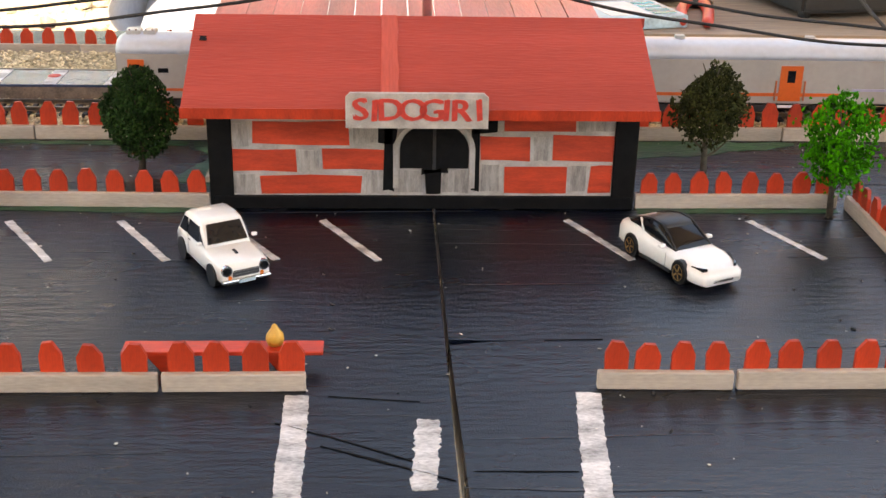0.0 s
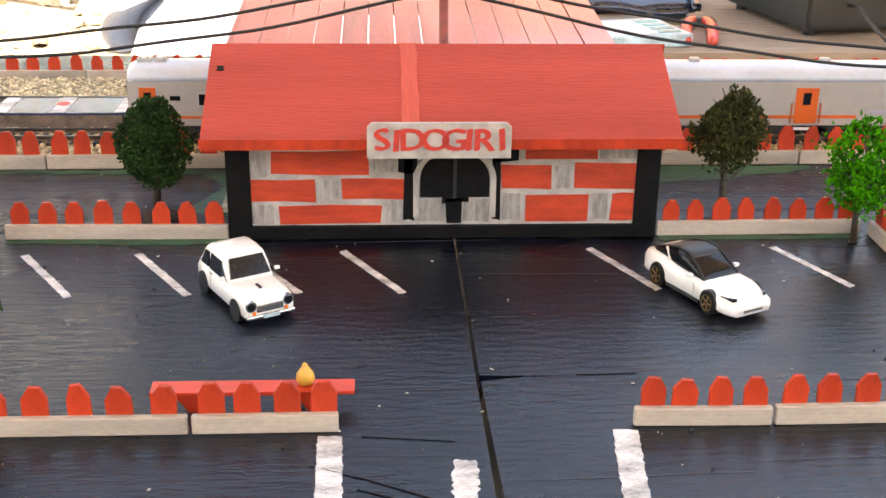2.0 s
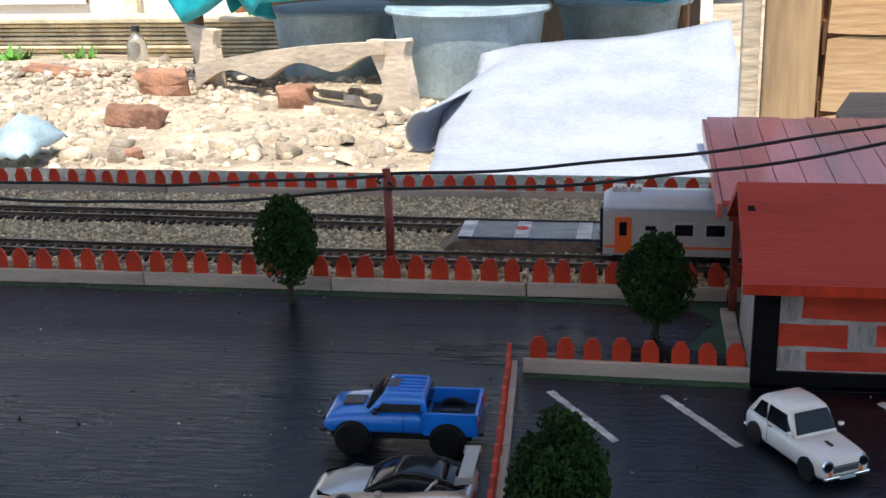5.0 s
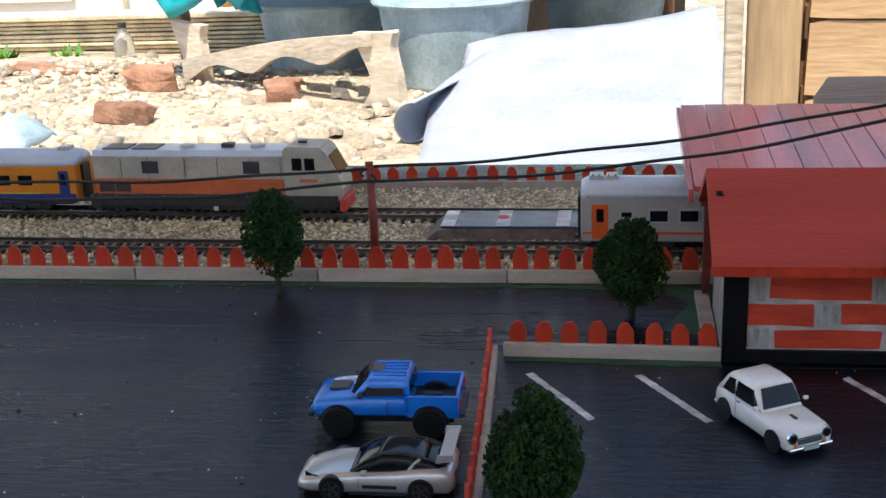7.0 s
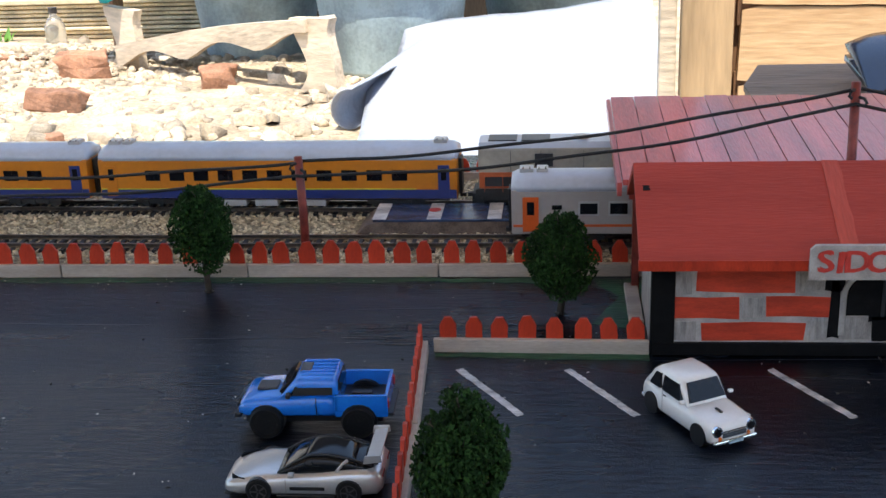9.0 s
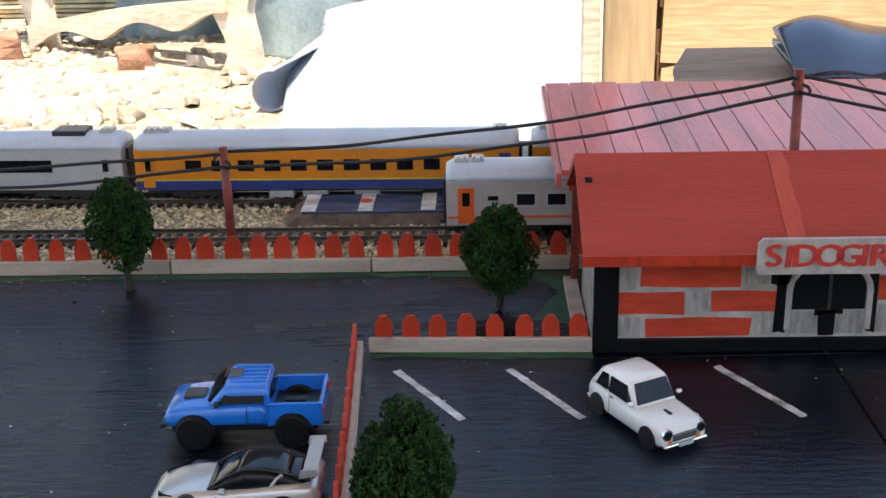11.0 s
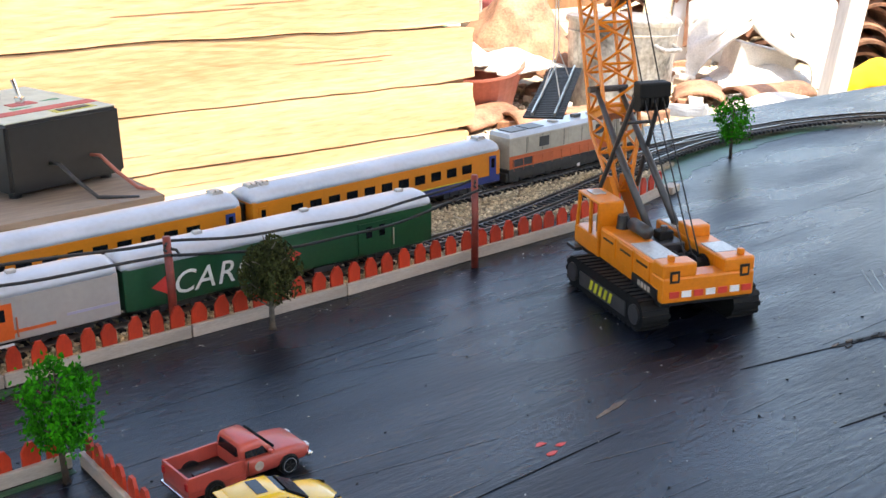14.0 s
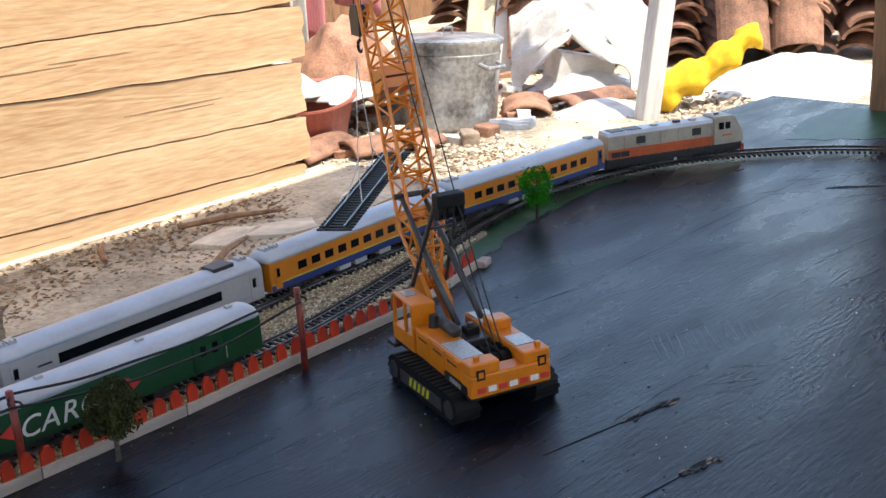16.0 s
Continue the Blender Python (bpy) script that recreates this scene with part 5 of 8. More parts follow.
# ---- trains: along x, nose at +x, z = 0 on the rails ----
def bogie(parent, x, n=2, wb=0.026, w=0.011):
    bm = box(bmesh.new(), x - wb * 0.75, x + wb * 0.75, -w - 0.0012, w + 0.0012, 0.003, 0.0068, 0.0004)
    for k in range(3):
        box(bm, x - wb * 0.5 + k * wb * 0.4, x - wb * 0.5 + k * wb * 0.4 + 0.003, -w - 0.0022, w + 0.0022, 0.0026, 0.006)
    b = part("bogie", bm, M["underframe"], parent)
    for k in range(n):
        cx = x + (k - (n - 1) / 2) * wb / max(1, n - 1)
        bm = bmesh.new()
        for s in (1, -1):
            cyl(bm, (cx, s * 0.0068, 0.005), (cx, s * 0.0092, 0.005), 0.005, n=16)
        cyl(bm, (cx, -0.007, 0.005), (cx, 0.007, 0.005), 0.001, n=8)
        part("wheelset", bm, M["steel"], b)
    return b


def coach_of(name, livery, label, m=None, group="coaches", L=0.2365):
    w = 0.0152
    c = thing(name, m or pose(0, 0, RAIL_TOP), label, "railway coach", group)
    h0, h1, h2 = 0.0075, 0.0325, 0.0412
    body_mat = {"orange": M["coach_orange"], "grey": M["coach_grey"], "white": M["coach_white"], "mail": M["coach_white"], "green": M["coach_green"]}[livery]
    part("body", slab(-L / 2, L / 2, -w, w, h0, h1, 0.0008), body_mat, c)
    arc = [(w * math.cos(a) * (1.0 if abs(math.cos(a)) < 0.96 else 1.0), h1 - 0.0006 + (h2 - h1) * math.sin(a) ** 0.8) for a in [math.pi * k / 14 for k in range(15)]]
    rings = [[(x, y * s, h1 - 0.0006 + (z - h1 + 0.0006) * t) for y, z in arc] for x, s, t in ((-L / 2, 0.9, 0.75), (-L / 2 + 0.004, 1.0, 0.97), (-L / 2 + 0.008, 1.0, 1.0), (L / 2 - 0.008, 1.0, 1.0), (L / 2 - 0.004, 1.0, 0.97), (L / 2, 0.9, 0.75))]
    part("roof", loft(bmesh.new(), rings), M["coach_roof"], c, "pale grey rounded roof", smooth=True)
    part("underframe", slab(-L / 2 + 0.006, L / 2 - 0.006, -0.0115, 0.0115, 0.0055, h0 + 0.0004), M["underframe"], c)
    for x in (-0.03, -0.008, 0.026):
        part("equipment_box", slab(x - 0.008, x + 0.008, -0.013, 0.013, 0.0018, 0.0062, 0.0005), M["coach_grey"] if livery == "orange" else M["underframe"], c)
    for x in (-0.082, 0.082):
        bogie(c, x)
    for s in (1, -1):
        part("gangway", slab(s * L / 2, s * (L / 2 + 0.0022), -0.006, 0.006, 0.0085, 0.031, 0.0005), M["black_plastic"], c)
        part("coupling", slab(s * L / 2, s * (L / 2 + 0.0042), -0.0016, 0.0016, 0.0055, 0.0075), M["underframe"], c)

    def side(nm, x0, x1, z0, z1, material, out=0.0003, both=True, label=""):
        for s in ((-1, 1) if both else (-1,)):
            part(nm, slab(x0, x1, s * (w - 0.0006), s * (w + out), z0, z1), material, c, label)
    if livery == "orange":
        side("lower_band", -L / 2 + 0.0006, L / 2 - 0.0006, h0 + 0.0004, 0.0135, M["coach_blue"], label="deep blue lower band")
        side("white_line", -L / 2 + 0.001, L / 2 - 0.028, 0.0135, 0.0142, M["hazard"], 0.0004)
        for k in range(11):
            x = -0.086 + k * 0.0172
            side("window", x - 0.0052, x + 0.0052, 0.0192, 0.0258, M["glass"], 0.0005)
        for x in (-L / 2 + 0.009, L / 2 - 0.009):
            side("door", x - 0.0038, x + 0.0038, 0.0095, 0.0288, M["coach_orange"] if x < 0 else M["coach_blue"], 0.0006)
            side("door_window", x - 0.0018, x + 0.0018, 0.0195, 0.0268, M["glass"], 0.0008)
    elif livery == "grey":
        side("window_band", -0.078, 0.078, 0.0188, 0.0262, M["glass"], 0.0004, label="long dark window band")
        side("waist_line", -L / 2 + 0.001, L / 2 - 0.001, 0.0125, 0.0134, M["stripe_purple"], 0.0003)
        for x in (-L / 2 + 0.011, L / 2 - 0.011):
            side("door", x - 0.004, x + 0.004, 0.0095, 0.0288, M["coach_grey"], 0.0006)
            side("door_window", x - 0.0019, x + 0.0019, 0.0192, 0.0265, M["glass"], 0.0008)
        side("name_bar", -0.096, -0.084, 0.0215, 0.0228, M["steel"], 0.0004)
    elif livery == "white":
        side("stripe", -L / 2 + 0.001, L / 2 - 0.001, 0.0118, 0.0132, M["door_orange"], 0.0003, label="thin orange waist stripe")
        for k in range(9):
            x = -0.072 + k * 0.0178
            side("window_frame", x - 0.0062, x + 0.0062, 0.0182, 0.0262, M["coach_grey"], 0.0004)
            side("window", x - 0.0052, x + 0.0052, 0.0192, 0.0252, M["glass"], 0.0006)
        side("small_window", -0.094, -0.088, 0.0218, 0.0242, M["glass"], 0.0005)
        for x in (-L / 2 + 0.0115, L / 2 - 0.0115):
            side("door", x - 0.0048, x + 0.0048, 0.0092, 0.0288, M["door_orange"], 0.0006, label="orange door")
            side("door_window", x - 0.0022, x + 0.0022, 0.0188, 0.0262, M["glass"], 0.0008)
    elif livery == "mail":
        side("stripe", -L / 2 + 0.001, 0.078, 0.0118, 0.0136, M["door_orange"], 0.0003, label="orange waist stripe")
        side("stripe", 0.085, L / 2 - 0.001, 0.0148, 0.0162, M["stripe_purple"], 0.0003, label="mauve waist stripe")
        for x in (0.0465,):
            side("door", x - 0.0068, x + 0.0068, 0.0092, 0.0288, M["door_orange"], 0.0006, label="orange door")
            side("door_window", x - 0.0024, x + 0.0024, 0.0195, 0.0262, M["glass"], 0.0008)
            for d in (-0.0088, 0.0088):
                side("handrail", x + d - 0.0004, x + d + 0.0004, 0.0095, 0.0205, M["loco_orange"], 0.0009)
            side("step", x - 0.006, x + 0.006, 0.0052, 0.0066, M["white_paint"], 0.0004)
    else:
        for x in (0.068,):
            side("door", x - 0.0135, x + 0.0135, 0.0098, 0.0285, M["coach_green"], 0.0006, label="double loading door")
            side("door_frame", x - 0.0145, x - 0.0136, 0.0092, 0.029, M["coach_green"], 0.001)
            side("door_frame", x + 0.0136, x + 0.0145, 0.0092, 0.029, M["coach_green"], 0.001)
            for d in (-0.0055, 0.0055):
                side("door_window", x + d - 0.0024, x + d + 0.0024, 0.0188, 0.0262, M["glass"], 0.0008)
            side("grab_rail", x + 0.0152, x + 0.0158, 0.011, 0.022, M["strip"], 0.001)
        for k, ch in enumerate("CARGO"):
            me = text_mesh(ch, 0.0192, 0.0002)
            bm = bmesh.new()
            bm.from_mesh(me)
            bpy.data.meshes.remove(me)
            bmesh.ops.transform(bm, matrix=Matrix.Diagonal((1.12, 1, 1, 1)) @ Matrix(((1, 0.25, 0, 0), (0, 1, 0, 0), (0, 0, 1, 0), (0, 0, 0, 1))), verts=bm.verts)
            part("letter", bm, M["white_paint"], c, m=Matrix.Translation((-0.078 + k * 0.0149, -w - 0.0003, 0.0178)) @ Matrix.Rotation(radians(90), 4, "X"))
        for x, s in ((-0.0935, 1), (0.0005, -1)):
            bm = prism(bmesh.new(), [(x - 0.007 * s, 0.019), (x + 0.005 * s, 0.0255), (x + 0.003 * s, 0.019), (x + 0.005 * s, 0.0125)], "y", -w + 0.0005, -w - 0.0003)
            part("red_arrow", bm, M["red_paint"], c, "red arrow mark")
    # roof ventilators
    vx = (-0.1, -0.06, -0.02, 0.02, 0.06, 0.1) if livery in ("green", "mail") else ()
    for x in (vx[1::2] if livery == "green" else vx[::2]):
        part("roof_vent", slab(x - 0.003, x + 0.003, -0.0022, 0.0022, h2 - 0.0008, h2 + 0.0012, 0.0006), M["coach_grey"], c)
    if livery in ("orange", "white", "grey"):
        for x, l in ((-L / 2 + 0.009, 0.0042), (-L / 2 + 0.0185, 0.0035), (L / 2 - 0.012, 0.0045)):
            part("roof_unit", slab(x - l, x + l, -0.0048, 0.0048, h2 - 0.0016, h2 + 0.0012, 0.0005), M["coach_grey"], c)
            for d in (-0.002, 0.002):
                part("roof_bolt", slab(x + d - 0.0004, x + d + 0.0004, -0.005, -0.003, h2 + 0.001, h2 + 0.002), M["chrome"], c)
    if livery == "grey":
        part("air_unit", slab(0.078, 0.1, -0.0085, 0.0085, h2 - 0.003, h2 + 0.0012, 0.0006), M["steel"], c)
    return c


def locomotive(m):
    c = thing("diesel_locomotive", m, "cream and orange-red model diesel locomotive", "locomotive")
    part("frame_deck", slab(-0.092, 0.09, -0.0148, 0.0148, 0.0058, 0.0122, 0.0004), M["underframe"], c, "dark running deck")
    part("fuel_tank", slab(-0.024, 0.024, -0.0128, 0.0128, 0.0022, 0.0084, 0.001), M["underframe"], c)
    for x in (-0.056, 0.056):
        bogie(c, x, 3, 0.042)
    w = 0.0128
    part("hood", slab(-0.09, 0.052, -w, w, 0.0105, 0.0335, 0.0008), M["loco_cream"], c, "cream long hood")
    part("hood_roof", prism(bmesh.new(), [(-w, 0.0333), (w, 0.0333), (w * 0.86, 0.0362), (-w * 0.86, 0.0362)], "x", -0.0895, 0.0515), M["coach_roof"], c, "grey hood top")
    cab = [(0.052, 0.0085), (0.0905, 0.0085), (0.0935, 0.0165), (0.0912, 0.0225), (0.083, 0.0345), (0.079, 0.038), (0.055, 0.0385), (0.052, 0.037)]
    bm = prism(bmesh.new(), cab, "y", -0.0146, 0.0146)
    bmesh.ops.bevel(bm, geom=bm.edges[:], offset=0.0009, segments=2, affect="EDGES")
    part("cab", bm, M["loco_cream"], c, "cream driver's cab")
    cross_pane(c, "windscreen", 0.0908, 0.0232, 0.0112, 0.0838, 0.0335, 0.0108, M["glass"], 0.0004)
    for s in (1, -1):
        y0, y1 = s * (w - 0.0005), s * (w + 0.0004)
        part("orange_band", slab(-0.0895, 0.0515, y0, y1, 0.0124, 0.0208), M["loco_orange"], c, "red-orange waist band")
        for x in (-0.078, -0.058, -0.03, -0.006, 0.018, 0.04):
            part("hood_door", slab(x - 0.0085, x + 0.0085, s * (w - 0.0004), s * (w + 0.0002), 0.0212, 0.0322), M["loco_cream"], c)
            part("door_gap", slab(x + 0.0094, x + 0.0097, s * w, s * (w + 0.0003), 0.0212, 0.0322), M["steel"], c)
        for x in (-0.0465, 0.0285):
            part("radiator_grille", slab(x - 0.006, x + 0.006, s * (w - 0.0004), s * (w + 0.0007), 0.0238, 0.0305), M["steel"], c)
        part("louvre", slab(-0.086, -0.062, s * (w - 0.0004), s * (w + 0.0008), 0.0135, 0.0185), M["steel"], c)
        cy0, cy1 = s * 0.0142, s * 0.0149
        for x0, x1 in ((0.0585, 0.0655), (0.0675, 0.0745)):
            part("cab_window", slab(x0, x1, cy0, cy1, 0.026, 0.0325), M["glass"], c)
        part("name_bar", slab(0.0635, 0.076, cy0, cy1, 0.0195, 0.0212), M["loco_orange"], c)
        bm = bmesh.new()
        for k in range(12):
            x = -0.086 + k * 0.0122
            cyl(bm, (x, s * 0.0146, 0.0108), (x, s * 0.0146, 0.019), 0.0003, n=5)
        cyl(bm, (-0.086, s * 0.0146, 0.019), (0.0485, s * 0.0146, 0.019), 0.0003, n=5)
        part("handrail", bm, M["loco_orange"], c)
        part("steps", slab(0.046, 0.0515, s * 0.0125, s * 0.0148, 0.0028, 0.0082, 0.0003), M["steel"], c)
        part("steps", slab(-0.0915, -0.087, s * 0.0125, s * 0.0148, 0.0028, 0.0082, 0.0003), M["steel"], c)
        part("brake_pipe", slab(-0.002, 0.0015, s * 0.0128, s * 0.0136, 0.0022, 0.0058, 0.0003), M["white_paint"], c)
        lamp_disc(c, "headlamp", (0.0925, s * 0.006, 0.0185), 0.0012, M["lamp"])
    part("pilot", slab(0.09, 0.0945, -0.0138, 0.0138, 0.0022, 0.0098, 0.0008), M["red_paint"], c, "red front pilot")
    part("rear_pilot", slab(-0.0945, -0.0915, -0.0138, 0.0138, 0.003, 0.0098, 0.0006), M["underframe"], c)
    part("coupling", slab(-0.0985, -0.0945, -0.0016, 0.0016, 0.0055, 0.0075), M["underframe"], c)
    for x in (-0.074, -0.052):
        part("roof_grille", slab(x - 0.0095, x + 0.0095, -0.0085, 0.0085, 0.0358, 0.0368, 0.0003), M["steel"], c)
    for x in (-0.022, 0.03):
        bm = lathe(bmesh.new(), [(0.0001, 0.036), (0.0052, 0.036), (0.0052, 0.0374), (0.004, 0.0378), (0.0001, 0.0378)], 18, (x, 0, 0))
        part("roof_fan", bm, M["coach_grey"], c)
    part("exhaust", slab(0.004, 0.0125, -0.003, 0.003, 0.0358, 0.0385, 0.0004), M["steel"], c)
    part("horn", slab(0.06, 0.066, -0.0016, 0.0016, 0.0385, 0.0398, 0.0003), M["steel"], c)
    return c


def raise_body(c, k, z0=0.006):
    """Draw the body of a vehicle up by k above its wheels."""
    for ob in c.children_recursive:
        if ob.data is None:
            continue
        if ob.name.startswith("letter"):
            m = ob.matrix_basis
            ob.matrix_basis = Matrix.Translation((0, 0, (m.translation.z - z0) * (k - 1))) @ m @ Matrix.Diagonal((1, k, 1, 1))
            continue
        for v in ob.data.vertices:
            if v.co.z > z0:
                v.co.z = z0 + (v.co.z - z0) * k
    return c


def coach(*a):
    return raise_body(coach_of(*a), 1.1)


coach("passenger_coach", "white", "cream passenger coach with orange end doors standing", pose(0.0515, 0.1785, RAIL_TOP, 0, 0, -0.3))
coach("baggage_coach", "mail", "cream baggage coach with orange doors standing", pose(0.289, 0.1772, RAIL_TOP, 0, 0, -0.35))
coach("cargo_coach", "green", "dark green cargo coach with white lettering", pose(0.5285, 0.1755, RAIL_TOP, 0, 0, -0.5))
LOCO = raise_body(locomotive(pose(0, 0, RAIL_TOP)), 1.3)
TRAIN = [(LOCO, 0.0955, 0.056)]
for _k, (_l, _t) in enumerate([("orange", "orange and blue passenger coach with dark windows"), ("orange", "orange and blue passenger coach with dark windows"), ("grey", "silver-grey passenger coach with a long window band"), ("grey", "silver-grey passenger coach with a long window band")]):
    TRAIN.append((coach("passenger_coach", _l, _t, None, "coaches of the moving train", 0.2495), 0.195 + 0.129 + 0.258 * _k, 0.086))


# ---- crawler crane: nose at +y ----
def crane():
    c = thing("crawler_crane", pose(0.7125, 0.0, 0, 0, 0, -19) @ Matrix.Scale(1.08, 4), "orange-yellow toy crawler crane with lattice boom", "toy crane")
    for s in (-1, 1):
        x0, x1 = s * 0.0385 - 0.0, s * 0.0215
        bm = bmesh.new()
        L, r = 0.040, 0.0095
        prof = [(L + r * math.sin(a), r - r * math.cos(a)) for a in [math.pi * k / 8 for k in range(9)]] + [(-L - r * math.sin(a), r + r * math.cos(a)) for a in [math.pi * k / 8 for k in range(9)]]
        prism(bm, prof, "x", min(x0, x1), max(x0, x1))
        tr = part("crawler_track", bm, M["tyre"], c, "black rubber crawler track")
        n = 15
        for k in range(n):
            y = -L + 2 * L * k / (n - 1)
            for z in (2 * r, 0.0004):
                sh = bmesh.new()
                box(sh, min(x0, x1) - 0.0006, max(x0, x1) + 0.0006, y - 0.0015, y + 0.0015, z - 0.0004, z + 0.0008)
                part("track_shoe", sh, M["tyre"], tr)
        for e in (1, -1):
            for k in range(5):
                a = math.pi * (k + 0.5) / 5
                m = Matrix.Translation((0, e * (L + r * math.sin(a)), r - r * math.cos(a))) @ Matrix.Rotation(e * (math.pi / 2 - a) * -1, 4, "X")
                sh = bmesh.new()
                box(sh, min(x0, x1) - 0.0006, max(x0, x1) + 0.0006, -0.0006, 0.0006, -0.0014, 0.0014, m=m)
                part("track_shoe", sh, M["tyre"], tr)
        part("track_frame", slab(s * 0.0388, s * 0.0396, -0.03, 0.03, 0.0045, 0.0135, 0.0006), M["steel"], tr)
        for k in range(5):
            y = -0.012 + k * 0.0062
            part("hazard_mark", prism(bmesh.new(), [(y, 0.0062), (y + 0.003, 0.0062), (y + 0.0005, 0.0128), (y - 0.0025, 0.0128)], "x", s * 0.0392, s * 0.0399), M["hazard"], tr)
        for y in (-0.040, 0.040):
            part("drive_wheel", cyl(bmesh.new(), (s * 0.0375, y, 0.0095), (s * 0.0398, y, 0.0095), 0.006, n=16), M["steel"], tr)
    part("car_body", slab(-0.022, 0.022, -0.022, 0.022, 0.007, 0.0165, 0.001), M["steel"], c)
    up = part("deck", slab(-0.0285, 0.0285, -0.058, 0.062, 0.0165, 0.0198, 0.0008), M["black_plastic"], c, m=pose(0.002, 0.004, 0.0, 0, 0, -3))
    P = lambda nm, bm, mm, lab="", smooth=False: part(nm, bm, mm, up, lab, smooth)
    # side housings
    P("left_housing", slab(-0.0285, -0.0095, -0.057, 0.026, 0.0198, 0.0405, 0.0014), M["crane"])
    P("right_housing", slab(0.0115, 0.0285, -0.057, 0.03, 0.0198, 0.0405, 0.0014), M["crane"])
    P("counterweight", slab(-0.029, 0.029, -0.0605, -0.046, 0.0192, 0.0345, 0.0014), M["crane"])
    P("counterweight_top", slab(-0.029, -0.0075, -0.06, -0.047, 0.034, 0.0425, 0.0012), M["crane"])
    P("counterweight_top", slab(0.0095, 0.029, -0.06, -0.047, 0.034, 0.0425, 0.0012), M["crane"])
    P("rear_box", slab(0.012, 0.027, -0.012, 0.002, 0.0398, 0.0475, 0.0012), M["crane"])
    for y0, y1 in ((-0.044, -0.026), (0.004, 0.026)):
        P("walkway_plate", slab(0.013, 0.0272, y0, y1, 0.0403, 0.0413, 0.0003), M["tread"])
    P("walkway_plate", slab(-0.0268, -0.011, -0.044, -0.014, 0.0403, 0.0413, 0.0003), M["tread"])
    for k, y in enumerate((-0.034, -0.012, 0.012)):
        P("side_panel", slab(-0.0291, -0.0283, y - 0.0095, y + 0.0095, 0.0265, 0.0392, 0.0003), M["crane"])
        P("panel_slot", slab(-0.0294, -0.0289, y - 0.007, y + 0.007, 0.0345, 0.0358), M["black_plastic"])
    P("side_badge", slab(-0.0294, -0.0286, -0.055, -0.022, 0.02, 0.0262), M["black_plastic"], "black flank panel")
    for k in range(4):
        P("badge_bar", slab(-0.0297, -0.0292, -0.046 + k * 0.0042, -0.0432 + k * 0.0042, 0.0216, 0.0248), M["strip"])
    for k in range(7):
        x = -0.0245 + k * 0.0076
        P("rear_mark", slab(x, x + 0.0058, -0.0611, -0.0602, 0.0225, 0.0262), M["red_paint"] if k % 2 == 0 else M["white_paint"])
    for x in (-0.0215, 0.0225):
        P("warning_plate", slab(x - 0.003, x + 0.003, -0.0606, -0.0598, 0.0312, 0.0382), M["black_plastic"])
        P("warning_mark", slab(x - 0.0016, x + 0.0016, -0.0609, -0.0604, 0.0328, 0.0366), M["crane"])
        P("rear_lamp", slab(x - 0.0016, x + 0.0016, -0.0565, -0.053, 0.0425, 0.046, 0.0004), M["crane"])
    # winches, engine
    for y, r in ((-0.034, 0.0082), (-0.022, 0.0075)):
        bm = cyl(bmesh.new(), (-0.0085, y, 0.029), (0.0105, y, 0.029), r * 0.75, n=18)
        for x in (-0.0085, -0.002, 0.0045, 0.0105):
            cyl(bm, (x - 0.0006, y, 0.029), (x + 0.0006, y, 0.029), r, n=18)
        P("winch_drum", bm, M["tyre"])
    P("engine_silencer", cyl(bmesh.new(), (-0.013, -0.008, 0.0445), (-0.013, 0.012, 0.0445), 0.0042, n=16), M["steel"], "", True)
    P("engine_block", slab(-0.0075, 0.0095, -0.014, 0.006, 0.022, 0.0385, 0.001), M["steel"])
    P("engine_filter", slab(-0.004, 0.006, -0.006, 0.003, 0.038, 0.0435, 0.001), M["tyre"])
    P("engine_cap", cyl(bmesh.new(), (0.001, -0.0015, 0.0435), (0.001, -0.0015, 0.046), 0.0022, n=12), M["steel"])
    P("air_cleaner", cyl(bmesh.new(), (-0.017, 0.018, 0.0405), (-0.017, 0.018, 0.049), 0.0042, 0.0034, n=14), M["black_plastic"])
    # cab with open window frames
    cab = bmesh.new()
    x0, x1, y0, y1, z0, z1 = -0.0295, -0.0125, 0.027, 0.064, 0.0198, 0.0555
    box(cab, x0, x1, y0, y1, z0, 0.0318, 0.0008)
    P("cab_roof", slab(x0, x1, y0, y1 - 0.004, z1 - 0.002, z1, 0.0008), M["crane"])
    for x in (x0 + 0.0011, x1 - 0.0011):
        for y, lean in ((y0 + 0.0012, 0), (y0 + 0.014, 0), (y1 - 0.002, -0.004)):
            P("cab_pillar", tube(bmesh.new(), [(x, y, 0.031), (x, y + lean, z1 - 0.001)], 0.0013, 6), M["crane"])
    P("cab_back", slab(x0, x1, y0, y0 + 0.0016, 0.031, z1 - 0.001), M["crane"])
    cb = P("cab", cab, M["crane"], "orange-yellow driver's cab")
    part("cab_seat", slab(-0.0245, -0.0165, 0.034, 0.042, 0.0318, 0.0435, 0.001), M["black_plastic"], cb)
    part("roof_window", slab(-0.0255, -0.0165, 0.045, 0.056, z1 - 0.0002, z1 + 0.0006, 0.0002), M["crane_glass"], cb)
    part("cab_step", slab(-0.034, -0.0285, 0.052, 0.066, 0.0165, 0.019, 0.0006), M["black_plastic"], cb)
    # lattice boom
    bx = 0.0075
    hx = bx + 0.016
    foot, tip = Vector((bx + 0.004, 0.082, 0.045)), Vector((hx, 0.2165, 0.386))
    ax = (tip - foot).normalized()
    side, nrm = Vector((1, 0, 0)), Vector((1, 0, 0)).cross(ax)
    L = (tip - foot).length
    def hw(t):
        return 0.0125 * min(1.0, 0.35 + t * 5.5) * min(1.0, 0.3 + (1 - t) * 3.2)
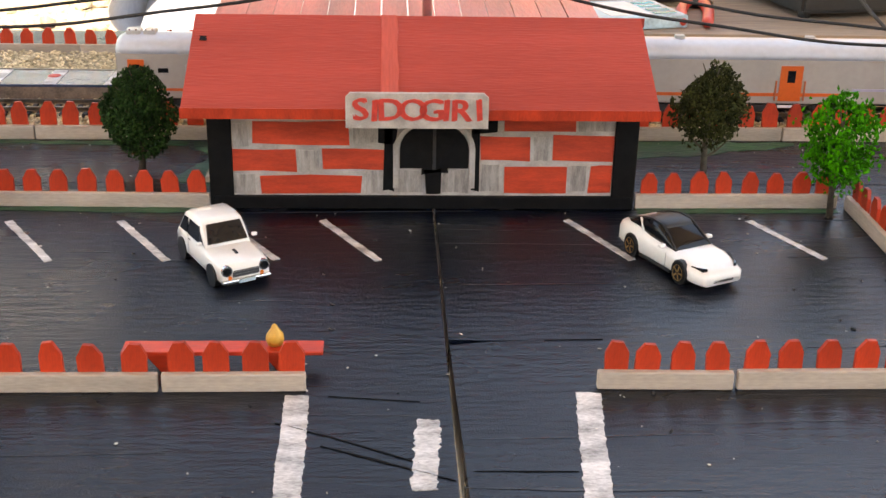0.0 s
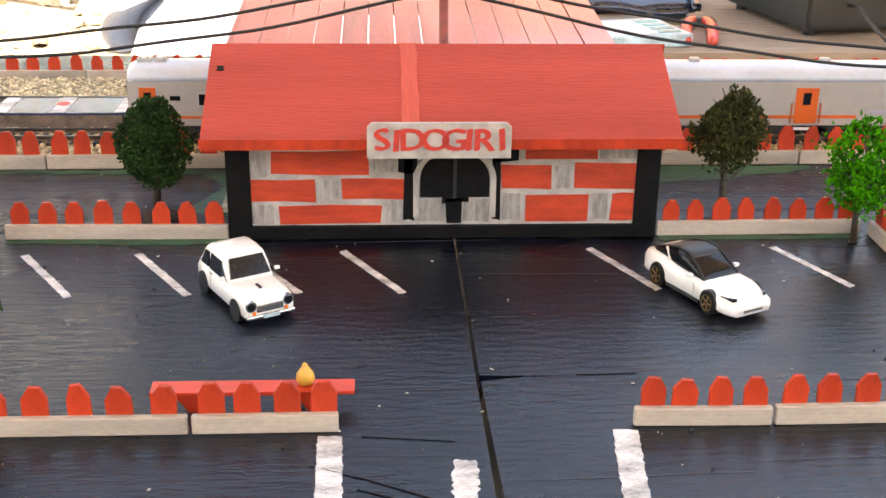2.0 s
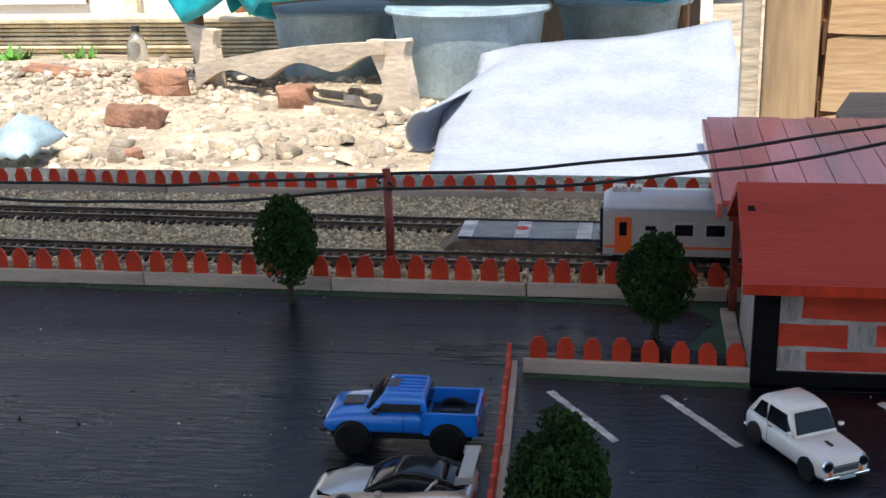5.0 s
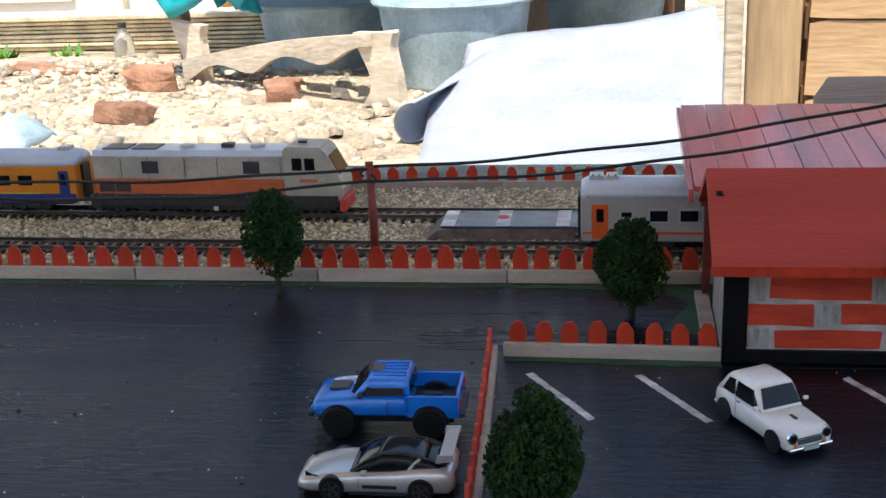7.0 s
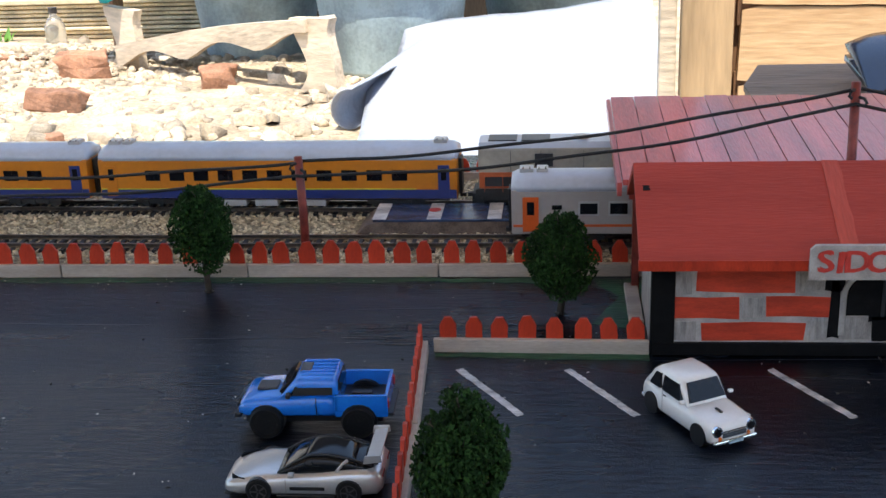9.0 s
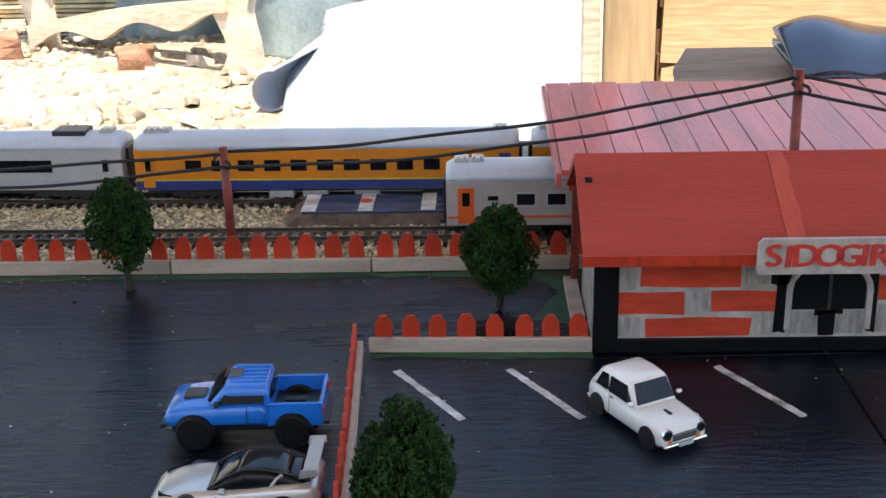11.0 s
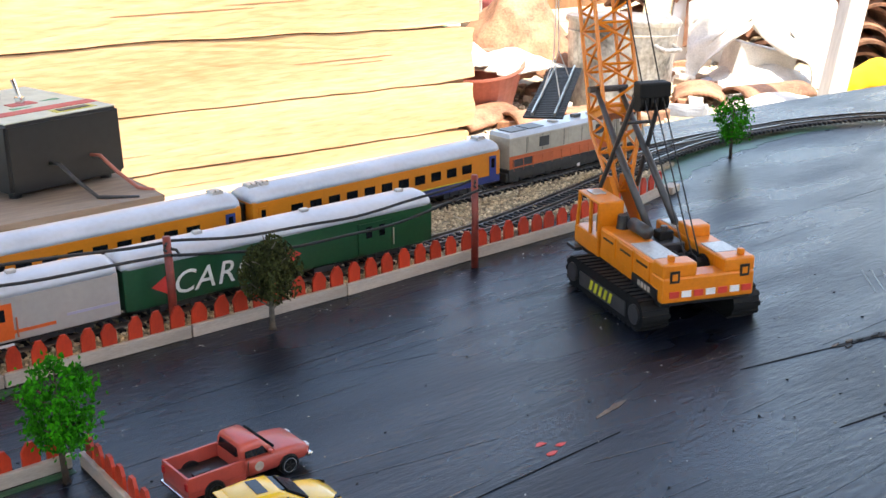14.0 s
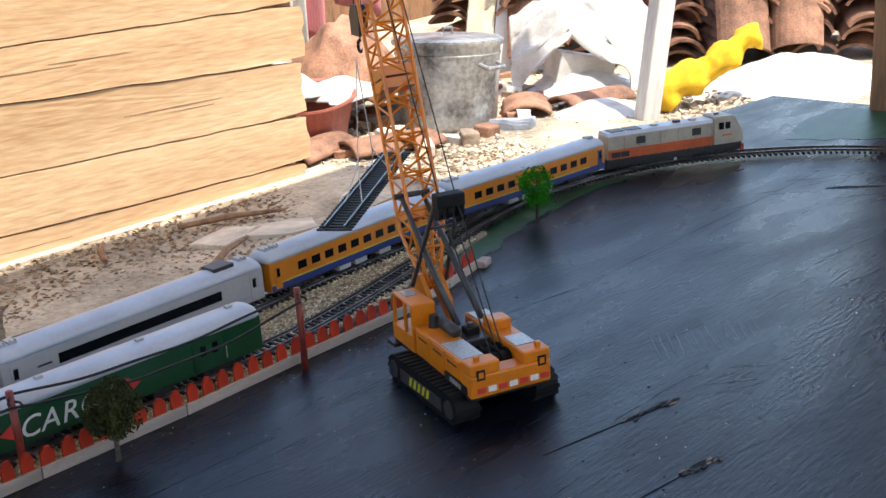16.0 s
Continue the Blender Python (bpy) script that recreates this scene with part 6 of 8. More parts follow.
    def corner(t, i):
        a, b = ((1, 1), (1, -1), (-1, -1), (-1, 1))[i]
        return foot + ax * (L * t) + side * (a * hw(t)) + nrm * (b * hw(t))
    ch = bmesh.new()
    ts = [k / 26 for k in range(27)]
    for i in range(4):
        tube(ch, [corner(t, i) for t in ts], 0.0015, 6)
    boom = P("boom", ch, M["crane"], "orange lattice boom")
    bar = lambda a, b: P("lacing_bar", cyl(bmesh.new(), a, b, 0.00095, n=5), M["crane"])
    for k in range(26):
        for i in range(4):
            j = (i + 1) % 4
            a, b = (i, j) if k % 2 == 0 else (j, i)
            bar(corner(ts[k], a), corner(ts[k + 1], b))
        if k % 2 == 0:
            for i in range(4):
                bar(corner(ts[k], i), corner(ts[k], (i + 1) % 4))
    for t in (0.14, 0.405, 0.43):
        bm = bmesh.new()
        q = [corner(t, i) for i in range(4)] + [corner(t + 0.02, i) for i in range(4)]
        loft(bm, [q[:4], q[4:]])
        part("boom_joint", bm, M["crane"], boom)
    bm = prism(bmesh.new(), [(0.06, 0.022), (0.09, 0.046), (0.088, 0.056), (0.075, 0.058), (0.058, 0.04)], "x", bx - 0.009, bx - 0.0055)
    prism(bm, [(0.06, 0.022), (0.09, 0.046), (0.088, 0.056), (0.075, 0.058), (0.058, 0.04)], "x", bx + 0.0055, bx + 0.009)
    P("boom_bracket", bm, M["crane"])
    # backstop struts and gantry mast
    for s in (-1, 1):
        P("backstop", tube(bmesh.new(), [(bx + s * 0.0095, 0.012, 0.04), (bx + s * 0.0095, 0.058, 0.077), (bx + s * 0.0085, 0.1, 0.112)], [0.0024, 0.0024, 0.0017], 10), M["steel"], "dark grey telescopic strut", True)
        P("mast", tube(bmesh.new(), [(bx + s * 0.0135, 0.078, 0.05), (bx + s * 0.008, 0.036, 0.126)], 0.0016, 8), M["steel"])
    P("backstop_bar", cyl(bmesh.new(), (bx - 0.014, 0.1, 0.112), (bx + 0.014, 0.1, 0.112), 0.0022, n=10), M["steel"])
    P("mast_bar", cyl(bmesh.new(), (bx - 0.011, 0.055, 0.098), (bx + 0.011, 0.055, 0.098), 0.0012, n=8), M["steel"])
    P("sheave_block", slab(bx - 0.0105, bx + 0.0105, 0.03, 0.041, 0.118, 0.1275, 0.0012), M["tyre"])
    for k in range(6):
        x = bx - 0.0088 + k * 0.0035
        P("sheave", cyl(bmesh.new(), (x - 0.0009, 0.037, 0.1155), (x + 0.0009, 0.037, 0.1155), 0.0066, n=16), M["tyre"])
    for x in (bx - 0.007, bx, bx + 0.006):
        P("hoist_cable", tube(bmesh.new(), [(x, 0.033, 0.119), (x * 0.7, -0.03, 0.036)], 0.0005, 5), M["wire"])
    for x in (bx - 0.006, bx + 0.006):
        P("boom_cable", tube(bmesh.new(), [(x, 0.037, 0.125), (x + 0.016, 0.2155, 0.383)], 0.0005, 5), M["wire"])
    # hook block under the boom tip
    hy = 0.2215
    P("boom_head", cyl(bmesh.new(), (hx - 0.006, 0.2175, 0.386), (hx + 0.006, 0.2175, 0.386), 0.007, n=16), M["steel"])
    for x in (hx - 0.003, hx + 0.003):
        P("hook_cable", tube(bmesh.new(), [(x, hy, 0.386), (x, hy, 0.236)], 0.0004, 5), M["wire"])
    hb = P("hook_block", prism(bmesh.new(), [(hy - 0.0085, 0.2145), (hy + 0.0085, 0.2145), (hy + 0.0105, 0.23), (hy + 0.005, 0.239), (hy - 0.005, 0.239), (hy - 0.0105, 0.23)], "x", hx - 0.004, hx + 0.004), M["black_plastic"], "black hook block")
    hk = [(hx, hy + 0.001 + 0.0046 * math.cos(a), 0.2055 + 0.0046 * math.sin(a)) for a in [math.radians(100 - 24 * k) for k in range(12)]]
    part("hook", tube(bmesh.new(), [(hx, hy, 0.2145)] + hk, [0.0014] * 9 + [0.0012, 0.001, 0.0008, 0.0005], 8), M["black_plastic"], hb)
    return c


CRANE = crane()


def hanging_panel():
    p = thing("track_panel", pose(0.808, 0.2, 0.2145), "black model track section hanging on pale threads", "track panel")
    z = -0.113
    bm = bmesh.new()
    L = 0.111
    for k in range(33):
        x = -L + 2 * L * k / 32
        box(bm, x - 0.0014, x + 0.0014, -0.0145, 0.0145, z - 0.0016, z)
    for s in (1, -1):
        box(bm, -L, L, s * 0.0062, s * 0.0082, z - 0.0018, z - 0.0006)
    tagged(part("sleeper_strip", bm, M["sleeper"], p), kind="stuff")
    for s in (1, -1):
        part("rail", slab(-L, L, s * 0.0076, s * 0.009, z, z + 0.0026), M["rail"], p)
    for x in (-0.05, 0.05):
        part("thread", tube(bmesh.new(), [(0, 0, 0), (x * 0.5, 0, z * 0.75), (x, 0.0075, z + 0.002)], 0.00055, 5), M["thread"], p)
        part("thread", tube(bmesh.new(), [(x * 0.5, 0, z * 0.75), (x, -0.0075, z + 0.002)], 0.00055, 5), M["thread"], p)
    return p


PANEL = hanging_panel()


# ---- model trees ----
def tree(x, y, h, rad, crown0, kind, label, seed, n=1500):
    t = thing("model_tree", pose(x, y, 0), label, "model tree", "model trees")
    rnd = random.Random(seed)
    bark = M["bark_wire"] if kind == "mid" else M["bark"]
    bend = rnd.uniform(-0.0015, 0.0015)
    top = h - rad * 0.35
    trunk = [(0, 0, 0), (bend, 0.0005, h * 0.25), (bend * 0.5, -0.0006, h * 0.55), (0, 0, top)]
    r0 = 0.0017 if kind != "light" else 0.0014
    bm = tube(bmesh.new(), trunk, [r0 * 1.25, r0, r0 * 0.7, r0 * 0.25], 7)
    for k in range(6):
        a = k * 1.047
        tube(bm, [(r0 * 0.6 * math.cos(a), r0 * 0.6 * math.sin(a), 0.0012), (r0 * 1.9 * math.cos(a), r0 * 1.9 * math.sin(a), 0.0001)], [r0 * 0.45, r0 * 0.15], 5)
    part("trunk", bm, bark, t, smooth=True)
    zc = (crown0 + h) / 2
    hz = (h - crown0) / 2
    limbs = bmesh.new()
    ends = []
    for k in range(16 if kind != "light" else 12):
        z0 = crown0 * 0.75 + (top - crown0 * 0.75) * (k / 16)
        a = k * 2.4 + rnd.uniform(-0.3, 0.3)
        zz = z0 + rad * rnd.uniform(0.25, 0.6)
        prof = math.sqrt(max(0.05, 1 - ((zz - zc) / hz) ** 2))
        e = Vector((math.cos(a) * rad * 0.75 * prof, math.sin(a) * rad * 0.75 * prof, zz))
        tube(limbs, [(0, 0, z0), e * 0.5 + Vector((0, 0, z0 * 0.5 - 0.001)), e], [r0 * 0.4, r0 * 0.3, r0 * 0.15], 5)
        ends.append(e)
    part("limb", limbs, bark, t)
    verts, faces = [], []
    lobes = [(Vector((rnd.uniform(-1, 1), rnd.uniform(-1, 1), rnd.uniform(-1, 1))).normalized(), rnd.uniform(0.75, 1.12)) for _ in range(22)]
    size = {"dark": 0.0015, "mid": 0.0016, "light": 0.0017}[kind]
    made = 0
    while made < n:
        v = Vector((rnd.gauss(0, 1), rnd.gauss(0, 1), rnd.gauss(0, 1))).normalized()
        lobe = max(lobes, key=lambda q: q[0].dot(v))
        edge = lobe[1] * (0.8 + 0.2 * lobe[0].dot(v))
        if kind == "light":
            e = rnd.choice(ends)
            c = e + Vector((rnd.gauss(0, 1), rnd.gauss(0, 1), rnd.gauss(0, 0.8))) * rad * 0.24
            if kind == "light" and rnd.random() < 0.3:
                c = Vector((v.x * rad * 0.9 * edge, v.y * rad * 0.9 * edge, zc + v.z * hz * edge))
        else:
            u = rnd.random() ** 0.35
            zf = v.z * edge * u
            taper = 1.0 - 0.28 * max(0, zf) - (0.1 if kind == "mid" else 0.0)
            c = Vector((v.x * rad * edge * u * taper, v.y * rad * edge * u * taper, zc + zf * hz))
            if kind == "mid" and v.z < -0.3 and rnd.random() < 0.45:
                continue
        s = size * rnd.uniform(0.5, 1.25)
        q = Euler((rnd.uniform(0, 6.3), rnd.uniform(0, 6.3), rnd.uniform(0, 6.3))).to_matrix()
        k = len(verts)
        for p in ((0.9, 0, 0), (0, 0.5, 0.22), (-0.9, 0, 0.05), (0, -0.5, 0.22), (0, 0, -0.4)):
            w = q @ Vector(p) * s
            verts.append((c.x + w.x, c.y + w.y, c.z + w.z))
        faces += [(k, k + 1, k + 3), (k + 1, k + 2, k + 3), (k, k + 4, k + 1), (k + 1, k + 4, k + 2), (k + 2, k + 4, k + 3), (k + 3, k + 4, k)]
        made += 1
    me = bpy.data.meshes.new("crown")
    me.from_pydata(verts, [], faces)
    me.materials.append(M["leaf_" + kind])
    cr = new("crown", me)
    cr.parent = t
    return t


tree(-0.2408, 0.1091, 0.0665, 0.0195, 0.013, "dark", "dark green model tree with dense foam leaves", 1, 6500)
tree(-0.0378, 0.0771, 0.0575, 0.0200, 0.010, "dark", "dark green model tree with dense foam leaves", 2, 6500)
tree(0.2637, 0.0758, 0.0625, 0.0235, 0.014, "mid", "olive green model tree with wiry twigs", 3, 4400)
tree(0.3111, 0.0125, 0.0655, 0.0165, 0.019, "light", "bright green model tree with open branches", 4, 2300)
tree(0.4865, 0.1178, 0.0615, 0.0225, 0.016, "mid", "olive green model tree with wiry twigs", 5, 4400)
tree(1.0644, 0.2168, 0.0625, 0.0165, 0.020, "light", "bright green model tree with open branches", 6, 2000)
tree(-0.0735, -0.1345, 0.0565, 0.0205, 0.004, "dark", "dark green model tree behind the car park fence", 7, 7500)


# ---- bench, figure, crumbs ----
def small_things():
    b = thing("model_bench", pose(0.0335, -0.1405, 0), "long red painted model bench behind the fence", "model bench")
    part("seat", slab(-0.036, 0.036, -0.0045, 0.0045, 0.0072, 0.0088, 0.0003), M["bench"], b)
    for x in (-0.024, 0.018):
        part("leg", prism(bmesh.new(), [(x - 0.004, 0.0073), (x + 0.006, 0.0073), (x + 0.0045, 0.0), (x + 0.0015, 0.0)], "y", -0.003, 0.003), M["bench"], b)
    bm = bmesh.new()
    lathe(bm, [(0.0002, 0), (0.0026, 0.0003), (0.0034, 0.0022), (0.0031, 0.0044), (0.0018, 0.0062), (0.0012, 0.0071), (0.0011, 0.0078), (0.0002, 0.0086)], 14)
    f = part("toy_figure", bm, M["figure"], None, "tiny plain yellow toy figure on the bench", smooth=True, m=pose(0.052, -0.1395, 0.0088))
    f["category"] = "toy figure"
    rnd = random.Random(21)
    pl = []
    for _ in range(520):
        x = rnd.uniform(-0.5, 1.3)
        y = rnd.uniform(-0.26, 0.13)
        if 0.005 < x < 0.216 and y > 0.02:
            continue
        pl.append((x, y, 0.0003))
    for _ in range(160):
        x = rnd.uniform(-0.4, 0.9)
        pl.append((x, 0.126 + rnd.uniform(-0.008, 0.005), 0.0003))
    pebbles("crumbs", pl, 0.00055, M["crumb"], label="pale crumbs and grit scattered on the boards", category="grit", seed=3)
    pl = [(rnd.uniform(-0.4, 0.9), rnd.uniform(-0.2, 0.1), 0.0003) for _ in range(150)]
    pl += [(0.0702, -0.0875, 0.0006), (0.072, -0.11, 0.0003), (0.0705, -0.1102, 0.0003), (0.2985, -0.064, 0.0006), (0.3055, -0.0755, 0.0006)]
    pebbles("dark_bits", [p for p in pl if not (0.005 < p[0] < 0.216 and p[1] > 0.02)], 0.0009, M["dark_crumb"], label="small dark bits lying on the boards", category="grit", seed=5)


small_things()


# ---- table with the controller beside the layout ----
def side_table():
    zt = -0.022
    t = thing("side_table", pose(0, 0, 0), "grey-brown plywood side table with a round cable hole", "table")
    pts = [(0.165, 0.53), (0.613, 0.53), (0.615, 0.62), (0.606, 0.78), (0.56, 0.922), (0.2, 0.925), (0.165, 0.8)]
    ring_of = [(0.3925 - 0.036 * math.cos(2 * math.pi * k / 24), 0.688 + 0.036 * math.sin(2 * math.pi * k / 24)) for k in range(25)]
    pts = pts + ring_of + [(0.165, 0.7999)]
    part("tabletop", prism(bmesh.new(), pts, "z", zt - 0.006, zt), M["grey_wood"], t)
    for k in range(4):
        q = [(x + (0.0015 if x < 0.3 else -0.0015 if x > 0.5 else 0.0), y + (0.0015 if y < 0.54 else 0.0) * (k % 2)) for x, y in pts]
        part("ply_layer", prism(bmesh.new(), q, "z", zt - 0.0065 - 0.006 * (k + 1), zt - 0.0065 - 0.006 * k), M["ply_edge"], t)
    for x, y in ((0.2, 0.58), (0.58, 0.6), (0.25, 0.88), (0.55, 0.88)):
        part("leg", slab(x - 0.02, x + 0.02, y - 0.02, y + 0.02, GROUND - 0.03, zt - 0.03), M["grey_wood"], t)
    # power controller
    c = thing("train_controller", pose(0.536, 0.690, zt, 0, 0, 11), "black plastic train controller box with knob", "controller")
    w, d, h = 0.063, 0.086, 0.073
    bm = bmesh.new()
    loft(bm, [[(-w, -d, 0.006), (w, -d, 0.006), (w, d, 0.006), (-w, d, 0.006)], [(-w * 0.985, -d * 0.985, h), (w * 0.985, -d * 0.985, h), (w * 0.985, d * 0.985, h), (-w * 0.985, d * 0.985, h)]])
    bmesh.ops.bevel(bm, geom=bm.edges[:], offset=0.003, segments=3, affect="EDGES")
    part("case", bm, M["black_plastic"], c)
    part("face_plate", slab(-w * 0.95, w * 0.95, -d * 0.95, d * 0.95, h - 0.0005, h + 0.0012, 0.0004), M["panel_face"], c, "cream lettered top plate")
    part("red_stripe", slab(-w * 0.95, w * 0.95, -0.053, -0.036, h + 0.001, h + 0.0017), M["red_paint"], c)
    part("gold_label", slab(0.0, 0.045, -0.074, -0.058, h + 0.001, h + 0.0016), M["hazard"], c)
    part("label_inset", slab(0.006, 0.039, -0.071, -0.061, h + 0.0015, h + 0.0021), M["black_plastic"], c)
    part("green_arrow", prism(bmesh.new(), [(-0.02, -0.03), (0.002, -0.026), (-0.02, -0.022)], "z", h + 0.001, h + 0.0017), M["plastic_green"], c)
    part("green_arrow", prism(bmesh.new(), [(0.042, -0.012), (0.022, -0.008), (0.042, -0.004)], "z", h + 0.001, h + 0.0017), M["plastic_green"], c)
    part("switch_plate", slab(-0.012, 0.016, -0.015, 0.001, h + 0.001, h + 0.0018), M["red_paint"], c)
    bm = lathe(bmesh.new(), [(0.0001, h), (0.019, h), (0.019, h + 0.006), (0.0165, h + 0.008), (0.0155, h + 0.024), (0.013, h + 0.026), (0.0001, h + 0.026)], 28, (-0.012, 0.045, 0))
    k = part("knob", bm, M["knob"], c)
    part("knob_cap", lathe(bmesh.new(), [(0.0001, h + 0.026), (0.0125, h + 0.026), (0.0125, h + 0.0268), (0.0001, h + 0.0268)], 24, (-0.012, 0.045, 0)), M["steel"], k)
    part("toggle_base", cyl(bmesh.new(), (0.003, -0.004, h), (0.003, -0.004, h + 0.008), 0.005, n=12), M["chrome"], c)
    part("toggle_lever", tube(bmesh.new(), [(0.003, -0.004, h + 0.007), (-0.001, -0.001, h + 0.026)], [0.0015, 0.0026], 8), M["chrome"], c)
    for x in (-w * 0.8, w * 0.8):
        for y in (-d * 0.8, d * 0.8):
            part("foot", cyl(bmesh.new(), (x, y, 0), (x, y, 0.007), 0.006, n=12), M["black_plastic"], c)
    for x, m, e in ((-0.02, M["steel"], (0.005, -0.16)), (0.025, M["plastic_red"], (0.03, -0.15))):
        pts = [(x, -d * 0.97, 0.03), (x + 0.002, -d - 0.012, 0.031), (x + 0.008, -d - 0.03, 0.016), (x + 0.016, -d - 0.05, 0.002), (e[0] + 0.02, e[1], 0.0)]
        part("cable", tube(bmesh.new(), pts, 0.0019, 8), m, c, smooth=True)
    # folded wallet
    wl = thing("wallet", pose(0.338, 0.772, zt, 0, 0, 8) @ Matrix.Scale(1.12, 4), "glossy blue-black folded leather wallet standing ajar", "wallet")
    f = lambda u, v: (-0.062 + 0.124 * u + 0.012 * v, -0.055 + 0.105 * v, 0.004 + 0.04 * math.sin(v * 1.45) * (0.65 + 0.35 * math.sin(u * 2.4 + 0.5)) + 0.004 * math.sin(6 * u))
    part("top_flap", sheet_mesh(bmesh.new(), f, 14, 12, 0.008), M["leather"], wl, smooth=True)
    g = lambda u, v: (-0.055 + 0.125 * u + 0.01 * v, -0.05 + 0.11 * v, 0.006 + 0.018 * v)
    part("bottom_flap", sheet_mesh(bmesh.new(), g, 6, 6, 0.006), M["leather"], wl, smooth=True)
    part("stitched_edge", tube(bmesh.new(), [f(1.0, k / 10) for k in range(11)], 0.0028, 8), M["leather"], wl, smooth=True)
    # nippers
    n = thing("nippers", pose(0.391, 0.612, zt, 0, 0, -14), "red-handled cutting nippers lying flat", "tool")
    part("joint", lathe(bmesh.new(), [(0.0001, 0), (0.0135, 0), (0.0145, 0.004), (0.013, 0.0085), (0.0001, 0.009)], 20, (0, 0.052, 0)), M["black_plastic"], n)
    for s in (-1, 1):
        pts = [(s * 0.004, 0.047, 0.005), (s * 0.0095, 0.03, 0.006), (s * 0.013, -0.005, 0.006), (s * 0.012, -0.055, 0.0058), (s * 0.010, -0.062, 0.0055)]
        part("handle", tube(bmesh.new(), pts, [0.004, 0.0052, 0.0056, 0.0054, 0.003], 10), M["handle_red"], n, smooth=True)
    part("blade", prism(bmesh.new(), [(-0.007, 0.06), (0.007, 0.06), (0.003, 0.082), (-0.003, 0.082)], "z", 0.002, 0.007), M["steel"], n)
    k = thing("packet", pose(0.318, 0.585, zt, 0, 0, 14), "pale blue and white paper packet lying flat", "packet")
    part("packet_body", slab(-0.045, 0.045, -0.04, 0.04, 0, 0.012, 0.0015), M["packet"], k)
    part("packet_label", slab(-0.03, 0.012, -0.032, 0.03, 0.0118, 0.0126), M["white_paint"], k)
    for q in range(4):
        part("print_bar", slab(0.016, 0.038, -0.03 + q * 0.016, -0.022 + q * 0.016, 0.0118, 0.0125), M["tarp"], k)


side_table()


# ---- plank shed wall ----
def plank_wall():
    w = thing("plank_wall", pose(0, 2.45, 0), "weathered pale plank shed wall with uneven ends", "wall", "", "structure")
    courses = [(-0.612, -0.612, -0.612), (-0.52, -0.522, -0.553), (-0.345, -0.36, -0.395), (-0.156, -0.165, -0.218), (-0.021, -0.02, -0.034), (0.16, 0.172, 0.144), (0.33, 0.34, 0.32), (0.5, 0.51, 0.5), (0.67, 0.68, 0.67), (0.86, 0.86, 0.86)]
    edge = lambda k, x: float(np.interp(x, (0.4, 1.5, 2.62), courses[k])) + 0.0045 * noise.noise((x * 5.5, k * 3.1, 0)) + 0.002 * noise.noise((x * 23, k * 3.1, 5))
    ends = [2.6, 2.622, 2.628, 2.643, 2.64, 2.66, 2.62, 2.57, 2.6]
    rnd = random.Random(2)
    for k in range(9):
        n = 44
        x0, x1 = 0.392 + rnd.uniform(0, 0.012), ends[k]
        xs = [x0 + (x1 - x0) * i / n for i in range(n + 1)]
        lo = [(x, edge(k, x) + 0.003 + 0.012 * max(0, (x - 2.35) / 0.3) ** 2) for x in xs]
        hi = [(x, edge(k + 1, x) - 0.002 - 0.01 * max(0, (x - 2.45) / 0.2) ** 3) for x in xs]
        lo[0], hi[0] = (x0 + 0.004, lo[0][1] + 0.004), (x0 + 0.01, hi[0][1] - 0.008)
        rim = [(x1 + rnd.uniform(-0.012, 0.008), lo[-1][1] + (hi[-1][1] - lo[-1][1]) * q / 6) for q in range(1, 6)]
        face = rnd.uniform(-0.003, 0.002)
        bm = prism(bmesh.new(), lo + rim + hi[::-1], "y", face, 0.03)
        for v in bm.verts:
            # each board is cupped: its lower edge stands proud of the one below
            if v.co.y < 0.02:
                v.co.y -= 0.0022 * (1 - (v.co.z - edge(k, v.co.x)) / 0.17) + 0.002 * noise.noise((v.co.x * 6, v.co.z * 8, k))
        part("plank", bm, M["planks"], w)
        for q in range(2):
            xa = rnd.uniform(0.6, 2.1)
            za = edge(k, xa) + rnd.uniform(0.03, 0.12)
            ln = rnd.uniform(0.1, 0.45)
            part("split", prism(bmesh.new(), [(xa, za), (xa + ln * 0.5, za - 0.0016 - 0.01 * ln), (xa + ln, za - 0.02 * ln), (xa + ln * 0.5, za + 0.0005 - 0.01 * ln)], "y", face - 0.0025, 0.0), M["brown_wood"], w)
        part("plank_gap", slab(x0, x1 - 0.03, 0.012, 0.03, edge(k + 1, 1.5) - 0.04, edge(k + 1, 1.5) + 0.04), M["brown_wood"], w)
    part("sill_board", slab(0.39, 2.72, -0.03, 0.05, -0.62, -0.592, 0.004), M["pale_wood"], w)
    part("stile", slab(0.262, 0.388, -0.012, 0.04, -0.62, 0.86, 0.004), M["stile"], w)
    part("stile_edge", slab(0.21, 0.252, 0.01, 0.06, -0.62, 0.86, 0.004), M["pale_wood"], w)
    part("back_boards", slab(0.3, 2.5, 0.036, 0.05, -0.6, 0.84), M["brown_wood"], w)
    part("return_side", slab(2.5, 2.54, 0.05, 1.2, -0.6, 0.8), M["brown_wood"], w)


plank_wall()


